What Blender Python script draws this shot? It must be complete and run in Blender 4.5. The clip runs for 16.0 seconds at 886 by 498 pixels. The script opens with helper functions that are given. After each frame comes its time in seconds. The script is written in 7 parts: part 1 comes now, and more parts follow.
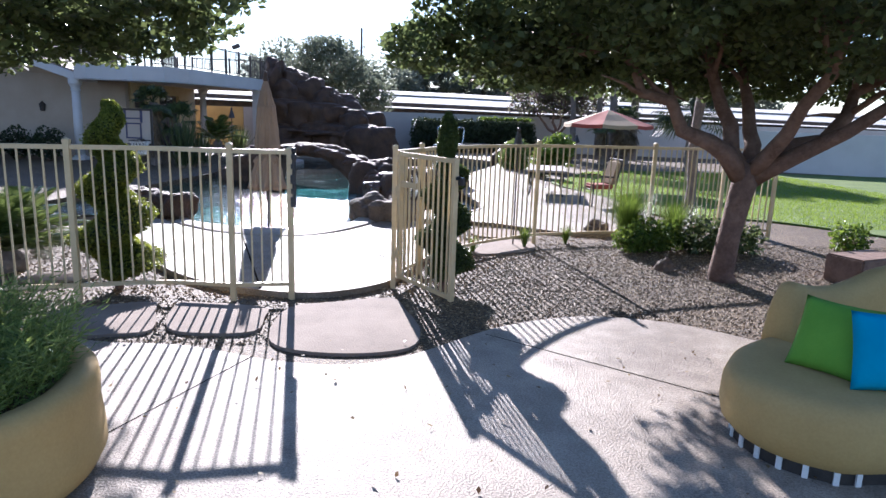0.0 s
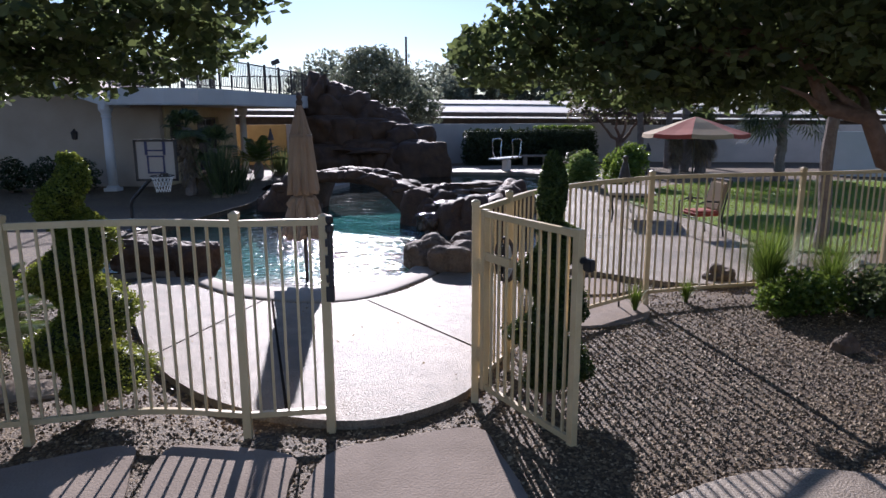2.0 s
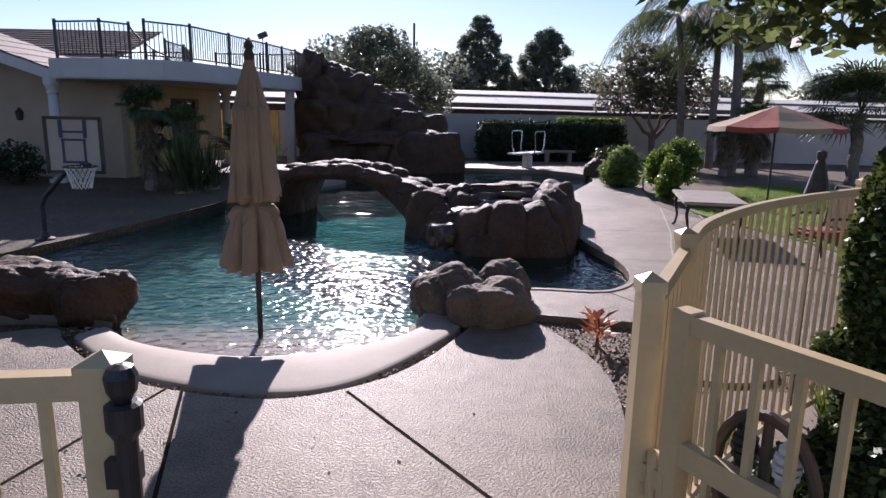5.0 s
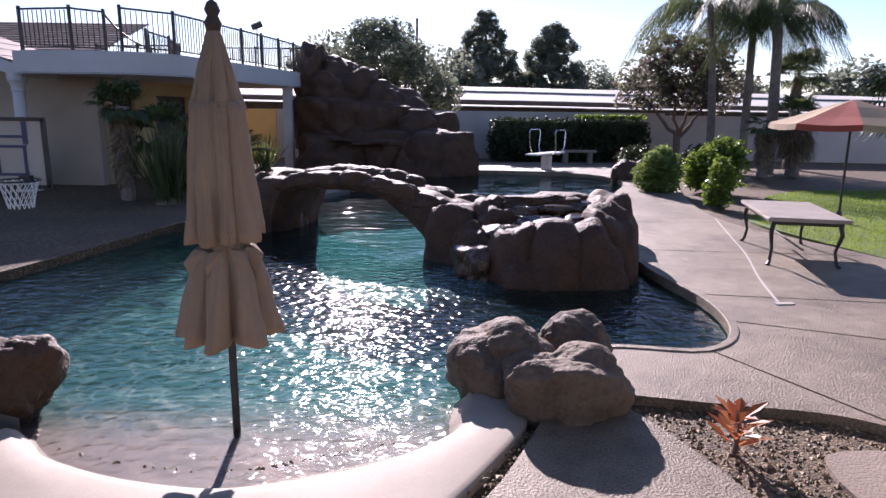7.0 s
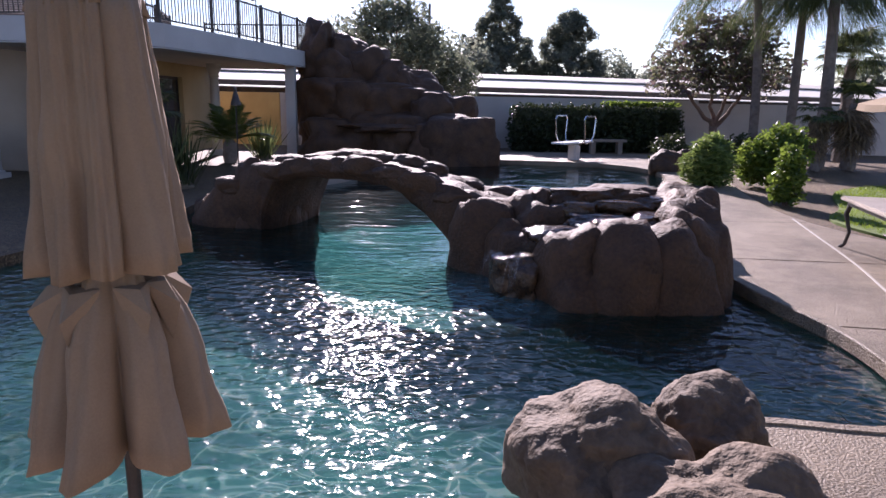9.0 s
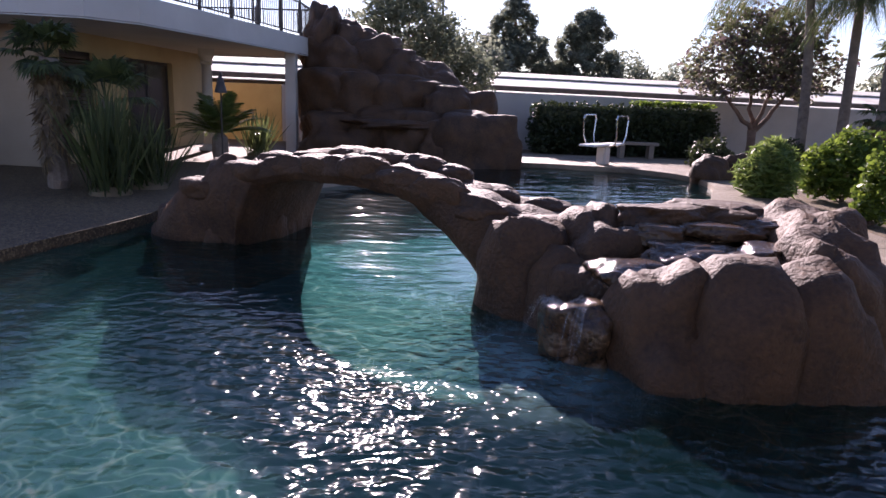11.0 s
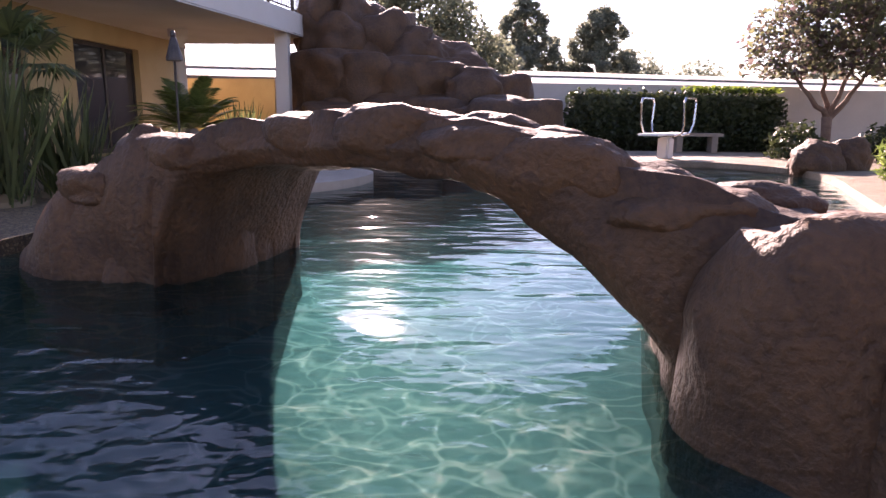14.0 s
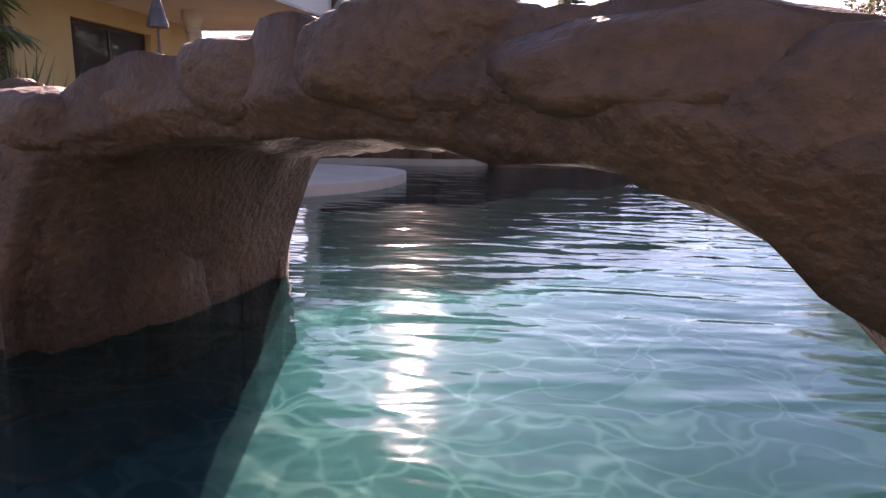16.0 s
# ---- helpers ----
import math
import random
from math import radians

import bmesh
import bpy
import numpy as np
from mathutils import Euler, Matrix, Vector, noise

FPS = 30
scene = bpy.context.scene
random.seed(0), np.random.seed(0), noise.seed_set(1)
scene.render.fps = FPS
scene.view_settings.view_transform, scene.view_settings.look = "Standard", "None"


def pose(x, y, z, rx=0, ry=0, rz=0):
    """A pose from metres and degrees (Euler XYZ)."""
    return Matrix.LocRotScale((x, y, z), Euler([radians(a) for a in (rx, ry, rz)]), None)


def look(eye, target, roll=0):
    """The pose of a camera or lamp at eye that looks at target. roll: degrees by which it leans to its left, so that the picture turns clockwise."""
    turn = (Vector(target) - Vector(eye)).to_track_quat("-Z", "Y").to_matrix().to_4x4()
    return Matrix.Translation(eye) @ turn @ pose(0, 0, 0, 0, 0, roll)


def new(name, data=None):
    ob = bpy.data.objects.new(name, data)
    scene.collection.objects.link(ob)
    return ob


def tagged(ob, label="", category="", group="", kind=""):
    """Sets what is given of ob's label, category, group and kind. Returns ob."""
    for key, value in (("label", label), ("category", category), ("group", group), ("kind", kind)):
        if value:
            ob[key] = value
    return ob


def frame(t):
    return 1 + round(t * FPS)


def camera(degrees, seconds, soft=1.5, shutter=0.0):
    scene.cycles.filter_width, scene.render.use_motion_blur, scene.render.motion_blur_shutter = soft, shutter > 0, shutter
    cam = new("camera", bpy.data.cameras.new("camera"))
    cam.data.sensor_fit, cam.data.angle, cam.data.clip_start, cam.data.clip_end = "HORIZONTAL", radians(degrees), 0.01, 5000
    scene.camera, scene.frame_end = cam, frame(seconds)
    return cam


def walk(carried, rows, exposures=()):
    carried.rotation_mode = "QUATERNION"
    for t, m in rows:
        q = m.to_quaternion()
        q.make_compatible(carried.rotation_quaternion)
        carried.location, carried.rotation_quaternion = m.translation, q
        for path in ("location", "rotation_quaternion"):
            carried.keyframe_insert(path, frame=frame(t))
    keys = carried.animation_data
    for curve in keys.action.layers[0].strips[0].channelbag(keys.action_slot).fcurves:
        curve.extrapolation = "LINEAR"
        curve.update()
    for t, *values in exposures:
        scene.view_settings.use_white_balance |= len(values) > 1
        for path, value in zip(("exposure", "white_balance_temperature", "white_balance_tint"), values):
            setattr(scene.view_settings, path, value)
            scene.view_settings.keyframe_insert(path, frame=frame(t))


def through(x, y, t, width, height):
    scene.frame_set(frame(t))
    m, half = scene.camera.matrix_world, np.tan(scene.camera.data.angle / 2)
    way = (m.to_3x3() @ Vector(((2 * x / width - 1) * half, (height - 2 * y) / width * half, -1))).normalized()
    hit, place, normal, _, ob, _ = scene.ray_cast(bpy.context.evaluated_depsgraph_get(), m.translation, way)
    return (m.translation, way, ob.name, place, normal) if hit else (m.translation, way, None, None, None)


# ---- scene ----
cam = camera(68.3, 16.0)
PATH = [
    (0, (1.04, -0.151, 1.914), (1.226, 1.798, 1.505), 2.0),
    (0.5, (0.976, 0.521, 1.98), (1.012, 2.479, 1.57), 1.7),
    (1, (0.864, 1.176, 2.044), (0.874, 3.136, 1.649), 0.5),
    (1.5, (0.803, 1.766, 2.1), (0.831, 3.728, 1.714), -0.3),
    (2, (0.819, 2.203, 2.16), (0.86, 4.163, 1.765), -0.2),
    (2.5, (0.834, 2.704, 2.118), (0.885, 4.661, 1.708), 0.4),
    (3, (0.845, 3.22, 2.05), (0.893, 5.174, 1.627), 0.8),
    (3.5, (0.85, 3.67, 1.99), (0.894, 5.624, 1.567), 1.1),
    (4, (0.83, 4.22, 1.925), (0.861, 6.176, 1.51), 1.1),
    (4.5, (0.745, 4.93, 1.88), (0.77, 6.888, 1.473), 0.9),
    (5, (0.645, 5.57, 1.925), (0.677, 7.527, 1.513), 1.0),
    (7.3, (0.282, 7.782, 1.898), (0.308, 9.737, 1.477), 0.6),
    (7.5, (0.264, 7.978, 1.886), (0.284, 9.933, 1.462), 0.7),
    (8, (0.219, 8.425, 1.807), (0.231, 10.379, 1.381), 0.8),
    (8.5, (0.178, 8.872, 1.738), (0.181, 10.824, 1.304), 0.9),
    (9, (0.112, 9.355, 1.658), (0.114, 11.305, 1.216), 1.1),
    (9.2, (0.076, 9.562, 1.617), (0.082, 11.512, 1.174), 1.1),
    (11.3, (-0.054, 11.705, 1.445), (-0.075, 13.656, 1.005), 2.3),
    (11.5, (-0.065, 12.046, 1.371), (-0.091, 14.0, 0.945), 1.7),
    (12, (-0.201, 12.563, 1.278), (-0.225, 14.517, 0.853), 1.6),
    (12.5, (-0.343, 13.018, 1.172), (-0.372, 14.974, 0.757), 0.9),
    (13, (-0.45, 13.544, 1.06), (-0.48, 15.501, 0.65), 0.8),
    (13.5, (-0.522, 14.015, 0.984), (-0.559, 15.973, 0.577), 0.5),
    (14, (-0.579, 14.401, 0.928), (-0.62, 16.358, 0.52), 0.7),
    (14.5, (-0.588, 14.888, 0.874), (-0.629, 16.846, 0.469), 0.7),
    (15, (-0.645, 15.333, 0.822), (-0.678, 17.292, 0.418), 0.8),
    (15.5, (-0.7, 15.76, 0.765), (-0.765, 17.718, 0.36), 1.0),
    (16, (-0.745, 16.17, 0.715), (-0.897, 18.124, 0.318), 1.0),
]
walk(cam, [(t, look(eye, target, roll)) for t, eye, target, roll in PATH], [(0.0, 1.75, 5400, 21), (1.5, 1.08, 5500, 22), (3.0, 0.76, 5550, 24), (3.8, 0.68, 5600, 25), (4.5, 0.6, 5680, 26), (5.0, 0.86, 5750, 28), (8.0, 1.36, 5800, 33), (11.5, 1.6, 6250, 38), (13.5, 2.4, 6950, 44), (16.0, 2.65, 7300, 46)])

# ---- world, sun, exposure ----
SUN_AZ, SUN_EL = radians(-7.2), radians(23.5)
SUN_DIR = Vector((math.sin(SUN_AZ) * math.cos(SUN_EL), math.cos(SUN_AZ) * math.cos(SUN_EL), math.sin(SUN_EL)))
world = bpy.data.worlds.new("sky_world")
scene.world = world
world.use_nodes = True
wn = world.node_tree.nodes
sky = wn.new("ShaderNodeTexSky")
sky.sky_type, sky.sun_disc = "NISHITA", False
sky.sun_elevation, sky.sun_rotation = SUN_EL, SUN_AZ
sky.air_density, sky.dust_density, sky.ozone_density = 0.95, 0.1, 1.5
wn["Background"].inputs["Strength"].default_value = 0.062
world.node_tree.links.new(sky.outputs["Color"], wn["Background"].inputs["Color"])
sun = new("sun", bpy.data.lights.new("sun", "SUN"))
sun.data.energy, sun.data.angle, sun.data.color = 4.6, radians(0.53), (1.0, 0.9, 0.76)
sun.matrix_world = look(SUN_DIR * 60, (0, 0, 0))


# ---- materials ----
def nodes_of(name):
    m = bpy.data.materials.new(name)
    m.use_nodes = True
    return m, m.node_tree.nodes, m.node_tree.links


def ramp(n, stops):
    r = n.new("ShaderNodeValToRGB")
    e = r.color_ramp.elements
    while len(e) < len(stops):
        e.new(0.5)
    for k, (p, c) in zip(e, stops):
        k.position, k.color = p, (*c, 1)
    return r


def surface(name, dark, light, scale=3.0, fine=40.0, rough=0.7, bump=0.3, depth=0.02, metal=0.0, voronoi=0.0, rand=0.15, spec=0.5, grain=0.35):
    """A painted, stone or earth surface: large stains, fine grain, relief and a shift from piece to piece."""
    m, n, l = nodes_of(name)
    b = n["Principled BSDF"]
    co = n.new("ShaderNodeTexCoord")
    big = n.new("ShaderNodeTexNoise")
    big.inputs["Scale"].default_value, big.inputs["Detail"].default_value, big.inputs["Roughness"].default_value = scale, 6, 0.6
    small = n.new("ShaderNodeTexNoise")
    small.inputs["Scale"].default_value, small.inputs["Detail"].default_value = fine, 4
    l.new(co.outputs["Object"], big.inputs["Vector"])
    l.new(co.outputs["Object"], small.inputs["Vector"])
    mix = n.new("ShaderNodeMath")
    mix.operation = "MULTIPLY_ADD"
    l.new(small.outputs["Fac"], mix.inputs[0])
    mix.inputs[1].default_value = grain
    l.new(big.outputs["Fac"], mix.inputs[2])
    info = n.new("ShaderNodeObjectInfo")
    add = n.new("ShaderNodeMath")
    add.operation = "MULTIPLY_ADD"
    l.new(info.outputs["Random"], add.inputs[0])
    add.inputs[1].default_value = rand
    l.new(mix.outputs[0], add.inputs[2])
    mid = grain / 2 + rand / 2 + 0.5
    r = ramp(n, [(mid - 0.22, dark), (mid + 0.22, light)])
    l.new(add.outputs[0], r.inputs["Fac"])
    l.new(r.outputs["Color"], b.inputs["Base Color"])
    b.inputs["Roughness"].default_value, b.inputs["Metallic"].default_value = rough, metal
    b.inputs["Specular IOR Level"].default_value = spec
    bp = n.new("ShaderNodeBump")
    bp.inputs["Strength"].default_value, bp.inputs["Distance"].default_value = bump, depth
    if voronoi:
        v = n.new("ShaderNodeTexVoronoi")
        v.inputs["Scale"].default_value = voronoi
        l.new(co.outputs["Object"], v.inputs["Vector"])
        l.new(v.outputs["Distance"], bp.inputs["Height"])
        bp.invert = True
    else:
        l.new(mix.outputs[0], bp.inputs["Height"])
    l.new(bp.outputs["Normal"], b.inputs["Normal"])
    return m


def knockdown(name, dark, light, blot=34.0, depth=0.006, rough=0.55):
    """Sprayed and flattened concrete texture: raised flat blots a few centimetres wide, stained in broad patches."""
    m, n, l = nodes_of(name)
    b = n["Principled BSDF"]
    co = n.new("ShaderNodeTexCoord")
    made = []
    for scale, detail in ((0.7, 5.0), (blot, 6.0), (150.0, 2.0), (5.0, 4.0)):
        k = n.new("ShaderNodeTexNoise")
        k.inputs["Scale"].default_value, k.inputs["Detail"].default_value = scale, detail
        l.new(co.outputs["Object"], k.inputs["Vector"])
        made.append(k)
    stain, spot, grit, patch = made
    flat = ramp(n, [(0.4, (0, 0, 0)), (0.6, (1, 1, 1))])
    l.new(spot.outputs["Fac"], flat.inputs["Fac"])

    def mix(x, w, y):
        k = n.new("ShaderNodeMath")
        k.operation = "MULTIPLY_ADD"
        l.new(x, k.inputs[0])
        k.inputs[1].default_value = w
        l.new(y, k.inputs[2])
        return k.outputs[0]

    shade = mix(patch.outputs["Fac"], 0.5, stain.outputs["Fac"])
    shade = mix(grit.outputs["Fac"], 0.5, shade)
    shade = mix(flat.outputs["Color"], 0.22, shade)
    r = ramp(n, [(0.85, dark), (1.4, light)])
    k = n.new("ShaderNodeMapRange")
    k.inputs["From Min"].default_value, k.inputs["From Max"].default_value = 0.75, 1.5
    l.new(shade, k.inputs["Value"])
    r.color_ramp.elements[0].position, r.color_ramp.elements[1].position = 0.15, 0.85
    l.new(k.outputs[0], r.inputs["Fac"])
    l.new(r.outputs["Color"], b.inputs["Base Color"])
    b.inputs["Roughness"].default_value, b.inputs["Specular IOR Level"].default_value = rough, 0.4
    bp = n.new("ShaderNodeBump")
    bp.inputs["Strength"].default_value, bp.inputs["Distance"].default_value = 0.9, depth
    l.new(mix(grit.outputs["Fac"], 0.35, flat.outputs["Color"]), bp.inputs["Height"])
    l.new(bp.outputs["Normal"], b.inputs["Normal"])
    return m


def pebbly(name, colours, scale, joint, bump=0.8, depth=0.02):
    """Loose stones: every cell its own colour, dark between."""
    m, n, l = nodes_of(name)
    b = n["Principled BSDF"]
    co = n.new("ShaderNodeTexCoord")
    v = n.new("ShaderNodeTexVoronoi")
    v.inputs["Scale"].default_value = scale
    e = n.new("ShaderNodeTexVoronoi")
    e.feature = "DISTANCE_TO_EDGE"
    e.inputs["Scale"].default_value = scale
    big = n.new("ShaderNodeTexNoise")
    big.inputs["Scale"].default_value, big.inputs["Detail"].default_value = 0.9, 6
    for k in (v, e, big):
        l.new(co.outputs["Object"], k.inputs["Vector"])
    sep = n.new("ShaderNodeSeparateColor")
    l.new(v.outputs["Color"], sep.inputs["Color"])
    r = ramp(n, [(i / (len(colours) - 1), c) for i, c in enumerate(colours)])
    l.new(sep.outputs["Red"], r.inputs["Fac"])
    dark = n.new("ShaderNodeMix")
    dark.data_type = "RGBA"
    edge = ramp(n, [(0.0, (0, 0, 0)), (0.12, (1, 1, 1))])
    l.new(e.outputs["Distance"], edge.inputs["Fac"])
    l.new(edge.outputs["Color"], dark.inputs["Factor"])
    dark.inputs["A"].default_value = (*joint, 1)
    l.new(r.outputs["Color"], dark.inputs["B"])
    tint = n.new("ShaderNodeMix")
    tint.data_type, tint.blend_type = "RGBA", "MULTIPLY"
    tint.inputs["Factor"].default_value = 0.6
    tr = ramp(n, [(0.35, (0.6, 0.57, 0.55)), (0.65, (1, 1, 1))])
    l.new(big.outputs["Fac"], tr.inputs["Fac"])
    l.new(dark.outputs["Result"], tint.inputs["A"])
    l.new(tr.outputs["Color"], tint.inputs["B"])
    l.new(tint.outputs["Result"], b.inputs["Base Color"])
    b.inputs["Roughness"].default_value = 0.75
    bp = n.new("ShaderNodeBump")
    bp.inputs["Strength"].default_value, bp.inputs["Distance"].default_value = bump, depth
    l.new(e.outputs["Distance"], bp.inputs["Height"])
    l.new(bp.outputs["Normal"], b.inputs["Normal"])
    return m


def leafy(name, dark, light, through=0.45, rough=0.45):
    """Leaves: each its own green, letting light through."""
    m, n, l = nodes_of(name)
    n.remove(n["Principled BSDF"])
    geo = n.new("ShaderNodeNewGeometry")
    r = ramp(n, [(0.0, dark), (1.0, light)])
    l.new(geo.outputs["Random Per Island"], r.inputs["Fac"])
    d = n.new("ShaderNodeBsdfPrincipled")
    d.inputs["Roughness"].default_value, d.inputs["Specular IOR Level"].default_value = rough, 0.35
    t = n.new("ShaderNodeBsdfTranslucent")
    x = n.new("ShaderNodeMixShader")
    x.inputs[0].default_value = through
    l.new(r.outputs["Color"], d.inputs["Base Color"])
    hs = n.new("ShaderNodeHueSaturation")
    hs.inputs["Value"].default_value, hs.inputs["Hue"].default_value = 1.5, 0.485
    l.new(r.outputs["Color"], hs.inputs["Color"])
    l.new(hs.outputs["Color"], t.inputs["Color"])
    l.new(d.outputs[0], x.inputs[1])
    l.new(t.outputs[0], x.inputs[2])
    l.new(x.outputs[0], n["Material Output"].inputs["Surface"])
    return m


def water_material():
    """Rippled water: Fresnel reflection over a tinted body that bends part of the view, with a net of caustic light
    painted into its tint.
    """
    m, n, l = nodes_of("pool_water")
    n.remove(n["Principled BSDF"])
    co = n.new("ShaderNodeTexCoord")
    place = n.new("ShaderNodeSeparateXYZ")
    l.new(co.outputs["Object"], place.inputs[0])

    def wave(stretch, scale, detail, twist):
        mp = n.new("ShaderNodeMapping")
        mp.inputs["Scale"].default_value = stretch
        l.new(co.outputs["Object"], mp.inputs["Vector"])
        k = n.new("ShaderNodeTexNoise")
        k.inputs["Scale"].default_value, k.inputs["Detail"].default_value, k.inputs["Distortion"].default_value = scale, detail, twist
        l.new(mp.outputs[0], k.inputs["Vector"])
        return k

    swell = wave((0.55, 1.5, 1.0), 2.2, 1.0, 0.7)
    ripple = wave((0.7, 1.5, 1.0), 6.5, 1.0, 0.4)
    chop = wave((0.9, 1.1, 1.0), 8.5, 1.5, 0.2)

    def fade(y0, y1, v0, v1):
        r = n.new("ShaderNodeMapRange")
        r.inputs["From Min"].default_value, r.inputs["From Max"].default_value = y0, y1
        r.inputs["To Min"].default_value, r.inputs["To Max"].default_value = v0, v1
        l.new(place.outputs["Y"], r.inputs["Value"])
        return r

    def mul_add(x, y, z):
        k = n.new("ShaderNodeMath")
        k.operation = "MULTIPLY_ADD"
        for i, v in enumerate((x, y, z)):
            if isinstance(v, float):
                k.inputs[i].default_value = v
            else:
                l.new(v, k.inputs[i])
        return k.outputs[0]

    # livelier between the entry and the falls, calmer under and beyond the bridge
    lively = fade(15.2, 17.4, 1.5, 0.06)
    # broken water where the spill comes down
    away = n.new("ShaderNodeVectorMath")
    away.operation = "DISTANCE"
    l.new(co.outputs["Object"], away.inputs[0])
    away.inputs[1].default_value = (0.45, 15.25, -0.12)
    splash = n.new("ShaderNodeMapRange")
    splash.interpolation_type = "SMOOTHSTEP"
    splash.inputs["From Min"].default_value, splash.inputs["From Max"].default_value = 0.2, 1.1
    splash.inputs["To Min"].default_value, splash.inputs["To Max"].default_value = 2.2, 0.0
    l.new(away.outputs["Value"], splash.inputs["Value"])
    busy = mul_add(splash.outputs[0], 1.0, lively.outputs[0])
    h = mul_add(chop.outputs["Fac"], busy, swell.outputs["Fac"])
    h = mul_add(ripple.outputs["Fac"], fade(14.6, 18.0, 0.4, 0.22).outputs[0], h)
    bp = n.new("ShaderNodeBump")
    bp.inputs["Strength"].default_value, bp.inputs["Distance"].default_value = 0.8, 0.026
    l.new(h, bp.inputs["Height"])
    lw = n.new("ShaderNodeLayerWeight")
    lw.inputs["Blend"].default_value = 0.5
    l.new(bp.outputs[0], lw.inputs["Normal"])
    p5 = n.new("ShaderNodeMath")
    p5.operation = "POWER"
    p5.inputs[1].default_value = 5.0
    l.new(lw.outputs["Facing"], p5.inputs[0])
    fresnel = mul_add(p5.outputs[0], 0.98, 0.02)
    g = n.new("ShaderNodeBsdfGlossy")
    l.new(fade(14.6, 17.4, 0.08, 0.045).outputs[0], g.inputs["Roughness"])
    l.new(bp.outputs[0], g.inputs["Normal"])

    # caustic light painted into the tint: two wandering nets of bright lines, overlaid
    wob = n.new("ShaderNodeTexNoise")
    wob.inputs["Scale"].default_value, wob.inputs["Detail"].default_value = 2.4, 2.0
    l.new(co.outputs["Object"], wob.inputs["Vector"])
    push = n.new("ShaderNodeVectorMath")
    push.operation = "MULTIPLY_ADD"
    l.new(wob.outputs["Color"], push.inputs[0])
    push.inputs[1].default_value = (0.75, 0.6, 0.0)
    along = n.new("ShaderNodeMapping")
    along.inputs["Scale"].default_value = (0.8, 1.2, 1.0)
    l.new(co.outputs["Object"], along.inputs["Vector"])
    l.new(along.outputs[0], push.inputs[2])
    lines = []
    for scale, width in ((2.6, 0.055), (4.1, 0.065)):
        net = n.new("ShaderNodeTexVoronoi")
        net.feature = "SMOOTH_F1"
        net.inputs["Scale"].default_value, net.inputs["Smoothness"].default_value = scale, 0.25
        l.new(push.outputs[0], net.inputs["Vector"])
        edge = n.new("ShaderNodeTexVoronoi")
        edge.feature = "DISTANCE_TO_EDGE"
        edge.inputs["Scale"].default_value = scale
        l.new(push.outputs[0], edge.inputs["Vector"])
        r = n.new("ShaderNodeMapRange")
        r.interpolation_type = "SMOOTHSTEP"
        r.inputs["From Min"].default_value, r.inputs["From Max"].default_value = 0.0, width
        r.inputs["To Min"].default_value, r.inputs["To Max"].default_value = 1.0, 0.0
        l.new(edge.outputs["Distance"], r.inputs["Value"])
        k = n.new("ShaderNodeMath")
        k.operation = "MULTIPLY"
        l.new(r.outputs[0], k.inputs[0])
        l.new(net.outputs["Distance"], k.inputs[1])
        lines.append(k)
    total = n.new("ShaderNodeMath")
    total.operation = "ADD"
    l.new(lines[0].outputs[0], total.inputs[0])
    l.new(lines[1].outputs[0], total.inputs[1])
    caustic_tint = ramp(n, [(0.0, (0.21, 0.46, 0.46)), (0.2, (0.37, 0.63, 0.6)), (0.4, (0.7, 0.92, 0.85)), (0.65, (1.0, 1.0, 0.96))])
    l.new(mul_add(total.outputs[0], fade(12.8, 14.6, 1.0, 0.5).outputs[0], fade(12.8, 14.6, 0.0, 0.07).outputs[0]), caustic_tint.inputs["Fac"])
    # fainter copy of the painted light net for the shallow water
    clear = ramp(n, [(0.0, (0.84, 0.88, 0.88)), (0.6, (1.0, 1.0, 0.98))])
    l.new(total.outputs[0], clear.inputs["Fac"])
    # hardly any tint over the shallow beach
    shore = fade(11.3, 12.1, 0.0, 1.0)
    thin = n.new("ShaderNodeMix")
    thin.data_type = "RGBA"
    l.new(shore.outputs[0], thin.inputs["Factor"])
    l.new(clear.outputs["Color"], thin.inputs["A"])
    l.new(caustic_tint.outputs["Color"], thin.inputs["B"])
    # past the bridge a darker tint stands in for light lost in the deep end
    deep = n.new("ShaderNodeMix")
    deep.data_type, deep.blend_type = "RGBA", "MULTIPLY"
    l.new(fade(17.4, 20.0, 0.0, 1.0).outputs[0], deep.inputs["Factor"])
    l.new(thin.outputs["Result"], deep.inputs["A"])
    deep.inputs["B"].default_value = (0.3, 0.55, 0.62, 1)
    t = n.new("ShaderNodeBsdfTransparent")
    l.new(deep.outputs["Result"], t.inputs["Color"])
    bend = n.new("ShaderNodeBsdfRefraction")
    bend.inputs["IOR"].default_value, bend.inputs["Roughness"].default_value = 1.2, 0.0
    body = n.new("ShaderNodeMix")
    body.data_type = "RGBA"
    l.new(shore.outputs[0], body.inputs["Factor"])
    body.inputs["A"].default_value, body.inputs["B"].default_value = (0.95, 0.97, 0.96, 1), (0.5, 0.82, 0.79, 1)
    l.new(body.outputs["Result"], bend.inputs["Color"])
    l.new(bp.outputs[0], bend.inputs["Normal"])
    view = n.new("ShaderNodeMixShader")
    view.inputs[0].default_value = 0.25
    l.new(t.outputs[0], view.inputs[1])
    l.new(bend.outputs[0], view.inputs[2])
    # fine suspended matter that scatters a little teal light back, but for the shallow beach
    murk = n.new("ShaderNodeBsdfDiffuse")
    murk.inputs["Color"].default_value = (0.03, 0.16, 0.18, 1)
    inner = n.new("ShaderNodeMixShader")
    l.new(fade(11.3, 13.0, 0.0, 0.05).outputs[0], inner.inputs[0])
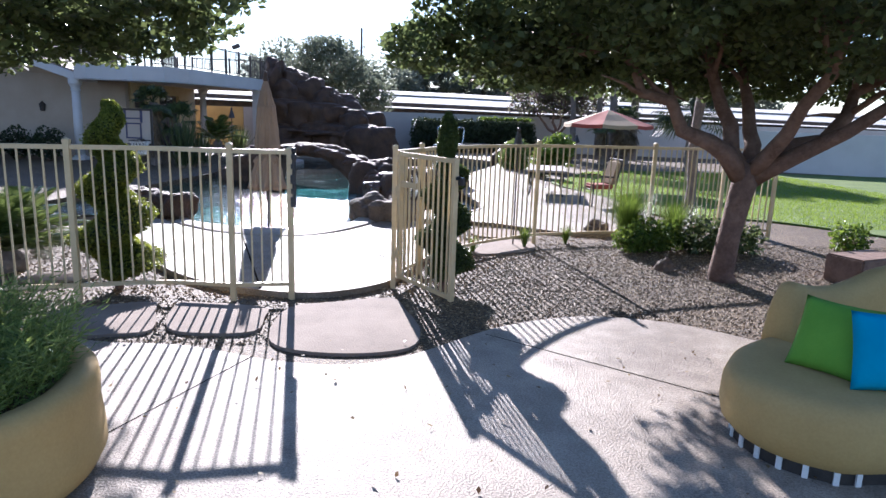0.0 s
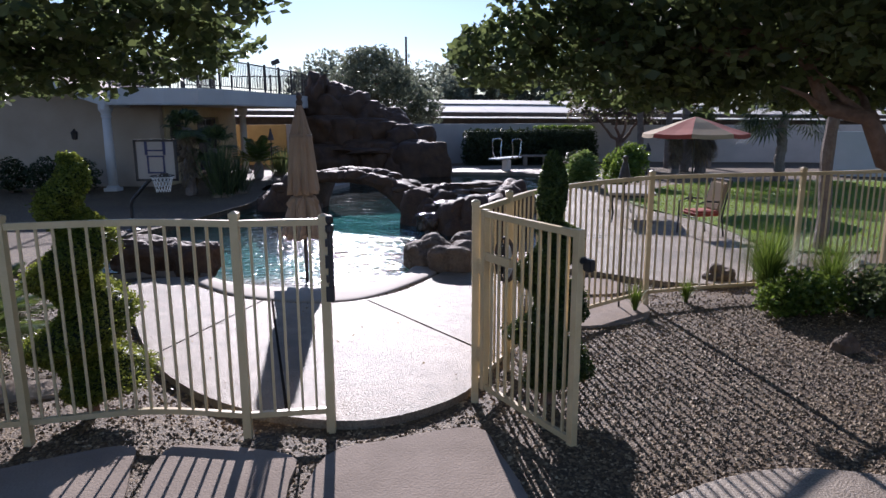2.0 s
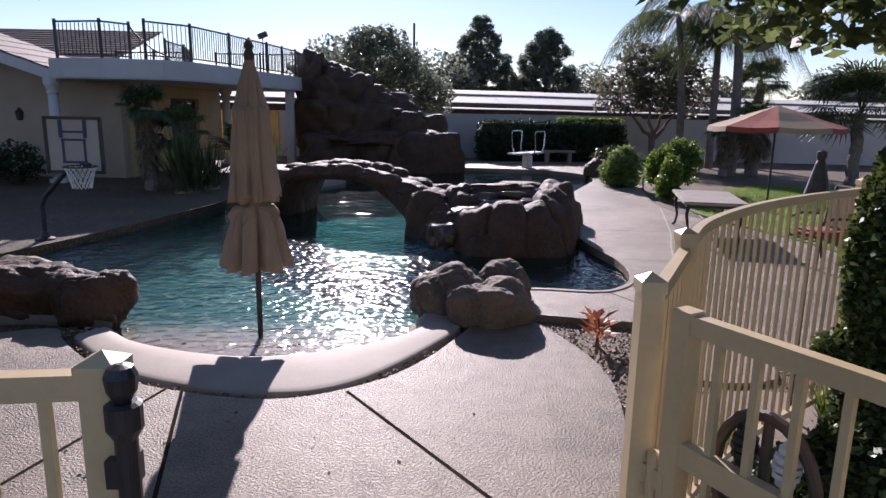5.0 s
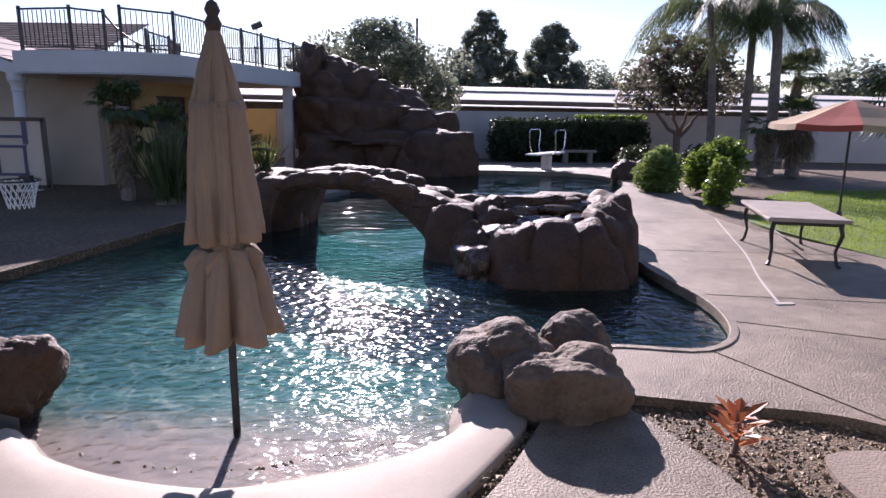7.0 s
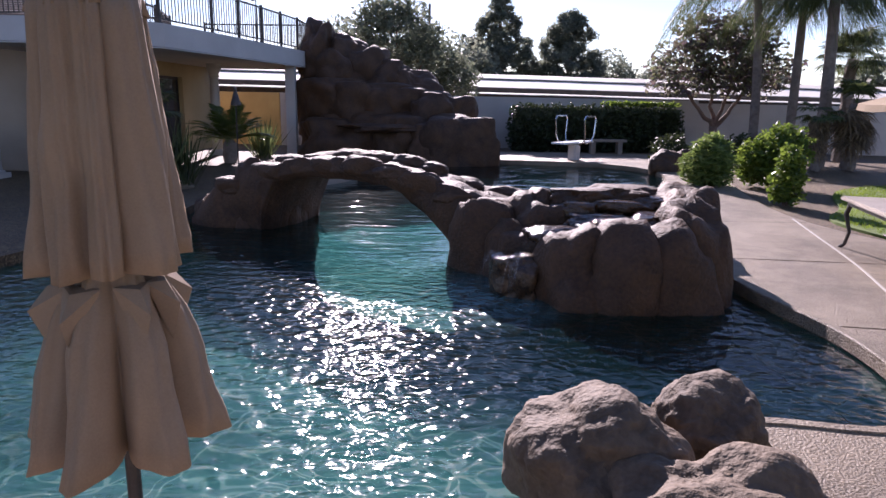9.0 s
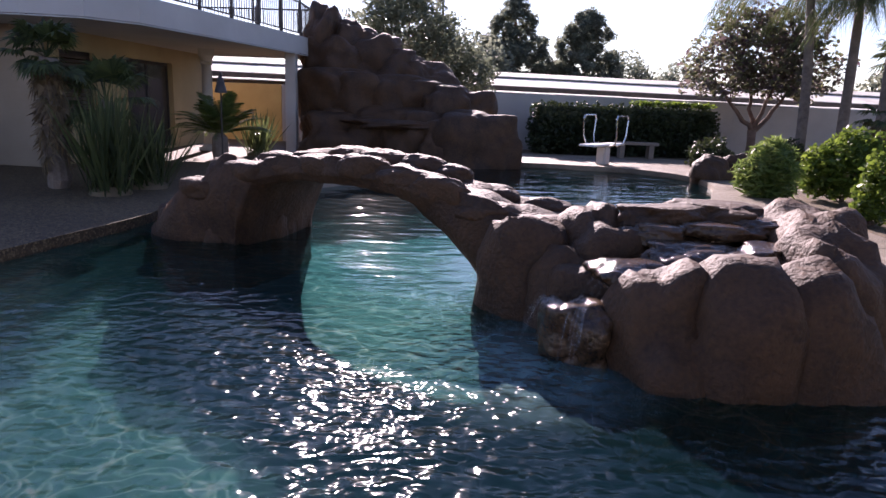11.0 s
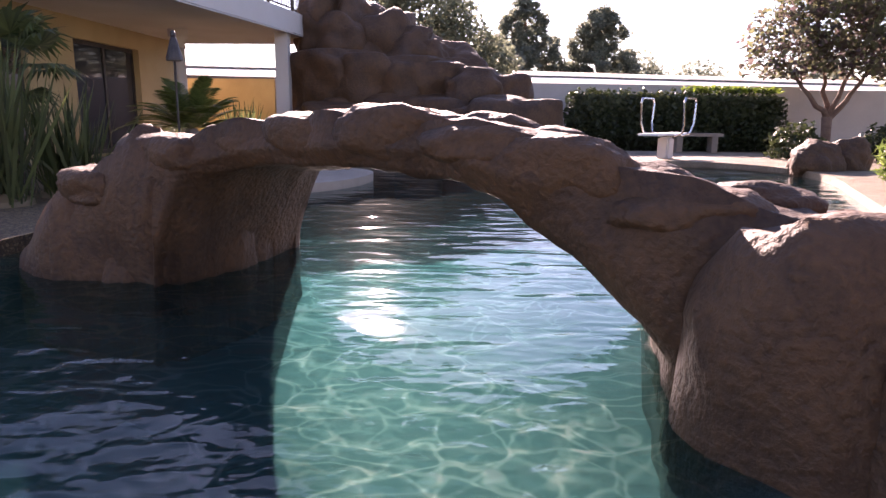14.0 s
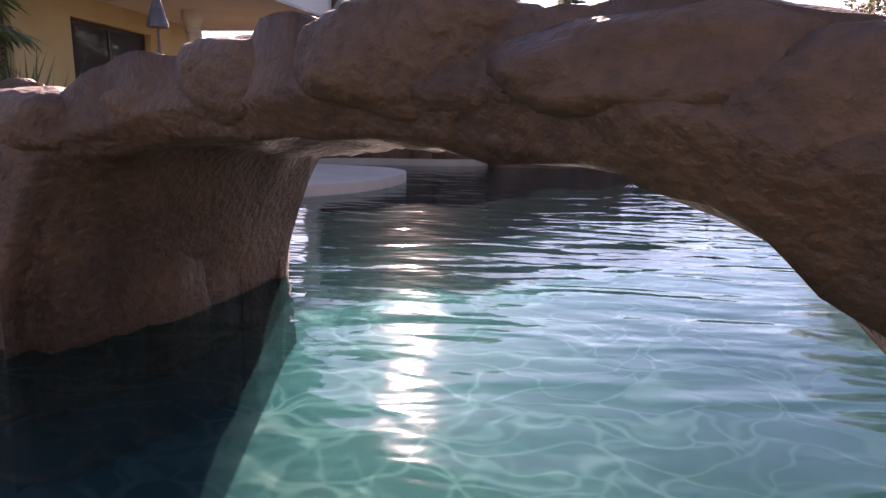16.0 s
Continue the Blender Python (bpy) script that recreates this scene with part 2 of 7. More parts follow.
    l.new(view.outputs[0], inner.inputs[1])
    l.new(murk.outputs[0], inner.inputs[2])
    # air bubbles carried down under the spill
    bubbles = n.new("ShaderNodeBsdfDiffuse")
    bubbles.inputs["Color"].default_value = (0.19, 0.33, 0.34, 1)
    cloud = n.new("ShaderNodeTexNoise")
    cloud.inputs["Scale"].default_value, cloud.inputs["Detail"].default_value, cloud.inputs["Distortion"].default_value = 4.0, 3.0, 1.2
    l.new(co.outputs["Object"], cloud.inputs["Vector"])
    air = n.new("ShaderNodeMath")
    air.operation, air.use_clamp = "MULTIPLY", True
    l.new(splash.outputs[0], air.inputs[0])
    l.new(mul_add(cloud.outputs["Fac"], 0.6, -0.1), air.inputs[1])
    airy = n.new("ShaderNodeMixShader")
    l.new(air.outputs[0], airy.inputs[0])
    l.new(inner.outputs[0], airy.inputs[1])
    l.new(bubbles.outputs[0], airy.inputs[2])
    x = n.new("ShaderNodeMixShader")
    l.new(fresnel, x.inputs[0])
    l.new(airy.outputs[0], x.inputs[1])
    l.new(g.outputs[0], x.inputs[2])
    l.new(x.outputs[0], n["Material Output"].inputs["Surface"])
    return m


def glass_material():
    m, n, l = nodes_of("window_glass")
    b = n["Principled BSDF"]
    b.inputs["Base Color"].default_value = (0.03, 0.035, 0.045, 1)
    b.inputs["Roughness"].default_value = 0.05
    return m


GRAVEL = pebbly("gravel", [(0.064, 0.038, 0.0155), (0.12, 0.075, 0.032), (0.175, 0.115, 0.052), (0.27, 0.195, 0.098)], 40, (0.038, 0.025, 0.012), 0.55)
CONCRETE = knockdown("patio_concrete", (0.178, 0.14, 0.103), (0.46, 0.388, 0.3), 70.0, 0.003, 0.6)
DECK = knockdown("deck_spray_texture", (0.108, 0.081, 0.052), (0.31, 0.246, 0.17), 62.0, 0.0045)
STONE_STEP = surface("step_stone", (0.2, 0.158, 0.122), (0.31, 0.252, 0.2), 1.5, 90, 0.85, 0.5, 0.006, voronoi=60, spec=0.2)
COPING = surface("coping_concrete", (0.26, 0.215, 0.165), (0.36, 0.305, 0.24), 1.5, 60, 0.75, 0.3, 0.006)
JOINT = surface("joint_filler", (0.02, 0.016, 0.013), (0.045, 0.036, 0.028), 6, 80, 1.0, 0.3, 0.004, spec=0.0)
PLASTER = surface("pool_plaster", (0.034, 0.052, 0.058), (0.056, 0.08, 0.086), 1.2, 25, 0.7, 0.2, 0.01, grain=0.3)
BEACH = surface("beach_plaster", (0.12, 0.08, 0.064), (0.19, 0.13, 0.104), 1.5, 40, 0.7, 0.3, 0.01)
WATER = water_material()
ROCK = surface("moulded_rock", (0.036, 0.0165, 0.0066), (0.092, 0.0445, 0.018), 2.6, 30, 0.7, 1.0, 0.03, rand=0.1, grain=0.6)
BOULDER = surface("weathered_boulder", (0.074, 0.05, 0.031), (0.175, 0.125, 0.082), 3.2, 26, 0.8, 1.0, 0.035, rand=0.15, grain=0.45)
WETROCK = surface("wet_rock", (0.03, 0.016, 0.008), (0.085, 0.048, 0.024), 4.0, 34, 0.16, 1.0, 0.014, rand=0.1, spec=0.6, grain=0.8)
FENCE = surface("cream_fence_paint", (0.5, 0.385, 0.2), (0.6, 0.475, 0.27), 4, 60, 0.42, 0.06, 0.002, rand=0.05)
BLACK = surface("black_plastic", (0.012, 0.012, 0.014), (0.03, 0.03, 0.033), 8, 60, 0.4, 0.1, 0.002)
IRON = surface("dark_iron", (0.03, 0.028, 0.026), (0.07, 0.06, 0.055), 8, 60, 0.5, 0.2, 0.003, metal=0.4)
STUCCO = surface("house_stucco", (0.33, 0.26, 0.19), (0.42, 0.34, 0.26), 0.8, 70, 0.85, 0.4, 0.006)
WHITE = surface("white_stucco", (0.5, 0.48, 0.45), (0.6, 0.58, 0.55), 0.8, 70, 0.8, 0.3, 0.005)
WALLBLOCK = surface("wall_paint", (0.36, 0.335, 0.3), (0.46, 0.43, 0.39), 0.7, 50, 0.85, 0.3, 0.006)
HOUSE = surface("house_cream_stucco", (0.38, 0.295, 0.155), (0.48, 0.385, 0.215), 0.8, 70, 0.85, 0.4, 0.006)
YELLOW = surface("ochre_stucco", (0.38, 0.245, 0.08), (0.5, 0.345, 0.125), 1.2, 60, 0.8, 0.35, 0.006)
GLASS = glass_material()


def foam_material():
    m, n, l = nodes_of("falling_water_foam")
    b = n["Principled BSDF"]
    b.inputs["Base Color"].default_value = (0.75, 0.8, 0.82, 1)
    b.inputs["Roughness"].default_value = 0.12
    noise_tex = n.new("ShaderNodeTexNoise")
    noise_tex.inputs["Scale"].default_value = 60
    r = ramp(n, [(0.42, (0.03, 0.03, 0.03)), (0.75, (0.4, 0.4, 0.4))])
    l.new(noise_tex.outputs["Fac"], r.inputs["Fac"])
    l.new(r.outputs["Color"], b.inputs["Alpha"])
    return m


FOAM = foam_material()
TILE = surface("roof_tile", (0.16, 0.12, 0.1), (0.28, 0.21, 0.17), 2, 30, 0.8, 0.5, 0.01)
METALROOF = surface("cream_metal_roof", (0.6, 0.56, 0.48), (0.8, 0.75, 0.65), 0.5, 20, 0.8, 0.1, 0.005, spec=0.15, rand=0.3)
DARKWOOD = surface("dark_wood", (0.05, 0.035, 0.028), (0.12, 0.085, 0.06), 3, 40, 0.7, 0.4, 0.006)
BARK = surface("bark", (0.1, 0.058, 0.04), (0.22, 0.14, 0.1), 6, 30, 0.9, 1.0, 0.03)
PALMBARK = surface("palm_bark", (0.13, 0.1, 0.08), (0.26, 0.21, 0.17), 5, 30, 0.9, 1.0, 0.03)
CANVAS = surface("tan_canvas", (0.25, 0.175, 0.115), (0.34, 0.245, 0.165), 2, 120, 0.85, 0.3, 0.004)
REDCANVAS = surface("red_canvas", (0.27, 0.05, 0.028), (0.35, 0.075, 0.042), 2, 120, 0.85, 0.3, 0.004)
SANDCANVAS = surface("sand_canvas", (0.3, 0.21, 0.115), (0.38, 0.28, 0.16), 2, 120, 0.85, 0.3, 0.004)
GREENCLOTH = surface("lime_cloth", (0.1, 0.27, 0.02), (0.16, 0.36, 0.035), 3, 200, 0.9, 0.3, 0.003)
TEALCLOTH = surface("turquoise_cloth", (0.0, 0.24, 0.4), (0.01, 0.32, 0.5), 3, 200, 0.9, 0.3, 0.003)
NAVY = surface("navy_paint", (0.02, 0.03, 0.09), (0.04, 0.05, 0.14), 3, 30, 0.4, 0.05, 0.002)
CHROME = surface("stainless_steel", (0.55, 0.55, 0.55), (0.68, 0.68, 0.68), 3, 30, 0.2, 0.05, 0.002, metal=1.0)
WHITEPLASTIC = surface("white_plastic", (0.7, 0.7, 0.68), (0.8, 0.8, 0.78), 3, 30, 0.4, 0.05, 0.002)
TABLETOP = surface("stone_table_top", (0.28, 0.235, 0.185), (0.42, 0.36, 0.29), 3, 60, 0.5, 0.3, 0.004)
LEAF_TREE = leafy("tree_leaves", (0.04, 0.06, 0.024), (0.11, 0.145, 0.05), 0.5)
# needles lightened and greyed: distance haze is put into their colour
LEAF_PINE_HAZE = leafy("hazed_pine_needles", (0.1, 0.12, 0.095), (0.2, 0.22, 0.16), 0.6)
LEAF_PURPLE = leafy("plum_leaves", (0.11, 0.075, 0.085), (0.14, 0.16, 0.075), 0.45)
# garden tree leaves paled likewise, haze mixed into the green
LEAF_HAZY = leafy("hazed_garden_tree_leaves", (0.09, 0.11, 0.075), (0.16, 0.18, 0.12), 0.45)
LEAF_BRIGHT = leafy("bright_shrub_leaves", (0.045, 0.085, 0.014), (0.14, 0.21, 0.03), 0.45)
# topiary leaves darkened: the shade behind the gate is put into their colour
LEAF_BOX_SHADED = leafy("shaded_topiary_leaves", (0.022, 0.04, 0.01), (0.085, 0.12, 0.028), 0.3)
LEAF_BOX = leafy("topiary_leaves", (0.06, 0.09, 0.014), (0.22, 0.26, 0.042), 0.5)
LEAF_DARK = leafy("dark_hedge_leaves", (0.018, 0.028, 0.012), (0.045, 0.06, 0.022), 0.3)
LEAF_GREY = leafy("rosemary_leaves", (0.07, 0.12, 0.03), (0.2, 0.27, 0.07), 0.45)
LEAF_PALM = leafy("palm_leaves", (0.035, 0.05, 0.02), (0.1, 0.13, 0.045), 0.4)
LEAF_CYCAD = leafy("sago_leaves", (0.05, 0.08, 0.02), (0.13, 0.18, 0.05), 0.35, 0.28)
LEAF_ORANGE = leafy("orange_leaves", (0.28, 0.09, 0.035), (0.42, 0.2, 0.07), 0.4)
LEAF_DRY = leafy("dry_fronds", (0.12, 0.085, 0.05), (0.24, 0.18, 0.1), 0.3)
GRASS = leafy("lawn_grass", (0.08, 0.14, 0.012), (0.18, 0.27, 0.025), 0.5)
LAWN = surface("lawn_turf", (0.06, 0.1, 0.01), (0.13, 0.19, 0.02), 1.5, 60, 0.9, 0.8, 0.02)


# ---- building helpers ----
def part(name, bm, material, parent=None, label="", smooth=False):
    me = bpy.data.meshes.new(name)
    bm.normal_update()
    bm.to_mesh(me)
    bm.free()
    me.materials.append(material)
    if smooth:
        me.shade_smooth()
    ob = new(name, me)
    if parent is not None:
        ob.parent = parent
    if label:
        ob["label"] = label
    return ob


def raw(name, verts, faces, material, parent=None, label="", smooth=False):
    me = bpy.data.meshes.new(name)
    me.from_pydata(verts, [], faces)
    me.update()
    me.materials.append(material)
    if smooth:
        me.shade_smooth()
    ob = new(name, me)
    if parent is not None:
        ob.parent = parent
    if label:
        ob["label"] = label
    return ob


def thing(name, label, category, at=(0, 0, 0), rz=0.0, group=""):
    ob = new(name)
    ob.empty_display_size = 0.2
    ob.matrix_basis = pose(*at, 0, 0, rz)
    return tagged(ob, label, category, group)


def structure(ob, label, category):
    return tagged(ob, label, category, kind="structure")


def box(bm, centre, size, rz=0.0, m=None):
    r = bmesh.ops.create_cube(bm, size=1.0)
    t = Matrix.Translation(centre) @ Matrix.Rotation(rz, 4, "Z") @ Matrix.Diagonal((*size, 1))
    bmesh.ops.transform(bm, matrix=(m @ t) if m else t, verts=r["verts"])
    return r["verts"]


def tube(bm, pts, radii, n=8, cap=True):
    """A round bar through points, with a radius at each."""
    pts = [Vector(p) for p in pts]
    if not hasattr(radii, "__len__"):
        radii = [radii] * len(pts)
    rings = []
    side = None
    for i, p in enumerate(pts):
        d = (pts[min(i + 1, len(pts) - 1)] - pts[max(i - 1, 0)]).normalized()
        if side is None:
            side = d.cross(Vector((0, 0, 1)))
            if side.length < 0.1:
                side = d.cross(Vector((1, 0, 0)))
        side = (side - d * side.dot(d)).normalized()
        up = side.cross(d)
        rings.append([bm.verts.new(p + (side * math.cos(a) + up * math.sin(a)) * radii[i]) for a in [2 * math.pi * k / n for k in range(n)]])
    for a, b in zip(rings, rings[1:]):
        for k in range(n):
            bm.faces.new((a[k], a[(k + 1) % n], b[(k + 1) % n], b[k]))
    if cap:
        bm.faces.new(rings[0][::-1])
        bm.faces.new(rings[-1])


def bar(bm, line, z, w, h):
    """A square bar bent along a line on the plan."""
    line = [Vector(p) for p in line]
    rings = []
    for i, p in enumerate(line):
        d = (line[min(i + 1, len(line) - 1)] - line[max(i - 1, 0)]).normalized()
        s = Vector((-d.y, d.x)) * w / 2
        rings.append([bm.verts.new((q.x, q.y, zz)) for q, zz in ((p - s, z - h / 2), (p + s, z - h / 2), (p + s, z + h / 2), (p - s, z + h / 2))])
    for a, b in zip(rings, rings[1:]):
        for k in range(4):
            bm.faces.new((a[k], a[(k + 1) % 4], b[(k + 1) % 4], b[k]))
    bm.faces.new(rings[0][::-1])
    bm.faces.new(rings[-1])


def lathe(bm, profile, n=16, centre=(0, 0)):
    """A turned form: pairs of radius and height."""
    rings = [[bm.verts.new((centre[0] + r * math.cos(2 * math.pi * k / n), centre[1] + r * math.sin(2 * math.pi * k / n), z)) for k in range(n)] for r, z in profile]
    for a, b in zip(rings, rings[1:]):
        for k in range(n):
            bm.faces.new((a[k], a[(k + 1) % n], b[(k + 1) % n], b[k]))
    bm.faces.new(rings[0][::-1])
    bm.faces.new(rings[-1])


def curve(pts, steps=6, closed=True):
    """A smooth line through the points."""
    pts = [Vector(p).to_2d() if len(p) > 2 else Vector(p) for p in pts]
    n = len(pts)
    out = []
    for i in range(n if closed else n - 1):
        if closed:
            p0, p1, p2, p3 = pts[i - 1], pts[i], pts[(i + 1) % n], pts[(i + 2) % n]
        else:
            p0, p1, p2, p3 = pts[max(i - 1, 0)], pts[i], pts[i + 1], pts[min(i + 2, n - 1)]
        for k in range(steps):
            t = k / steps
            out.append(0.5 * ((2 * p1) + (p2 - p0) * t + (2 * p0 - 5 * p1 + 4 * p2 - p3) * t * t + (3 * p1 - p0 - 3 * p2 + p3) * t ** 3))
    if not closed:
        out.append(pts[-1].copy())
    return out


def slab(name, loops, top, thick, material, bevel=0.012):
    """A flat plate within the first loop and outside the others, with sides."""
    bm = bmesh.new()
    edges, rims = [], []
    for loop in loops:
        vs = [bm.verts.new((p[0], p[1], top)) for p in loop]
        es = [bm.edges.new((vs[i], vs[(i + 1) % len(vs)])) for i in range(len(vs))]
        edges += es
        rims.append(vs)
    bmesh.ops.triangle_fill(bm, use_beauty=True, use_dissolve=False, edges=edges)
    for f in bm.faces:
        f.normal_update()
        if f.normal.z < 0:
            f.normal_flip()
    for vs in rims:
        mid = [bm.verts.new((v.co.x, v.co.y, top - thick)) for v in vs]
        for i in range(len(vs)):
            j = (i + 1) % len(vs)
            bm.faces.new((vs[i], vs[j], mid[j], mid[i]))
    bmesh.ops.recalc_face_normals(bm, faces=[f for f in bm.faces if abs(f.normal.z) < 0.5])
    return part(name, bm, material)


def rock_bm(size, seed, detail=4, lumps=0.22, flat=0.0, cracks=0.5):
    """A weathered boulder: broad facets, lumps and creases."""
    bm = bmesh.new()
    bmesh.ops.create_icosphere(bm, subdivisions=detail, radius=1.0)
    off = Vector((seed * 7.31, seed * 3.17, seed * 5.7))
    for v in bm.verts:
        d = v.co.normalized()
        r = 1 + lumps * noise.noise(d * 1.1 + off) * 1.6 + lumps * 0.55 * noise.noise(d * 2.6 + off)
        r -= cracks * 0.09 * max(0.0, 1 - abs(noise.noise(d * 1.7 + off * 2)) * 9)
        r += 0.05 * noise.noise(d * 6 + off) + 0.018 * noise.noise(d * 14 + off)
        p = Vector((abs(d.x) ** 0.85 * math.copysign(1, d.x), abs(d.y) ** 0.85 * math.copysign(1, d.y), abs(d.z) ** 0.8 * math.copysign(1, d.z))) * r
        if flat and p.z > 1 - flat:
            p.z = 1 - flat + (p.z - 1 + flat) * 0.25
        v.co = Vector((p.x * size[0], p.y * size[1], p.z * size[2]))
    return bm


def rock(name, at, size, seed, parent=None, material=None, rz=0.0, detail=4, flat=0.0, label="", lumps=0.22):
    ob = part(name, rock_bm(size, seed, detail, lumps, flat), material or ROCK, parent, label, True)
    ob.matrix_basis = pose(*at, 0, 0, rz)
    return ob


def leaf_quads(points, size, seed, long=1.6, up=0.3):
    """Small pointed leaves, one at each point, turned at random."""
    rng = np.random.default_rng(seed)
    p = np.asarray(points, float)
    n = len(p)
    a = rng.normal(size=(n, 3))
    a[:, 2] *= 0.6
    a /= np.linalg.norm(a, axis=1)[:, None]
    b = np.cross(a, rng.normal(size=(n, 3)) + np.array([0, 0, up]))
    b /= np.linalg.norm(b, axis=1)[:, None] + 1e-9
    s = size * rng.uniform(0.6, 1.35, (n, 1))
    v = np.stack([p - a * s * long / 2, p + b * s / 2 - a * s * 0.1, p + a * s * long / 2, p - b * s / 2 - a * s * 0.1], 1).reshape(-1, 3)
    f = np.arange(4 * n).reshape(-1, 4)
    return v.tolist(), f.tolist()


def blob_points(blobs, per_area, seed, shell=0.35, gaps=0.0, freq=1.2):
    """Points in the outer shells of ellipsoids (x, y, z, rx, ry, rz), with gaps."""
    rng = np.random.default_rng(seed)
    out = []
    for x, y, z, rx, ry, rz in blobs:
        n = int(per_area * (rx * ry + ry * rz + rx * rz) * 4.2)
        d = rng.normal(size=(n, 3))
        d /= np.linalg.norm(d, axis=1)[:, None]
        r = 1 - shell * rng.random(n) ** 1.5
        wob = 1 + 0.18 * np.sin(d[:, 0] * 5 + x * 3 + seed) * np.cos(d[:, 1] * 4 + z * 2) + 0.1 * np.sin(d[:, 2] * 9 + y)
        q = d * (r * wob)[:, None] * np.array([rx, ry, rz]) + np.array([x, y, z])
        if gaps:
            g = np.sin(q[:, 0] * freq * 2.1 + seed) * np.sin(q[:, 1] * freq * 1.7 + 1) * np.sin(q[:, 2] * freq * 2.3 + 2) + 0.3 * np.sin(q[:, 0] * freq * 5) * np.sin(q[:, 2] * freq * 4.4)
            q = q[g > -1 + gaps * 1.2]
        out.append(q)
    return np.concatenate(out)


def crown(name, blobs, per_area, size, seed, material, parent, gaps=0.6, shell=0.4, freq=1.2, long=1.6):
    v, f = leaf_quads(blob_points(blobs, per_area, seed, shell, gaps, freq), size, seed, long)
    return raw(name, v, f, material, parent)


def limb_points(a, b, sag, n=7, seed=0):
    rng = random.Random(seed)
    a, b = Vector(a), Vector(b)
    out = []
    for i in range(n):
        t = i / (n - 1)
        p = a.lerp(b, t) + Vector((0, 0, sag * math.sin(math.pi * t)))
        if 0 < i < n - 1:
            p += Vector((rng.uniform(-1, 1), rng.uniform(-1, 1), rng.uniform(-1, 1))) * 0.04 * (b - a).length
        out.append(p)
    return out


def frond(bm, base, yaw, rise, length, droop, leaflets, leaf_len, width=0.03, seed=0, hang=0.3):
    """A feather palm leaf: an arched midrib with leaflets on both sides."""
    rng = random.Random(seed)
    base = Vector(base)
    out = Vector((math.cos(yaw), math.sin(yaw), 0))
    side = Vector((-math.sin(yaw), math.cos(yaw), 0))
    pts = []
    for i in range(leaflets + 1):
        t = i / leaflets
        pts.append(base + out * length * (t * math.cos(rise) * (1 - 0.15 * t)) + Vector((0, 0, length * (math.sin(rise) * t - droop * t * t))))
    for i in range(leaflets):
        p, q = pts[i], pts[i + 1]
        w = width * 0.5 * (1 - i / leaflets) + 0.004
        bm.faces.new([bm.verts.new(v) for v in (p - side * w, p + side * w, q + side * w * 0.8, q - side * w * 0.8)])
        t = i / leaflets
        if t < 0.08:
            continue
        ll = leaf_len * math.sin(math.pi * min(1, 0.15 + t * 0.85)) ** 0.6 * rng.uniform(0.85, 1.1)
        d = (q - p).normalized()
        for sgn in (-1, 1):
            tip = p + side * sgn * ll * 0.8 + d * ll * 0.55 + Vector((0, 0, -hang * ll * rng.uniform(0.6, 1.4)))
            k = d * width * 0.9
            bm.faces.new([bm.verts.new(v) for v in (p - k * 0.5, p + k * 0.5, p.lerp(tip, 0.6) + k * 0.5 + Vector((0, 0, 0.03 * ll)), tip)])


def fan_leaf(bm, base, yaw, rise, stalk, radius, blades, seed=0):
    """A fan palm leaf: a stalk and blades spread from its end."""
    rng = random.Random(seed)
    base = Vector(base)
    out = Vector((math.cos(yaw) * math.cos(rise), math.sin(yaw) * math.cos(rise), math.sin(rise)))
    side = Vector((-math.sin(yaw), math.cos(yaw), 0))
    up = side.cross(out) * -1
    hub = base + out * stalk
    bm.faces.new([bm.verts.new(v) for v in (base - side * 0.015, base + side * 0.015, hub + side * 0.01, hub - side * 0.01)])
    for i in range(blades):
        a = (i / (blades - 1) - 0.5) * 3.9
        d = out * math.cos(a) + side * math.sin(a)
        r = radius * rng.uniform(0.85, 1.1)
        mid, tip = hub + d * r * 0.6 + up * 0.03, hub + d * r - Vector((0, 0, r * rng.uniform(0.12, 0.35)))
        w = side * math.cos(a) * 0.026 - out * math.sin(a) * 0.026
        bm.faces.new([bm.verts.new(v) for v in (hub, mid + w, tip, mid - w)])


# ---- ground, pool and paving ----
POOL = curve([(-2.25, 11.3), (-1.9, 10.98), (-1.2, 10.76), (-0.7, 10.74), (-0.1, 10.98), (0.36, 11.22), (0.48, 11.8), (1.1, 12.45), (1.8, 12.62), (2.55, 12.55), (3.0, 13.05), (3.16, 14.0), (3.0, 15.2), (3.0, 16.4), (3.1, 17.6), (3.4, 19.3), (3.9, 21.2), (4.7, 23.2), (5.4, 25.0), (5.5, 26.6), (4.6, 27.9), (3.0, 28.4), (1.4, 28.5), (-0.2, 27.9), (-1.8, 27.4), (-3.4, 27.2), (-4.1, 26.0), (-4.2, 23.4), (-4.0, 21.0), (-3.8, 19.2), (-4.1, 17.6), (-4.4, 16.2), (-4.7, 15.0), (-5.1, 13.8), (-5.4, 12.6), (-5.0, 11.5), (-4.2, 11.1), (-3.2, 11.5)], 5)


def grown(loop, d):
    """The loop moved outwards by d."""
    n = len(loop)
    area = sum(loop[i].x * loop[(i + 1) % n].y - loop[(i + 1) % n].x * loop[i].y for i in range(n))
    out = []
    for i in range(n):
        t = (loop[(i + 1) % n] - loop[i - 1]).normalized()
        out.append(loop[i] + Vector((t.y, -t.x)) * d * (1 if area > 0 else -1))
    return out


ring = [Vector((400 * math.cos(a), 400 * math.sin(a))) for a in [2 * math.pi * k / 48 for k in range(48)]]
structure(slab("ground", [ring, grown(POOL, 0.12)], -0.07, 0.05, GRAVEL), "brown and tan decorative gravel ground around the paving", "ground")


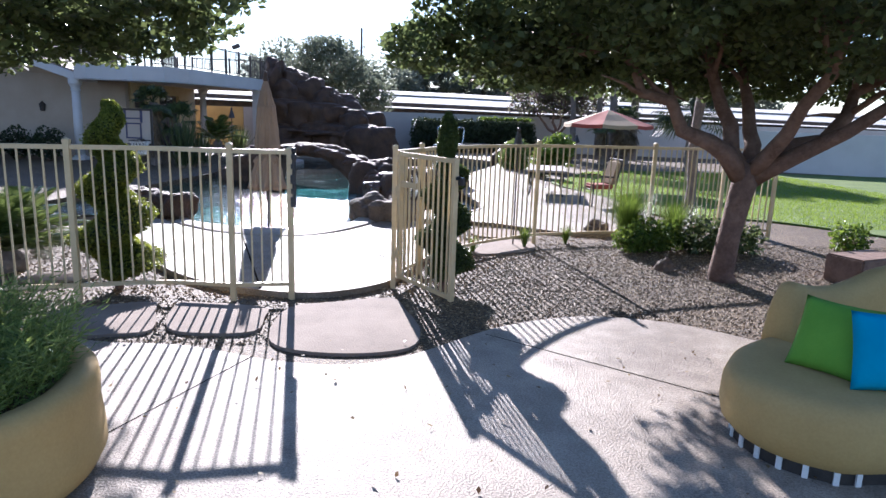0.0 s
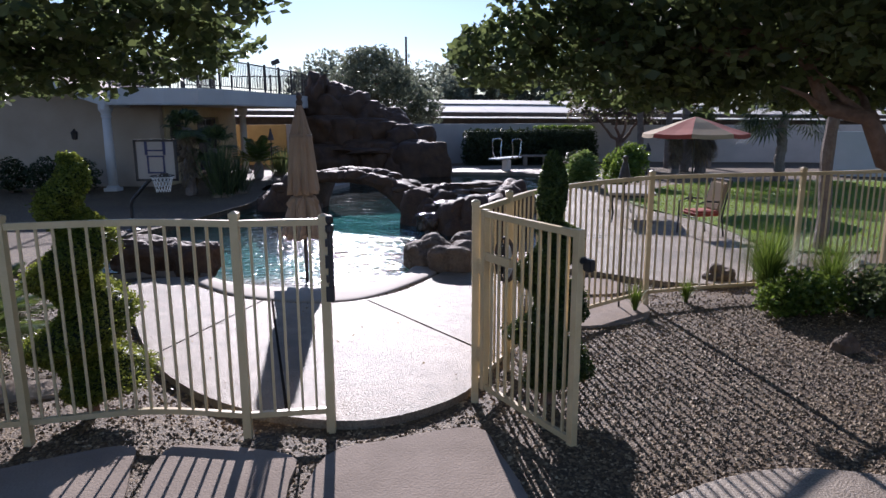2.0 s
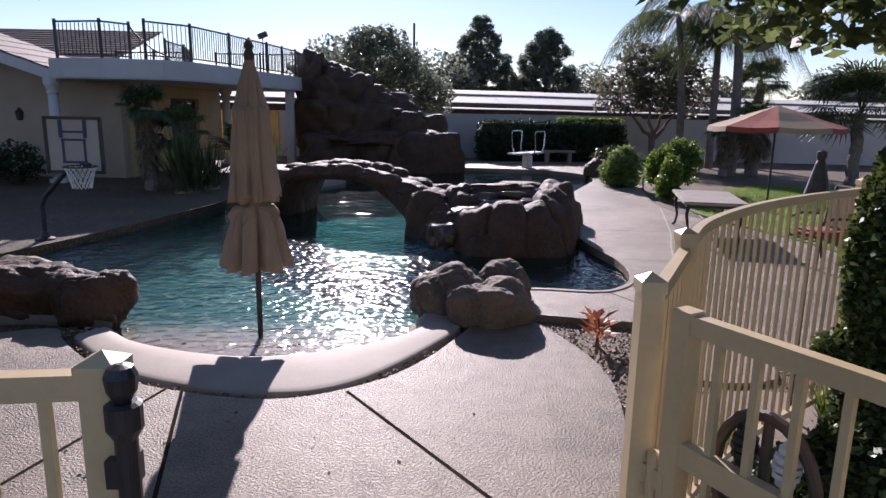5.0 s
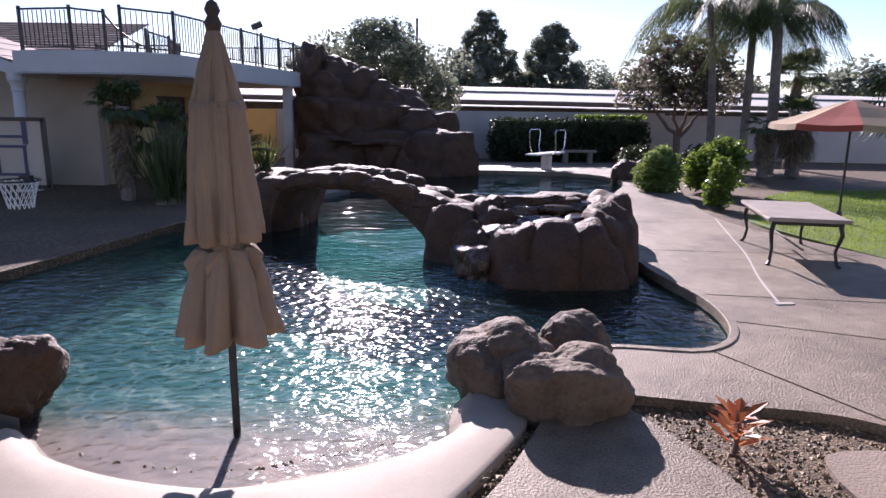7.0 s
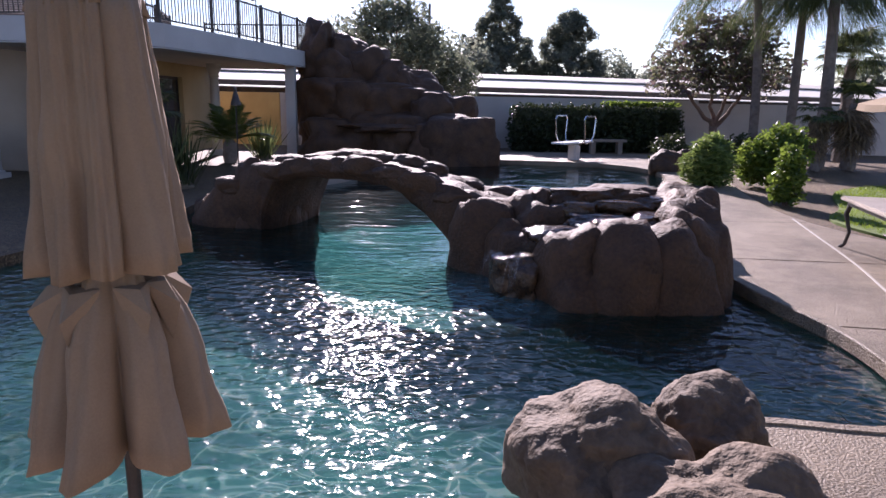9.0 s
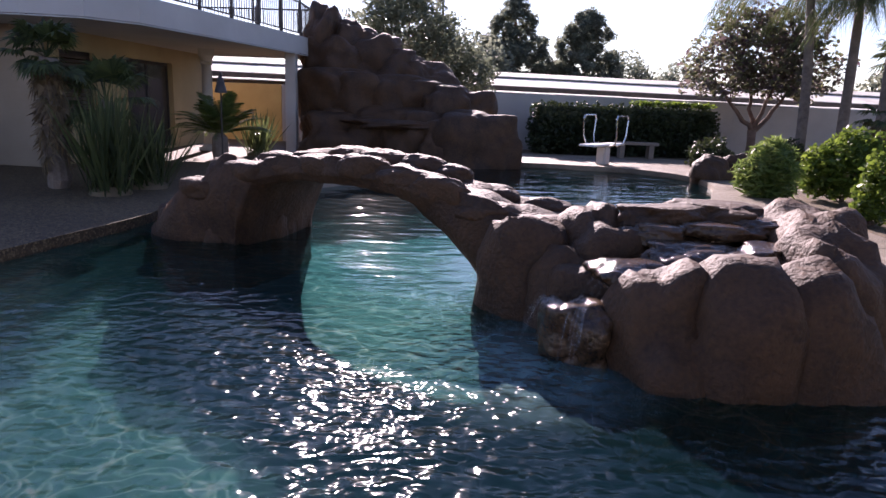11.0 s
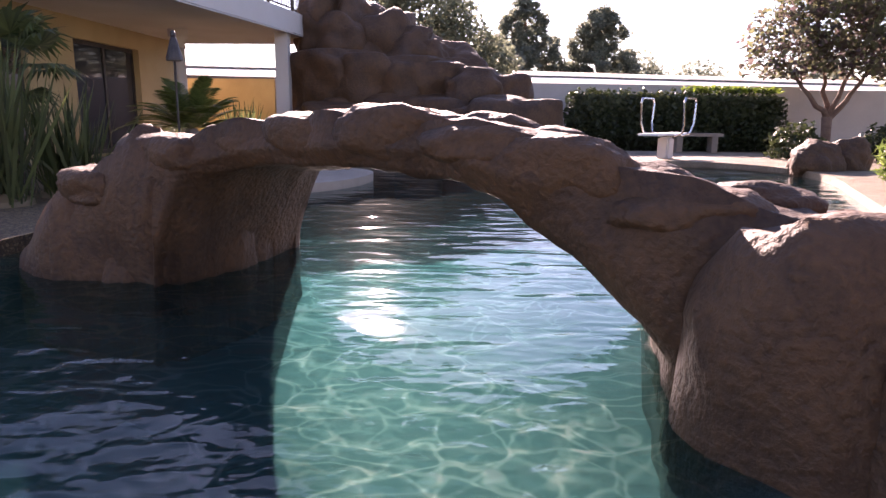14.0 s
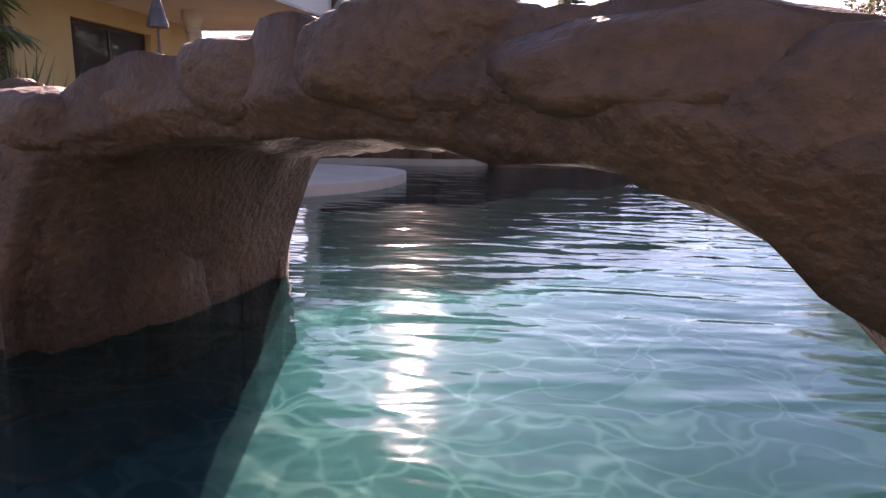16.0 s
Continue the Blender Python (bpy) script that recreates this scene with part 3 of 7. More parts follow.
def pool_depth(x, y):
    """The floor of the pool: a sloping beach at the entry, then a shelf of even depth."""
    near = max(0.0, y - 10.72)
    return -0.13 - min(0.5, 0.075 * min(near, 1.3) + 0.42 * max(0.0, near - 1.3)) - 0.35 * max(0.0, min(1.0, (y - 21) / 4))


vs, fs = [], []
nx, ny = 81, 160
for j in range(ny):
    for i in range(nx):
        x, y = -6.2 + 12.4 * i / (nx - 1), 10.4 + 18.8 * j / (ny - 1)
        vs.append((x, y, pool_depth(x, y) if y > 10.75 else -0.1))
for j in range(ny - 1):
    for i in range(nx - 1):
        a = j * nx + i
        fs.append((a, a + 1, a + nx + 1, a + nx))
floor_deep = structure(raw("pool_floor", vs, fs, PLASTER, smooth=True), "turquoise plaster floor of the swimming pool", "pool floor")
floor_deep.data.materials.append(BEACH)
for p in floor_deep.data.polygons:
    if p.center.y < 12.07 + 0.15 * p.center.x and -3.0 < p.center.x < 1.0:
        p.material_index = 1

bm = bmesh.new()
top = [bm.verts.new((p.x, p.y, -0.003)) for p in grown(POOL, 0.02)]
low = [bm.verts.new((p.x, p.y, -1.8)) for p in grown(POOL, 0.02)]
for i in range(len(top)):
    j = (i + 1) % len(top)
    if not (10.6 < POOL[i].y < 12.1 and -2.4 < POOL[i].x < 0.75):
        bm.faces.new((top[i], top[j], low[j], low[i]))
structure(part("pool_wall", bm, STONE_STEP, smooth=True), "tan plastered pool wall below the coping", "pool wall")

bm = bmesh.new()
es = []
vv = [bm.verts.new((p.x, p.y, -0.12)) for p in grown(POOL, 0.015)]
es = [bm.edges.new((vv[i], vv[(i + 1) % len(vv)])) for i in range(len(vv))]
bmesh.ops.triangle_fill(bm, use_beauty=True, use_dissolve=False, edges=es)
for f in bm.faces:
    f.normal_update()
    if f.normal.z < 0:
        f.normal_flip()
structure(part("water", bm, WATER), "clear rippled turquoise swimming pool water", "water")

# the entry patio, its stepping slabs and the decks
patio = curve([(-6.0, 2.0), (-4.4, 3.9), (-3.2, 5.0), (-1.9, 5.3), (-1.19, 5.18), (-0.55, 5.1), (0.19, 4.78), (0.77, 4.68), (1.3, 4.9), (2.08, 5.56), (2.8, 5.9), (3.35, 5.92), (3.95, 5.7), (4.45, 5.25), (5.2, 4.3), (5.6, 2.0), (5.6, -7), (-6.0, -7)], 5)
structure(slab("patio", [patio], -0.03, 0.1, CONCRETE), "pale exposed aggregate concrete patio with a wavy edge", "patio")
pj = bmesh.new()
for a, b in (((0.03, 4.86), (-1.3, 2.1)), ((1.98, 5.4), (4.6, 3.05)), ((-1.3, 2.1), (-1.9, 0.8)), ((0.2, 0.9), (4.4, 0.7))):
    a, b = Vector(a), Vector(b)
    d = (b - a).normalized()
    s = Vector((-d.y, d.x)) * 0.006
    pj.faces.new([pj.verts.new((q.x, q.y, -0.0275)) for q in (a - s, a + s, b + s, b - s)][::-1])
structure(part("patio_joint", pj, JOINT), "dark control joints cut across the patio", "joint")
SLABS = []
for pts, word in (
    ([(-2.15, 5.55), (-2.2, 5.9), (-1.7, 6.22), (-1.25, 6.38), (-1.12, 6.1), (-0.97, 5.55), (-1.2, 5.42), (-1.65, 5.36)], "reddish concrete stepping slab set in gravel"),
    ([(-0.86, 5.6), (-0.98, 6.3), (-0.7, 6.36), (-0.12, 6.22), (-0.06, 5.9), (-0.08, 5.5), (-0.5, 5.44)], "reddish concrete stepping slab set in gravel"),
    ([(0.06, 5.44), (0.12, 6.2), (0.55, 6.42), (1.14, 6.58), (1.28, 6.2), (1.4, 5.55), (1.27, 5.08), (0.76, 4.95), (0.24, 5.08)], "wide concrete slab in the gate opening"),
    ([(2.3, 8.95), (2.25, 9.7), (2.85, 10.0), (3.35, 9.9), (3.3, 9.25), (2.8, 8.95)], "pinkish concrete stepping slab set in gravel"),
    ([(2.55, 10.35), (2.62, 10.95), (3.3, 10.9), (3.35, 10.3), (2.9, 10.15)], "grey concrete stepping slab set in gravel"),
    ([(-2.9, 7.15), (-2.8, 7.5), (-2.3, 7.55), (-2.25, 7.25)], "small pale stepping stone in gravel"),
):
    SLABS.append(pts)
    structure(slab("stepping_slab", [curve(pts, 4)], -0.04, 0.06, STONE_STEP), word, "stepping slab")

outer = [(0.93, 11.12), (0.62, 10.5), (0.21, 10.0), (-0.47, 9.7), (-1.46, 9.95), (-2.05, 10.4), (-2.45, 10.82)]
near_deck = curve([(-3.2, 10.75), (-2.75, 9.8), (-2.35, 9.0), (-1.9, 8.2), (-1.4, 7.5), (-0.8, 6.97), (-0.2, 6.7), (0.4, 6.64), (0.95, 6.95), (1.25, 7.4), (1.55, 8.2), (1.85, 9.2), (1.98, 10.2), (1.8, 11.0), (1.5, 11.6), (1.15, 11.6)] + outer + [(-2.7, 11.1)], 5)
structure(slab("deck_entry", [near_deck], 0.0, 0.12, DECK), "tan knock-down textured concrete pool deck", "pool deck")
joint_bm = bmesh.new()
for a, b in (((0.06, 9.84), (1.42, 7.9)), ((-1.2, 9.85), (-1.75, 8.05)), ((-1.1, 9.9), (-0.25, 6.75))):
    a, b = Vector(a), Vector(b)
    d = (b - a).normalized()
    s = Vector((-d.y, d.x)) * 0.012
    joint_bm.faces.new([joint_bm.verts.new((q.x, q.y, 0.0025)) for q in (a - s, a + s, b + s, b - s)][::-1])
structure(part("deck_joint", joint_bm, JOINT), "dark control joints cut across the deck", "joint")

right_edge = [p for p in POOL if p.x > 1.15 and 12.3 < p.y < 28.6]
deck_right = [Vector(p) for p in curve([(1.62, 11.68), (2.3, 11.52), (2.96, 11.36), (3.5, 10.95), (4.1, 10.55), (4.8, 10.5), (5.5, 10.95), (6.2, 12.1), (6.5, 13.6), (6.55, 15.2), (6.25, 16.6), (5.75, 17.9), (5.55, 19.0), (5.65, 20.4), (6.2, 22.8), (7.4, 26.6), (8.6, 29.5), (8.8, 31.6), (5.0, 32.0), (1.6, 31.8), (0.9, 30.2)], 5, False)]
structure(slab("deck_side", [deck_right + grown(right_edge, -0.0)[::-1]], 0.0, 0.12, DECK), "tan textured concrete pool deck and winding path", "pool deck")
jb = bmesh.new()
for a, b in (((2.6, 12.5), (3.2, 11.3)), ((3.1, 13.3), (5.2, 12.4)), ((3.2, 14.2), (6.5, 13.7)), ((3.1, 16.5), (6.2, 16.2)), ((3.4, 18.8), (5.5, 18.9)), ((4.2, 21.6), (5.9, 21.5)), ((5.2, 24.3), (6.6, 24.1))):
    a, b = Vector(a), Vector(b)
    d = (b - a).normalized()
    s = Vector((-d.y, d.x)) * 0.008
    jb.faces.new([jb.verts.new((q.x, q.y, 0.0025)) for q in (a - s, a + s, b + s, b - s)][::-1])
structure(part("deck_joint", jb, JOINT), "dark control joints cut across the deck", "joint")
strip = curve([(3.86, 13.9), (4.15, 14.9), (4.6, 16.2), (5.0, 17.6), (5.45, 19.2)], 5, False)
sb = bmesh.new()
for p, q in zip(strip, strip[1:]):
    d = (q - p).normalized()
    s = Vector((-d.y, d.x)) * 0.01
    box(sb, ((p.x + q.x) / 2, (p.y + q.y) / 2, 0.004), ((q - p).length, 0.022, 0.01), math.atan2(d.y, d.x))
box(sb, (3.9, 13.86, 0.005), (0.2, 0.06, 0.012), 0.1)
structure(part("deck_drain", sb, WALLBLOCK), "white plastic drain strip let into the deck", "drain")

left_edge = [p for p in POOL if p.x < -3.6 and 11.3 < p.y < 26.5]
deck_left = [Vector(p) for p in curve([(-4.0, 26.6), (-5.0, 28.6), (-7.0, 31.0), (-14.0, 31.0), (-16.0, 24.0), (-15.0, 17.0), (-9.0, 14.5), (-7.0, 12.6), (-5.9, 11.6)], 5, False)]
structure(slab("deck_house", [sorted(left_edge, key=lambda p: p.y) + deck_left], 0.0, 0.12, GRAVEL), "shaded planting bed of dark stones along the house", "planting bed")

# rounded coping of the beach entry: it rolls down into the water
inner = [(0.62, 12.0), (0.49, 11.76), (0.44, 11.5), (0.4, 11.24), (0.0, 10.98), (-0.7, 10.72), (-1.3, 10.76), (-1.9, 10.98), (-2.2, 11.25)]
outer_c = [(1.15, 12.05), (1.02, 11.76), (0.92, 11.5), (0.84, 11.1), (0.16, 10.07), (-0.47, 9.79), (-1.42, 10.03), (-2.0, 10.47), (-2.4, 10.9)]
ci, cout = curve(inner, 6, False), curve(outer_c, 6, False)
vs, fs = [], []
prof = [(0.0, -0.07), (0.0, -0.012), (0.03, 0.0), (0.1, 0.006), (0.45, 0.008), (0.72, 0.0), (0.86, -0.04), (1.0, -0.12), (1.1, -0.16)]
for a, b in zip(cout, ci):
    for t, z in prof:
        p = a.lerp(b, t)
        vs.append((p.x, p.y, z))
coping_area = cout + ci[::-1]
k = len(prof)
for i in range(len(ci) - 1):
    for j in range(k - 1):
        a = i * k + j
        fs.append((a, a + 1, a + k + 1, a + k))
structure(raw("coping", vs, fs, COPING, smooth=True), "smooth pale rounded concrete coping at the beach entry", "coping")

# coping strip round the spa bay and along the far pool
for stretch, word in (([p for p in POOL if p.x > 1.6 and 12.3 < p.y < 15.6], "thin concrete coping round the spa bay"), ([p for p in POOL if p.y > 26.4 and p.x > 1.2], "red brick coloured coping of the deep end")):
    vs, fs = [], []
    g0, g1 = grown(stretch, -0.02), grown(stretch, 0.2)
    n = len(stretch)
    g0 = [stretch[i] + (stretch[min(i + 1, n - 1)] - stretch[max(i - 1, 0)]).normalized().orthogonal() * 0.02 for i in range(n)]
    g1 = [stretch[i] - (stretch[min(i + 1, n - 1)] - stretch[max(i - 1, 0)]).normalized().orthogonal() * 0.06 for i in range(n)]
    for a, b in zip(g0, g1):
        for t, z in ((0, -0.1), (0, 0.0), (0.1, 0.012), (0.9, 0.012), (1, 0.0)):
            p = a.lerp(b, t)
            vs.append((p.x, p.y, z))
    for i in range(n - 1):
        for j in range(4):
            a = i * 5 + j
            fs.append((a, a + 1, a + 6, a + 5))
    structure(raw("coping", vs, fs, DECK, smooth=False), word, "coping")

# lawn
lawn = [Vector(p) for p in curve([(6.35, 17.0), (6.7, 15.4), (6.65, 13.6), (7.2, 12.6), (9.0, 12.4), (12, 9.5), (20, 8), (30, 12), (30, 22), (20, 24.5), (12, 24.5), (8.6, 23.2), (7.0, 20.6), (6.1, 19.2)], 5)]
structure(slab("lawn", [lawn], -0.03, 0.06, LAWN), "sunlit mown green lawn", "lawn")

# shelf in the pool beyond the bridge
shelf = curve([(-4.3, 22.3), (-3.2, 22.4), (-2.5, 22.9), (-2.0, 23.8), (-1.95, 24.9), (-2.6, 25.5), (-4.3, 25.6)], 5)
structure(slab("pool_shelf", [shelf], 0.0, 0.9, COPING), "pale concrete ledge reaching into the pool", "ledge")


# ---- garden walls, house and barn ----
def wall(name, a, b, height, thick, material, label, base=-0.1):
    bm = bmesh.new()
    a, b = Vector(a), Vector(b)
    d = b - a
    box(bm, ((a.x + b.x) / 2, (a.y + b.y) / 2, (height + base) / 2), (d.length, thick, height - base), math.atan2(d.y, d.x))
    bmesh.ops.bevel(bm, geom=bm.edges[:], offset=0.01, segments=1, affect="EDGES")
    return structure(part(name, bm, material), label, "wall")


wall("wall_rear", (-30.0, 37.0), (-6.0, 34.2), 1.85, 0.2, YELLOW, "sunlit ochre garden wall behind the house")
wall("wall_back", (-6.0, 34.2), (10.0, 35.6), 1.85, 0.2, WALLBLOCK, "pale painted garden wall behind the hedge")
wall("wall_corner", (10.0, 35.6), (40.0, 31.0), 1.75, 0.2, WALLBLOCK, "pale painted garden wall behind the palms")
wall("wall_side", (16.0, 27.0), (40.0, 17.0), 1.6, 0.2, WHITE, "white garden wall beyond the lawn")

# house: a wing beside the pool with a flat patio roof and roof terrace
wall("wall_wing", (-20.0, 24.4), (-7.7, 23.6), 2.75, 0.25, STUCCO, "tan stucco house wall facing the garden", 0.0)
# wall with the glazed doors, cut by its openings
def wall_with_openings(name, a, b, height, thick, openings, material, label):
    """openings: start, end, sill and head along the wall."""
    bm = bmesh.new()
    a, b = Vector(a), Vector(b)
    d = b - a
    L, ang = d.length, math.atan2(d.y, d.x)
    m = Matrix.Translation((a.x, a.y, 0)) @ Matrix.Rotation(ang, 4, "Z")
    x = 0.0
    for s, e, sill, head in openings:
        box(bm, ((x + s) / 2, 0, height / 2), (s - x, thick, height), m=m)
        box(bm, ((s + e) / 2, 0, (head + height) / 2), (e - s, thick, height - head), m=m)
        if sill > 0.02:
            box(bm, ((s + e) / 2, 0, sill / 2), (e - s, thick, sill), m=m)
        x = e
    box(bm, ((x + L) / 2, 0, height / 2), (L - x, thick, height), m=m)
    ob = structure(part(name, bm, material), label, "wall")
    return ob, m


house_wall, hm = wall_with_openings("wall_house", (-7.75, 23.75), (-7.75, 31.5), 2.6, 0.25, [(0.3, 1.55, 0.9, 2.2), (2.9, 5.4, 0.05, 2.2)], HOUSE, "tan stucco house wall with glazed patio doors")
wall("wall_house_end", (-7.75, 31.5), (-20.0, 31.5), 2.6, 0.25, STUCCO, "tan stucco rear wall of the house", 0.0)
wall("wall_house_side", (-20.0, 24.4), (-20.0, 31.5), 2.6, 0.25, STUCCO, "tan stucco side wall of the house", 0.0)
for k, (s, e, head, leaves, word) in enumerate(((0.3, 1.55, 2.2, 1, "dark louvred shutter over a window in the house wall"), (2.9, 5.4, 2.2, 2, "dark sliding glass patio door"))):
    door = structure(thing(f"door_{k + 1}", word, "door"), word, "door")
    for i in range(leaves):
        w = (e - s) / leaves
        fb = bmesh.new()
        x0 = s + i * w
        low = 0.9 if leaves == 1 else 0.05
        mid, tall = (low + head) / 2, head - low
        for cx, cz, sx, sz in ((x0 + 0.03, mid, 0.06, tall), (x0 + w - 0.03, mid, 0.06, tall), (x0 + w / 2, low + 0.04, w - 0.12, 0.08), (x0 + w / 2, head - 0.04, w - 0.12, 0.08)):
            box(fb, (cx, 0.03 * (i % 2), cz), (sx, 0.05, sz), m=hm)
        part("door_frame", fb, IRON, door)
        gb = bmesh.new()
        if leaves == 1:
            for q in range(14):
                box(gb, (x0 + w / 2, -0.03, 1.02 + q * 0.082), (w - 0.12, 0.035, 0.06), m=hm)
            part("louvre_panel", gb, DARKWOOD, door)
        else:
            box(gb, (x0 + w / 2, 0.03 * (i % 2), mid), (w - 0.12, 0.012, tall - 0.16), m=hm)
            part("pane", gb, GLASS, door)

# flat patio roof with its white fascia
roof_edge = [Vector(p) for p in ((-8.72, 24.0), (-8.72, 22.1), (-8.2, 21.75), (-6.8, 21.7), (-5.9, 21.9), (-5.35, 22.6), (-4.95, 24.5), (-4.5, 27.0), (-4.1, 29.4), (-4.1, 31.2), (-7.6, 31.4), (-20.0, 31.4), (-20.0, 25.0), (-11.0, 24.6))]
structure(slab("roof_terrace", [roof_edge], 3.02, 0.44, WHITE), "flat patio roof with a deep white fascia", "roof")
structure(slab("ceiling", [roof_edge], 2.57, 0.02, WHITE), "white soffit under the patio roof", "ceiling")
# tiled main roof behind the terrace
tb = bmesh.new()
for i in range(17):
    y0, z0 = 26.0 + i * 0.3, 2.98 + i * 0.1
    box(tb, (-17.2 + i * 0.09, y0 + 0.17, z0), (15.4 - i * 0.18, 0.36, 0.05), m=Matrix.Translation((0, y0, z0)) @ Matrix.Rotation(radians(10), 4, "X") @ Matrix.Translation((0, -y0, -z0)))
structure(part("roof_main", tb, TILE), "brown tiled pitched roof of the house", "roof")
# gabled wing facing the garden: wall, tiled slopes and rake boards
RIDGE, EAVE, HALF = 5.05, 2.68, 7.0
gw = bmesh.new()
tri = [(-15.55 - HALF, 2.7), (-15.55 + HALF - 0.3, 2.7), (-15.55, RIDGE - 0.14)]
near = [gw.verts.new((x, 23.75, z)) for x, z in tri]
far = [gw.verts.new((x, 24.0, z)) for x, z in tri]
gw.faces.new(near)
gw.faces.new(far[::-1])
for i in range(3):
    j = (i + 1) % 3
    gw.faces.new((near[j], near[i], far[i], far[j]))
structure(part("wall_gable", gw, STUCCO), "tan stucco gable wall above the house wing", "wall")
pitch = math.atan2(RIDGE - EAVE, HALF)
long = math.hypot(RIDGE - EAVE, HALF)
for side in (-1, 1):
    m = Matrix.Translation((-15.55, 0, RIDGE)) @ Matrix.Rotation(side * pitch, 4, "Y")
    tb = bmesh.new()
    for i in range(22):
        box(tb, (side * long * (i + 0.5) / 22, 23.95, 0.04 + 0.012 * (i % 2)), (long / 22 + 0.05, 3.5, 0.05), m=m)
    structure(part("roof_wing", tb, TILE), "brown tiled slope of the gabled house wing", "roof")
    fb = bmesh.new()
    box(fb, (side * long / 2, 22.17, -0.1), (long, 0.05, 0.24), m=m)
    box(fb, (side * (long - 0.03), 23.9, -0.1), (0.05, 3.4, 0.2), m=m)
    structure(part("roof_fascia", fb, WHITE), "white rake board along the gable", "trim")
    fb = bmesh.new()
    box(fb, (side * long / 2, 23.0, -0.12), (long - 0.06, 1.55, 0.03), m=m)
    structure(part("soffit", fb, WHITE), "white soffit under the gable overhang", "trim")
lamp = thing("wall_lamp", "dark metal wall lantern on the stucco house wall", "lamp", (-10.5, 23.63, 1.5))
bm = bmesh.new()
lathe(bm, [(0.05, 0.0), (0.085, 0.03), (0.1, 0.2), (0.12, 0.22), (0.04, 0.3), (0.015, 0.34)], 8)
part("lantern", bm, IRON, lamp)
bm = bmesh.new()
box(bm, (0, 0.1, 0.16), (0.09, 0.03, 0.24))
box(bm, (0, 0.06, 0.26), (0.025, 0.12, 0.025))
part("bracket", bm, IRON, lamp)
flood = thing("floodlight", "small square floodlight on a thin pole at the railing", "lamp", (-4.66, 26.6, 3.02))
bm = bmesh.new()
tube(bm, [(0, 0, 0), (0, 0, 1.05)], 0.014, 6)
flood_pole = part("pole", bm, IRON, flood)
bm = bmesh.new()
box(bm, (0, 0, 0), (0.3, 0.1, 0.16), m=Matrix.Translation((0, 0, 1.1)) @ Matrix.Rotation(radians(-22), 4, "Y"))
bmesh.ops.bevel(bm, geom=bm.edges[:], offset=0.02, segments=1, affect="EDGES")
part("head", bm, IRON, flood_pole)
stair = thing("stair_handrail", "curved dark handrail of the terrace stair", "handrail")
bm = bmesh.new()
tube(bm, [(-6.95, 22.62, 3.9), (-6.98, 22.75, 3.84), (-6.85, 22.95, 3.6), (-6.6, 23.15, 3.35), (-6.3, 23.3, 3.2)], 0.022, 8)
part("rail", bm, IRON, stair)
for p in ((-6.85, 22.95, 3.6), (-6.3, 23.3, 3.2)):
    bm = bmesh.new()
    tube(bm, [(p[0], p[1], 3.0), p], 0.014, 6)
    part("baluster", bm, IRON, stair)


def column(at):
    c = thing("porch_column", "white round porch column with a moulded capital", "column", (at[0], at[1], 0), group="porch columns")
    bm = bmesh.new()
    lathe(bm, [(0.14, 0.14), (0.135, 1.2), (0.12, 2.2)], 20)
    part("shaft", bm, WHITE, c, smooth=True)
    bm = bmesh.new()
    lathe(bm, [(0.14, 2.19), (0.15, 2.23), (0.13, 2.27), (0.16, 2.36), (0.2, 2.42), (0.2, 2.57)], 20)
    part("capital", bm, WHITE, c)
    bm = bmesh.new()
    box(bm, (0, 0, 0.05), (0.4, 0.4, 0.1))
    lathe(bm, [(0.18, 0.1), (0.19, 0.13), (0.15, 0.16)], 20)
    part("base", bm, WHITE, c)


column((-8.8, 22.3))
column((-6.5, 28.6))
bm = bmesh.new()
box(bm, (0, 0, 1.28), (0.28, 0.28, 2.58))
bmesh.ops.bevel(bm, geom=bm.edges[:], offset=0.015, segments=2, affect="EDGES")
pc = part("porch_pier", bm, WHITE)
pc.location = (-4.4, 29.0, 0)
tagged(pc, "square white porch pier beside the rock waterfall", "pier")


def railing(name, pts, z0, height, material, label, gap=0.11, post_every=1.6):
    """A metal railing along a line: rails, posts and balusters."""
    r = thing(name, label, "railing")
    line = [Vector(p) for p in pts]
    for nm, z, w in (("top_rail", z0 + height - 0.02, 0.04), ("bottom_rail", z0 + 0.1, 0.03)):
        bm = bmesh.new()
        bar(bm, line, z, w, w)
        part(nm, bm, material, r)
    bm = bmesh.new()
    box(bm, (0, 0, height / 2 + 0.03), (0.016, 0.016, height - 0.16))
    baluster = bpy.data.meshes.new("baluster")
    bm.to_mesh(baluster)
    bm.free()
    baluster.materials.append(material)
    bm = bmesh.new()
    box(bm, (0, 0, height / 2 + 0.02), (0.055, 0.055, height + 0.05))
    post = bpy.data.meshes.new("post")
    bm.to_mesh(post)
    bm.free()
    post.materials.append(material)
    for a, b in zip(line, line[1:]):
        d = b - a
        n, k = max(2, int(d.length / gap)), max(1, round(d.length / post_every))
        spots = [("baluster", baluster, i / n) for i in range(1, n)] + [("post", post, i / k) for i in range(k)]
        for nm, me, t in spots:
            p = a.lerp(b, t)
            o = new(nm, me)
            o.parent = r
            o.matrix_basis = pose(p.x, p.y, z0, 0, 0, math.degrees(math.atan2(d.y, d.x)))
    o = new("post", post)
    o.parent = r
    o.matrix_basis = pose(line[-1].x, line[-1].y, z0)
    return r


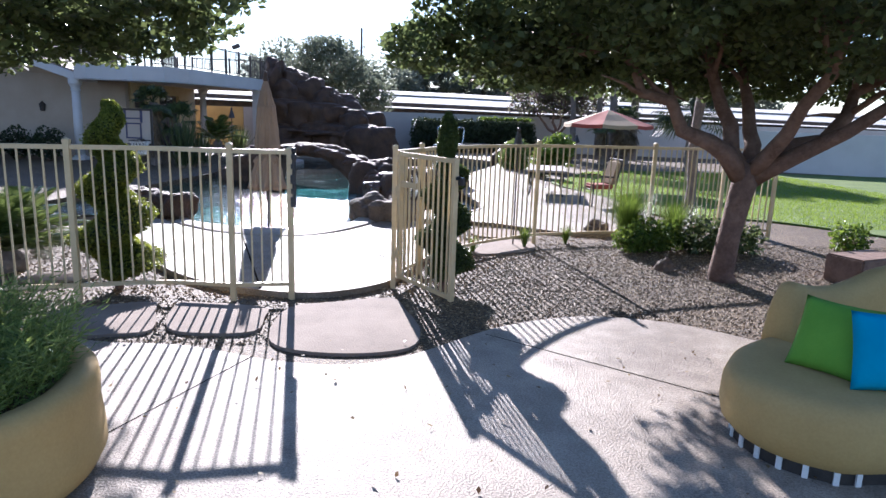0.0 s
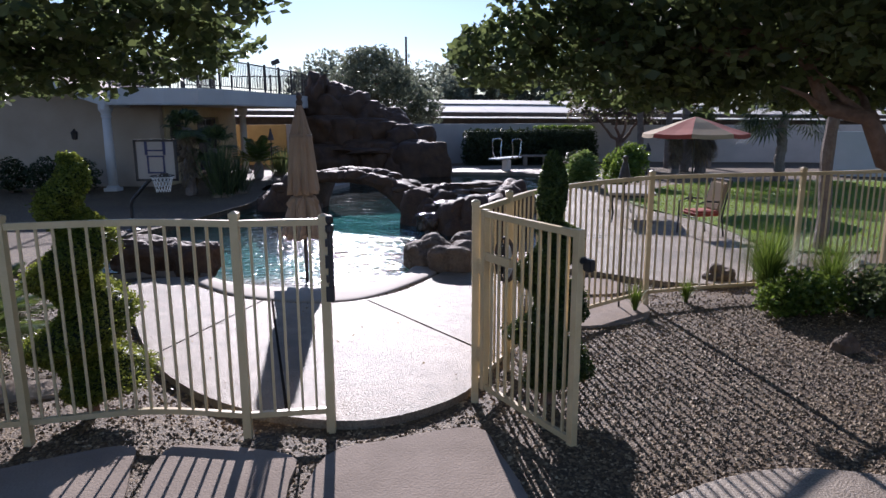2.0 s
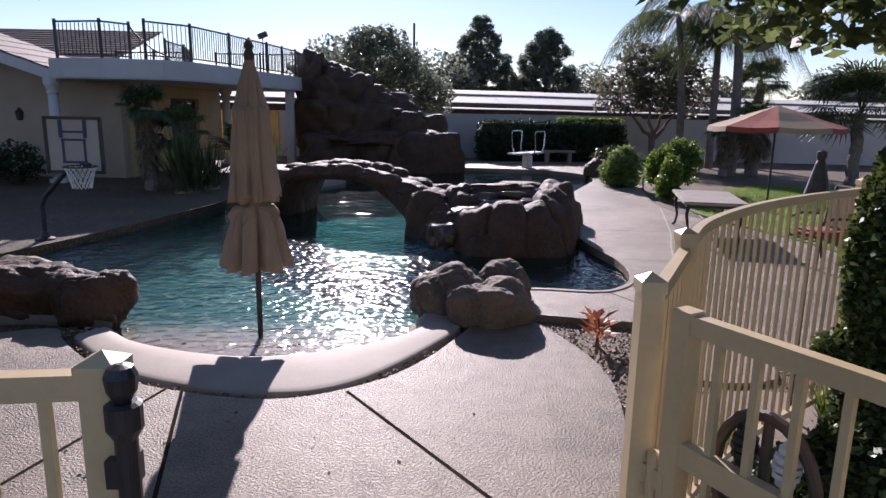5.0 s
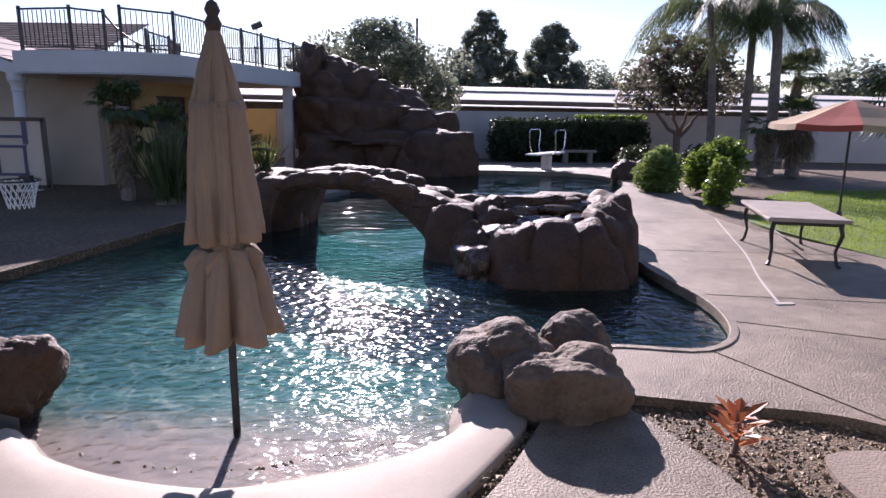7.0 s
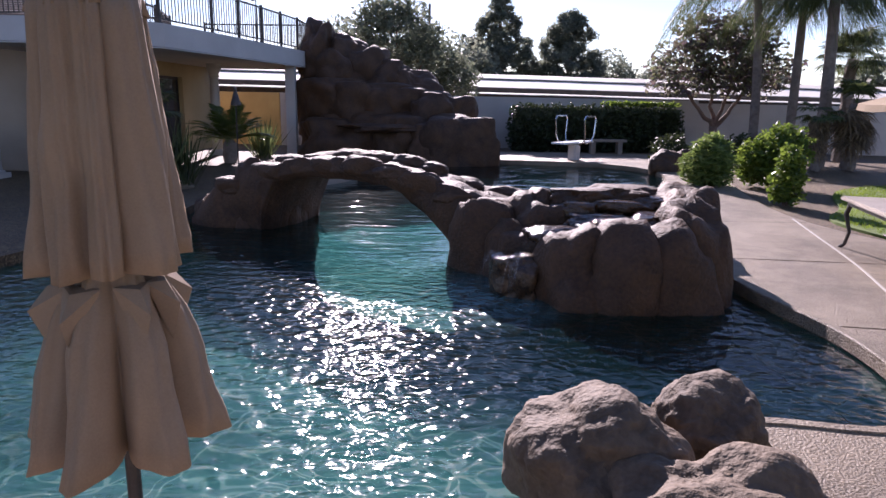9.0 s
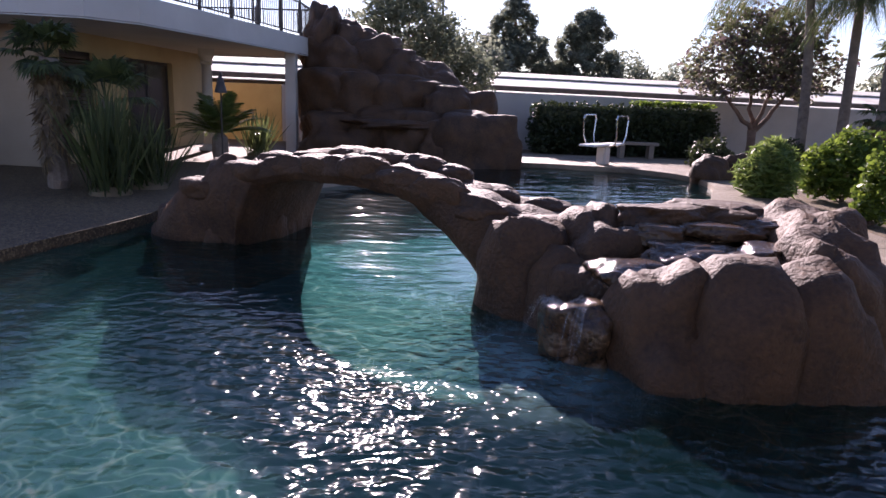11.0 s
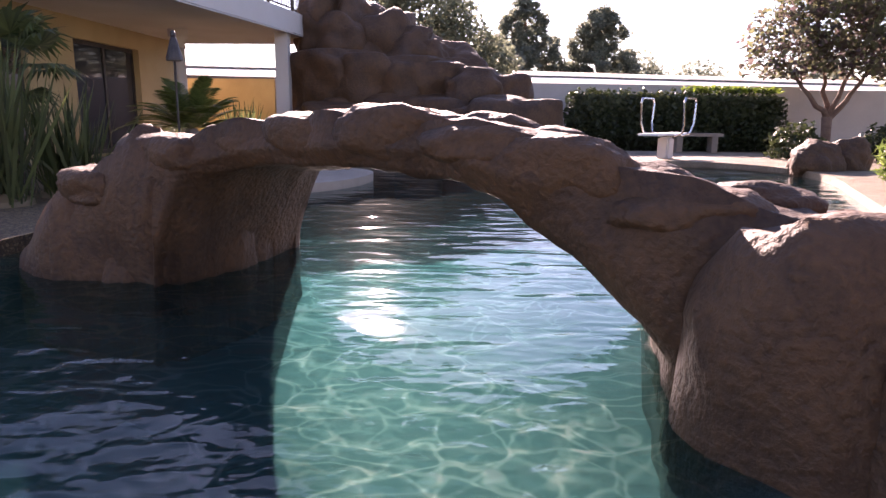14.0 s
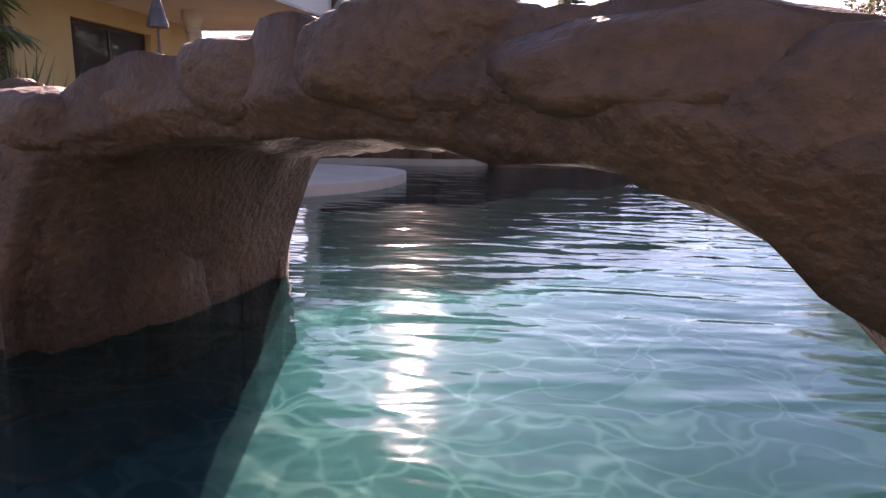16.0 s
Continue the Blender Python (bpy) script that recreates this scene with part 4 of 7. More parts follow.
railing("terrace_railing", [(-6.3, 21.95), (-5.5, 22.75), (-5.1, 24.6), (-4.65, 27.0), (-4.25, 29.4), (-4.25, 31.0)], 3.02, 0.9, IRON, "dark metal railing along the roof terrace edge")
railing("terrace_railing", [(-8.6, 22.3), (-7.4, 22.05), (-6.95, 22.6)], 3.02, 0.9, IRON, "dark metal railing beside the terrace stair opening")
railing("terrace_railing", [(-7.6, 31.2), (-4.25, 31.0)], 3.02, 0.9, IRON, "dark metal railing at the rear of the roof terrace")
railing("terrace_railing", [(-9.6, 27.5), (-7.0, 27.0), (-6.5, 25.0), (-6.4, 23.4)], 3.02, 0.6, IRON, "low dark metal railing round the spiral stair")

# barn with long pale roofs far behind the wall
barn = thing("barn", "long low stable barn with cream metal roofs and dark open sides", "barn")
A, B = Vector((-16, 48.5)), Vector((78, 60))
ang = math.atan2((B - A).y, (B - A).x)
L = (B - A).length
bmx = Matrix.Translation((A.x, A.y, 0.12)) @ Matrix.Rotation(ang, 4, "Z") @ Matrix.Rotation(radians(0.5), 4, "Y")
BAYS = 22
for nm, y, z, deep, thick, pitch in (("lower_roof", -1.2, 2.2, 0.9, 0.05, 5), ("middle_roof", 2.2, 2.86, 3.6, 0.05, 9), ("upper_roof", 5.0, 3.42, 2.4, 0.06, 8)):
    for i in range(BAYS):
        rb = bmesh.new()
        box(rb, (L * (i + 0.5) / BAYS, 0, 0.012 * (i % 2)), (L / BAYS + 0.04, deep, thick), m=bmx @ Matrix.Translation((0, y, z)) @ Matrix.Rotation(radians(pitch), 4, "X"))
        part(nm, rb, METALROOF, barn)
rb = bmesh.new()
box(rb, (L / 2, 0.42, 2.42), (L, 0.06, 0.3), m=bmx)
box(rb, (L / 2, 3.9, 3.2), (L, 0.06, 0.12), m=bmx)
part("fascia_board", rb, DARKWOOD, barn)
rb = bmesh.new()
box(rb, (L / 2, 2.6, 1.2), (L, 0.2, 2.6), m=bmx)
part("wall", rb, DARKWOOD, barn)
for i in range(40):
    rb = bmesh.new()
    box(rb, (L * (i + 0.5) / 40, -1.1, 1.1), (0.1, 0.1, 2.2), m=bmx)
    part("post", rb, DARKWOOD, barn)


# ---- rocks ----
def rock_group(name, label, category, rocks, seed, material=None, lumps=0.22):
    """rocks: x, y, base z, half sizes, turn, flat top."""
    g = thing(name, label, category)
    for i, (x, y, z, sx, sy, sz, rz, flat) in enumerate(rocks):
        rock("rock", (x, y, z), (sx, sy, sz), seed + i, g, material, rz, 5 if sx > 1 else 4, flat, "", lumps)
    return g


# loose boulders
for at, size, rz, seed, word in (
    ((0.8, 12.0, 0.09), (0.37, 0.36, 0.32), 10, 1, "brown weathered boulder with rounded top beside the pool"),
    ((1.4, 12.2, 0.08), (0.31, 0.27, 0.28), 40, 2, "smaller brown boulder at the pool edge"),
    ((1.17, 11.5, 0.1), (0.39, 0.29, 0.29), -8, 3, "broad brown boulder sitting on the deck edge"),
    ((-3.35, 11.75, 0.1), (0.55, 0.35, 0.34), 5, 4, "long reddish boulder at the pool entry"),
    ((-2.62, 11.65, 0.08), (0.36, 0.3, 0.34), 30, 5, "tilted reddish boulder at the pool entry"),
    ((-5.9, 10.4, 0.3), (0.75, 0.7, 0.8), 20, 6, "large pale streaked boulder in the planting bed"),
    ((4.75, 10.75, 0.0), (0.2, 0.16, 0.17), 20, 7, "small tan boulder at the deck corner"),
    ((4.85, 8.15, -0.05), (0.11, 0.1, 0.16), 20, 8, "small upright stone in gravel"),
    ((5.85, 26.4, 0.08), (0.42, 0.4, 0.4), 0, 9, "dark boulder at the deep end of the pool"),
    ((6.45, 26.6, 0.1), (0.4, 0.36, 0.4), 0, 10, "dark boulder at the deep end of the pool"),
):
    tagged(rock("boulder", at, size, seed, None, ROCK if "reddish" in word or "dark" in word else BOULDER, rz, 5), word, "boulder", "boulders round the pool")

# waterfall island of moulded rock between the two pools
island = rock_group("rock_waterfall", "brown moulded rock island with wet spill ledges", "rock waterfall", [
    (0.6, 16.5, -0.1, 0.4, 0.52, 0.76, 20, 0.0),
    (0.84, 16.05, -0.3, 0.3, 0.34, 0.78, 35, 0.0),
    (1.1, 16.4, 0.0, 0.36, 0.46, 0.8, 15, 0.0),
    (1.02, 15.85, -0.3, 0.36, 0.34, 0.8, -10, 0.2),
    (1.34, 15.22, -0.3, 0.38, 0.45, 0.86, 12, 0.0),
    (1.76, 15.16, -0.35, 0.5, 0.5, 0.86, -4, 0.0),
    (2.2, 15.18, -0.35, 0.46, 0.54, 0.93, 6, 0.0),
    (2.5, 15.45, -0.1, 0.36, 0.5, 0.9, 8, 0.0),
    (2.62, 16.05, 0.0, 0.4, 0.6, 0.88, 0, 0.0),
    (1.6, 16.0, -0.3, 0.62, 0.55, 0.78, 0, 0.25),
    (2.2, 16.0, -0.2, 0.5, 0.6, 0.76, 0, 0.25),
    (1.5, 16.8, -0.1, 0.62, 0.42, 0.8, 0, 0.25),
    (2.2, 16.85, -0.1, 0.55, 0.45, 0.82, 12, 0.2),
    (2.85, 17.2, 0.0, 0.4, 0.5, 0.6, 0, 0.1),
    (1.15, 17.4, -0.2, 0.55, 0.5, 0.75, 60, 0.2),
], 30, lumps=0.17)
LEDGES = ((1.22, 15.62, 0.36, 0.28, 0.27, 0.14, 12, 60), (1.72, 15.86, 0.46, 0.36, 0.26, 0.13, -6, 61), (2.2, 15.74, 0.5, 0.3, 0.26, 0.12, 8, 62), (1.5, 15.5, 0.3, 0.24, 0.2, 0.14, 30, 65),
          (0.8, 15.4, 0.02, 0.22, 0.26, 0.28, 24, 63))
for x, y, z, sx, sy, sz, rz, k in LEDGES:
    rock("spill_ledge", (x, y, z), (sx, sy, sz), k, island, WETROCK, rz, 5, 0.15, "wet glistening rock ledge", 0.3)
for x, y, z, sx, sy, sz, rz, k in ((1.62, 16.42, 0.66, 0.36, 0.24, 0.13, 8, 70), (2.1, 16.5, 0.68, 0.34, 0.26, 0.13, -10, 71), (1.95, 16.2, 0.6, 0.34, 0.18, 0.1, 4, 72), (2.35, 16.25, 0.62, 0.28, 0.2, 0.12, 14, 73), (1.5, 16.15, 0.58, 0.26, 0.18, 0.1, -14, 74)):
    rock("cap_slab", (x, y, z), (sx, sy, sz), k, island, WETROCK if y < 16.4 else None, rz, 5, 0.25, "flat wet rock slab" if y < 16.4 else "flat weathered rock slab", 0.28)


def fall(at, reach, drop, width, seed):
    """A thin sheet of water that arcs from a ledge and breaks up into strands."""
    rng = random.Random(seed)
    bm = bmesh.new()
    d = Vector((reach[0], reach[1], 0))
    s = Vector((-d.y, d.x, 0)).normalized()
    for k in range(14):
        o = rng.uniform(-0.5, 0.5) * width
        w = width * rng.uniform(0.006, 0.022)
        low = rng.uniform(0.55, 1.0)
        rows = []
        for j in range(9):
            t = low * j / 8
            p = Vector(at) + d * t + s * (o * (1 + 0.3 * t)) + Vector((0, 0, -drop * t * t - 0.02 * t + 0.006 * math.sin(9 * t + k)))
            ww = w * (1 - 0.6 * t)
            rows.append((bm.verts.new(p - s * ww), bm.verts.new(p + d.normalized() * ww * 0.5), bm.verts.new(p + s * ww)))
        for a, b in zip(rows, rows[1:]):
            for q in range(2):
                bm.faces.new((a[q], a[q + 1], b[q + 1], b[q]))
    return bm


falls = thing("falling_water", "thin clear water spilling from the wet rock ledges", "waterfall")
for k, (at, reach, drop, width) in enumerate((((0.78, 15.2, 0.27), (-0.1, -0.2), 0.36, 0.16), ((0.63, 15.36, 0.27), (-0.16, -0.08), 0.36, 0.2), ((1.05, 15.5, 0.42), (-0.16, -0.06), 0.22, 0.22), ((1.32, 15.42, 0.42), (-0.06, -0.14), 0.3, 0.14), ((1.78, 15.56, 0.52), (0.0, -0.12), 0.2, 0.26))):
    part("strand", fall(at, reach, drop, width, k), FOAM, falls, smooth=True)
rng = np.random.default_rng(8)
pts = []
for cx, cy, r, n in ((0.62, 15.05, 0.16, 200), (0.42, 15.3, 0.16, 160)):
    q = rng.normal(size=(n, 2)) * r * 0.6
    pts += [(cx + a, cy + b, -0.114 + 0.012 * rng.random()) for a, b in q]
v, f = leaf_quads(pts, 0.011, 9, 1.1, 6.0)
tagged(raw("foam", v, f, FOAM), "small bubbles and foam where the water falls in", "foam", kind="stuff")
# tall rock slide mound behind the bridge
mound = []
rng = random.Random(5)
for i in range(6):
    t = i / 5
    mound.append((-3.15 + 3.65 * t, 28.7 + 0.3 * math.sin(i), 0.1, 1.15, 0.9, 1.2 + 0.25 * (i % 2), rng.uniform(-20, 20), 0.25))
for i in range(5):
    t = i / 4
    mound.append((-3.2 + 2.9 * t, 29.5, 1.3 - 0.35 * t, 1.2, 0.9, 1.15, rng.uniform(-25, 25), 0.2))
for i in range(3):
    mound.append((-3.3 + 1.05 * i, 30.3, 2.1 - 0.25 * i, 1.15, 1.0, 1.15, rng.uniform(-25, 25), 0.15))
mound += [(-3.85, 30.2, 2.9, 0.5, 0.6, 1.1, 0, 0.0), (-3.1, 30.4, 2.8, 0.8, 0.7, 0.85, 40, 0.0), (-2.4, 30.5, 2.3, 0.8, 0.8, 0.9, 10, 0.0), (-1.5, 28.0, 0.9, 1.2, 0.4, 0.14, 0, 0.4)]
rock_group("rock_mound", "tall shaded brown moulded rock waterfall mound", "rock waterfall", mound, 80, lumps=0.32)

# ---- rock bridge ----
bridge = thing("rock_bridge", "arched footbridge of moulded brown rock over the pool", "bridge")
NEAR = curve([(-3.5, 18.6), (-3.05, 18.36), (-2.3, 18.2), (-1.75, 18.08), (-1.2, 17.65), (-0.6, 17.25), (-0.17, 16.95), (0.37, 16.62), (0.95, 16.4)], 11, False)
ACROSS = Vector((0.12, 1.3))


def bridge_top(x):
    """Top of the bridge: low at the ends, about a metre high over the water."""
    knots = ((-3.5, -0.1), (-3.3, 0.15), (-3.0, 0.42), (-2.5, 0.68), (-2.1, 0.74), (-1.7, 0.82), (-1.2, 0.86), (-0.7, 0.88), (-0.3, 0.8), (0.0, 0.7), (0.3, 0.6), (0.95, 0.52))
    for (a, za), (b, zb) in zip(knots, knots[1:]):
        if x <= b:
            return za + (zb - za) * max(0.0, (x - a) / (b - a))
    return knots[-1][1]


def bridge_under(x, w):
    """Underside: a low lopsided arch over the water, flaring towards the back."""
    left = -2.42 + 0.42 * w ** 0.45
    right = 0.27 + 0.12 * w
    t = (x - left) / (right - left)
    if t <= 0 or t >= 1:
        return -1.3
    if t > 0.52:
        u = (t - 0.52) / 0.48
        return 0.67 - 0.06 * w - 0.74 * u ** 2.6 - (0.6 if u > 0.985 else 0)
    u = (0.52 - t) / 0.52
    return 0.67 - 0.06 * w - 0.2 * u ** 3 - 0.7 * max(0.0, (u - 0.72) / 0.28) ** 2 - (0.6 if u > 0.985 else 0)


vs, fs = [], []
nw, nh = 16, 10
for p0 in NEAR:
    zt = bridge_top(p0.x)
    low = [min(bridge_under(p0.x, w / nw), zt - 0.2) for w in range(nw + 1)]
    ringp = [(w / nw, zt, 2) for w in range(nw + 1)] + [(1.0, zt + (low[-1] - zt) * q / nh, 1) for q in range(1, nh)] + [(1 - w / nw, low[nw - w], -2) for w in range(nw + 1)] + [(0.0, low[0] + (zt - low[0]) * q / nh, -1) for q in range(1, nh)]
    for w, z, face in ringp:
        p = p0 + ACROSS * w
        q = Vector((p.x, p.y, z))
        k = noise.noise(q * 1.7) * 0.09 + noise.noise(q * 4.3 + Vector((3, 1, 2))) * 0.045 + noise.noise(q * 11) * 0.014
        zu = low[0] if w < 0.5 else low[-1]
        crest = 0.05 * abs(math.sin(p0.x * 4.6 + 0.8)) ** 0.5 if face == 2 else 0.0
        out = -1 if w < 0.01 else (1 if w > 0.99 else 0)
        round_off = 0.07 * (1 - min(1.0, min(abs(z - zt), abs(z - zu)) / 0.12)) if out else 0.0
        dip = -0.06 if face == 2 and 0.15 < w < 0.85 else 0.0
        vs.append((q.x, q.y + out * (0.04 + k - round_off), q.z + (k * 0.9 + crest + dip if abs(face) == 2 else 0)))
nr = len(ringp)
for i in range(len(NEAR) - 1):
    for j in range(nr):
        a, b = i * nr + j, i * nr + (j + 1) % nr
        fs.append((a, b, b + nr, a + nr))
fs += [tuple(range(nr))[::-1], tuple((len(NEAR) - 1) * nr + j for j in range(nr))]
raw("arch", vs, fs, ROCK, bridge, smooth=True)
rng = random.Random(21)
for side, n in ((0.1, 9), (0.9, 9)):
    for i in range(n):
        p0 = NEAR[int((len(NEAR) - 1) * (0.16 + 0.8 * i / (n - 1)))]
        p = p0 + ACROSS * side
        rock("kerb_rock", (p.x, p.y, bridge_top(p0.x) - 0.04), (rng.uniform(0.27, 0.34), rng.uniform(0.15, 0.19), rng.uniform(0.1, 0.14)), 120 + i + int(side * 40), bridge, None, -28 + rng.uniform(-12, 12), 4, 0.0, "", 0.15)
for k, (x, y, z, sx, sy, sz, rz) in enumerate(((-3.2, 19.1, -0.3, 0.42, 0.55, 0.6, 10), (-2.9, 18.8, -0.4, 0.42, 0.5, 0.95, -8), (-2.62, 18.75, -0.35, 0.46, 0.5, 1.1, 15), (-2.32, 19.05, -0.35, 0.36, 0.5, 1.15, 0), (-2.22, 19.5, -0.35, 0.32, 0.5, 1.1, 0), (-2.9, 19.7, -0.4, 0.6, 0.6, 0.95, 0), (1.35, 17.7, -0.2, 0.45, 0.5, 0.7, 0))):
    rock("abutment", (x, y, z), (sx, sy, sz), 140 + k, bridge, None, rz, 5, 0.0, "", 0.15)


# ---- pool fence and gate ----
def fence_post(parent, p, height=1.53, size=0.055, name="post"):
    bm = bmesh.new()
    box(bm, (p.x, p.y, height / 2 - 0.05), (size, size, height + 0.06))
    box(bm, (p.x, p.y, height - 0.005), (size + 0.008, size + 0.008, 0.03))
    h = size / 2 + 0.004
    rim = [bm.verts.new((p.x + sx * h, p.y + sy * h, height + 0.01)) for sx, sy in ((-1, -1), (1, -1), (1, 1), (-1, 1))]
    tip = bm.verts.new((p.x, p.y, height + 0.03))
    for k in range(4):
        bm.faces.new((rim[k], rim[(k + 1) % 4], tip))
    return part(name, bm, FENCE, parent)


def fence_panel(name, line, label, top=1.47, gap=0.105, low=0.1, posted=True):
    """A curved panel: two rails and upright pickets, with a post at each end."""
    f = thing(name, label, "fence", group="pool fence panels")
    line = [Vector(p) for p in line]
    for nm, z, h in (("top_rail", top, 0.045), ("bottom_rail", low, 0.04)):
        bm = bmesh.new()
        bar(bm, line, z, 0.034, h)
        part(nm, bm, FENCE, f)
    dist = [0.0]
    for a, b in zip(line, line[1:]):
        dist.append(dist[-1] + (b - a).length)
    n = max(2, round(dist[-1] / gap))
    for k in range(1, n):
        s = dist[-1] * k / n
        i = max(j for j in range(len(dist)) if dist[j] <= s + 1e-9)
        i = min(i, len(line) - 2)
        p = line[i].lerp(line[i + 1], (s - dist[i]) / (dist[i + 1] - dist[i]))
        d = line[i + 1] - line[i]
        if "me" not in PICKET:
            bm = bmesh.new()
            box(bm, (0, 0, (top + low) / 2), (0.017, 0.017, top - low - 0.03))
            PICKET["me"] = bpy.data.meshes.new("picket")
            bm.to_mesh(PICKET["me"])
            bm.free()
            PICKET["me"].materials.append(FENCE)
        o = new("picket", PICKET["me"])
        o.parent = f
        o.matrix_basis = pose(p.x, p.y, 0, 0, 0, math.degrees(math.atan2(d.y, d.x)))
    if posted:
        fence_post(f, line[0])
    return f


PICKET = {}
WORD = "cream painted metal pool fence panel with thin upright pickets"
left_line = [(0.1, 6.6), (-0.48, 6.53), (-1.98, 6.46), (-3.4, 6.0), (-4.7, 5.1), (-5.8, 4.0)]
fence_panel("pool_fence", [left_line[1], left_line[0]], WORD, posted=False)
fence_panel("pool_fence", curve([left_line[1], (-1.2, 6.62), left_line[2]], 6, False), WORD)
fence_panel("pool_fence", curve([left_line[2], (-2.7, 6.3), left_line[3]], 6, False), WORD)
fence_panel("pool_fence", curve([left_line[3], (-4.1, 5.6), left_line[4]], 6, False), WORD)
latch_post = thing("gate_post", "cream square gate post with a black magnetic latch", "gate post")
latch_stem = fence_post(latch_post, Vector((0.1, 6.6)), 1.5, 0.06)
bm = bmesh.new()
tube(bm, [(0.145, 6.565, 0.92), (0.145, 6.565, 1.4)], 0.019, 14)
tube(bm, [(0.145, 6.565, 1.39), (0.145, 6.565, 1.41), (0.145, 6.565, 1.45), (0.145, 6.565, 1.455)], [0.019, 0.03, 0.03, 0.022], 14)
tube(bm, [(0.145, 6.565, 1.455), (0.145, 6.565, 1.475), (0.145, 6.565, 1.5), (0.145, 6.565, 1.515), (0.145, 6.565, 1.52)], [0.014, 0.024, 0.027, 0.02, 0.006], 14)
for z, w, h in ((1.33, 0.045, 0.05), (1.2, 0.05, 0.09), (1.08, 0.044, 0.05), (0.97, 0.052, 0.1)):
    box(bm, (0.135, 6.572, z), (w, w, h))
part("latch", bm, BLACK, latch_stem, "black plastic magnetic gate latch")

hinge = Vector((1.17, 7.08))
right = [hinge, Vector((1.5, 7.72)), Vector((3.4, 9.72)), Vector((5.4, 10.12)), Vector((6.8, 10.5)), Vector((7.7, 10.45))]
fence_panel("pool_fence", [right[0], right[1]], WORD)
fence_panel("pool_fence", curve([right[1], (1.85, 8.35), (2.5, 9.05), right[2]], 6, False), WORD)
fence_panel("pool_fence", curve([right[2], (4.4, 9.98), right[3]], 6, False), WORD)
fence_panel("pool_fence", curve([right[3], (6.1, 10.28), right[4]], 6, False), WORD)
fence_panel("pool_fence", [right[4], (7.3, 10.52), right[5]], WORD)
end_post = thing("fence_end_post", "cream square fence end post in gravel", "fence post")
fence_post(end_post, right[5])

gate = thing("pool_gate", "open cream metal pool gate leaf with a black latch", "gate")
g0, g1 = Vector((1.235, 7.0)), Vector((1.73, 6.1))
gd = g1 - g0
gang = math.atan2(gd.y, gd.x)
for p, nm in ((g0, "hinge_stile"), (g1, "latch_stile")):
    bm = bmesh.new()
    box(bm, (p.x, p.y, 0.78), (0.05, 0.05, 1.42), gang)
    part(nm, bm, FENCE, gate)
for z, nm, h in ((1.46, "top_rail", 0.045), (0.1, "bottom_rail", 0.04)):
    bm = bmesh.new()
    mid = (g0 + g1) / 2
    box(bm, (mid.x, mid.y, z), (gd.length, 0.034, h), gang)
    part(nm, bm, FENCE, gate)
for i in range(1, 11):
    p = g0.lerp(g1, i / 11)
    o = new("picket", PICKET["me"])
    o.parent = gate
    o.matrix_basis = pose(p.x, p.y, 0, 0, 0, math.degrees(gang))
bm = bmesh.new()
p = g0.lerp(g1, 0.16)
box(bm, (p.x, p.y, 1.14), (0.34, 0.03, 0.06), gang)
part("cross_bar", bm, FENCE, gate)
bm = bmesh.new()
box(bm, (g1.x + 0.055, g1.y - 0.01, 1.27), (0.1, 0.05, 0.075), gang)
box(bm, (g1.x + 0.02, g1.y, 1.3), (0.06, 0.055, 0.04), gang)
bmesh.ops.bevel(bm, geom=bm.edges[:], offset=0.008, segments=2, affect="EDGES")
part("latch_keeper", bm, BLACK, gate, "black plastic latch block")
for z in (0.35, 1.05):
    bm = bmesh.new()
    tube(bm, [(1.2, 7.04, z - 0.06), (1.2, 7.04, z + 0.06)], 0.018, 10)
    box(bm, (1.2, 7.04, z), (0.09, 0.03, 0.05), gang)
    part("hinge", bm, FENCE, gate)
# hanging ornament on the gate
orn = thing("gate_ornament", "brown metal butterfly ornament with striped coils on the gate", "ornament")
p = g0.lerp(g1, 0.17) + Vector((0.05, 0.0))
oc = Vector((p.x, p.y, 1.14))
gu = Vector((gd.x, gd.y, 0)).normalized()
for sgn in (-1, 1):
    for dz in (0.07, -0.07):
        bm = bmesh.new()
        c = oc + gu * sgn * 0.05 + Vector((0, 0, dz))
        for q in range(7):
            r = 0.03 * math.sin(math.pi * (q + 0.8) / 7.6)
            tube(bm, [c + Vector((0, 0, (q - 3) * 0.018 - 0.006)), c + Vector((0, 0, (q - 3) * 0.018 + 0.006))], r, 10)
        part("coil", bm, WHITEPLASTIC if sgn > 0 else IRON, orn)
bm = bmesh.new()
pts = [oc + gu * 0.12 * math.cos(a) + Vector((0, 0, 0.16 * math.sin(a))) for a in [2 * math.pi * k / 20 for k in range(21)]]
tube(bm, pts, 0.014, 8)
tube(bm, [oc + Vector((0, 0, -0.17)), oc + Vector((0, 0, 0.17))], 0.012, 8)
part("ring", bm, DARKWOOD, orn)


# ---- closed parasol in the pool entry ----
parasol = thing("closed_parasol", "tan canvas parasol folded shut on a dark pole", "parasol", (-0.95, 11.4, -0.16), 0)
bm = bmesh.new()
tube(bm, [(0, 0, -0.1), (0, 0, 2.5)], 0.024, 14)
pole_in = part("pole", bm, IRON, parasol)
bm = bmesh.new()
lathe(bm, [(0.012, 2.46), (0.04, 2.49), (0.05, 2.53), (0.03, 2.57), (0.045, 2.6), (0.03, 2.64), (0.004, 2.66)], 14)
part("finial", bm, DARKWOOD, pole_in, smooth=True)


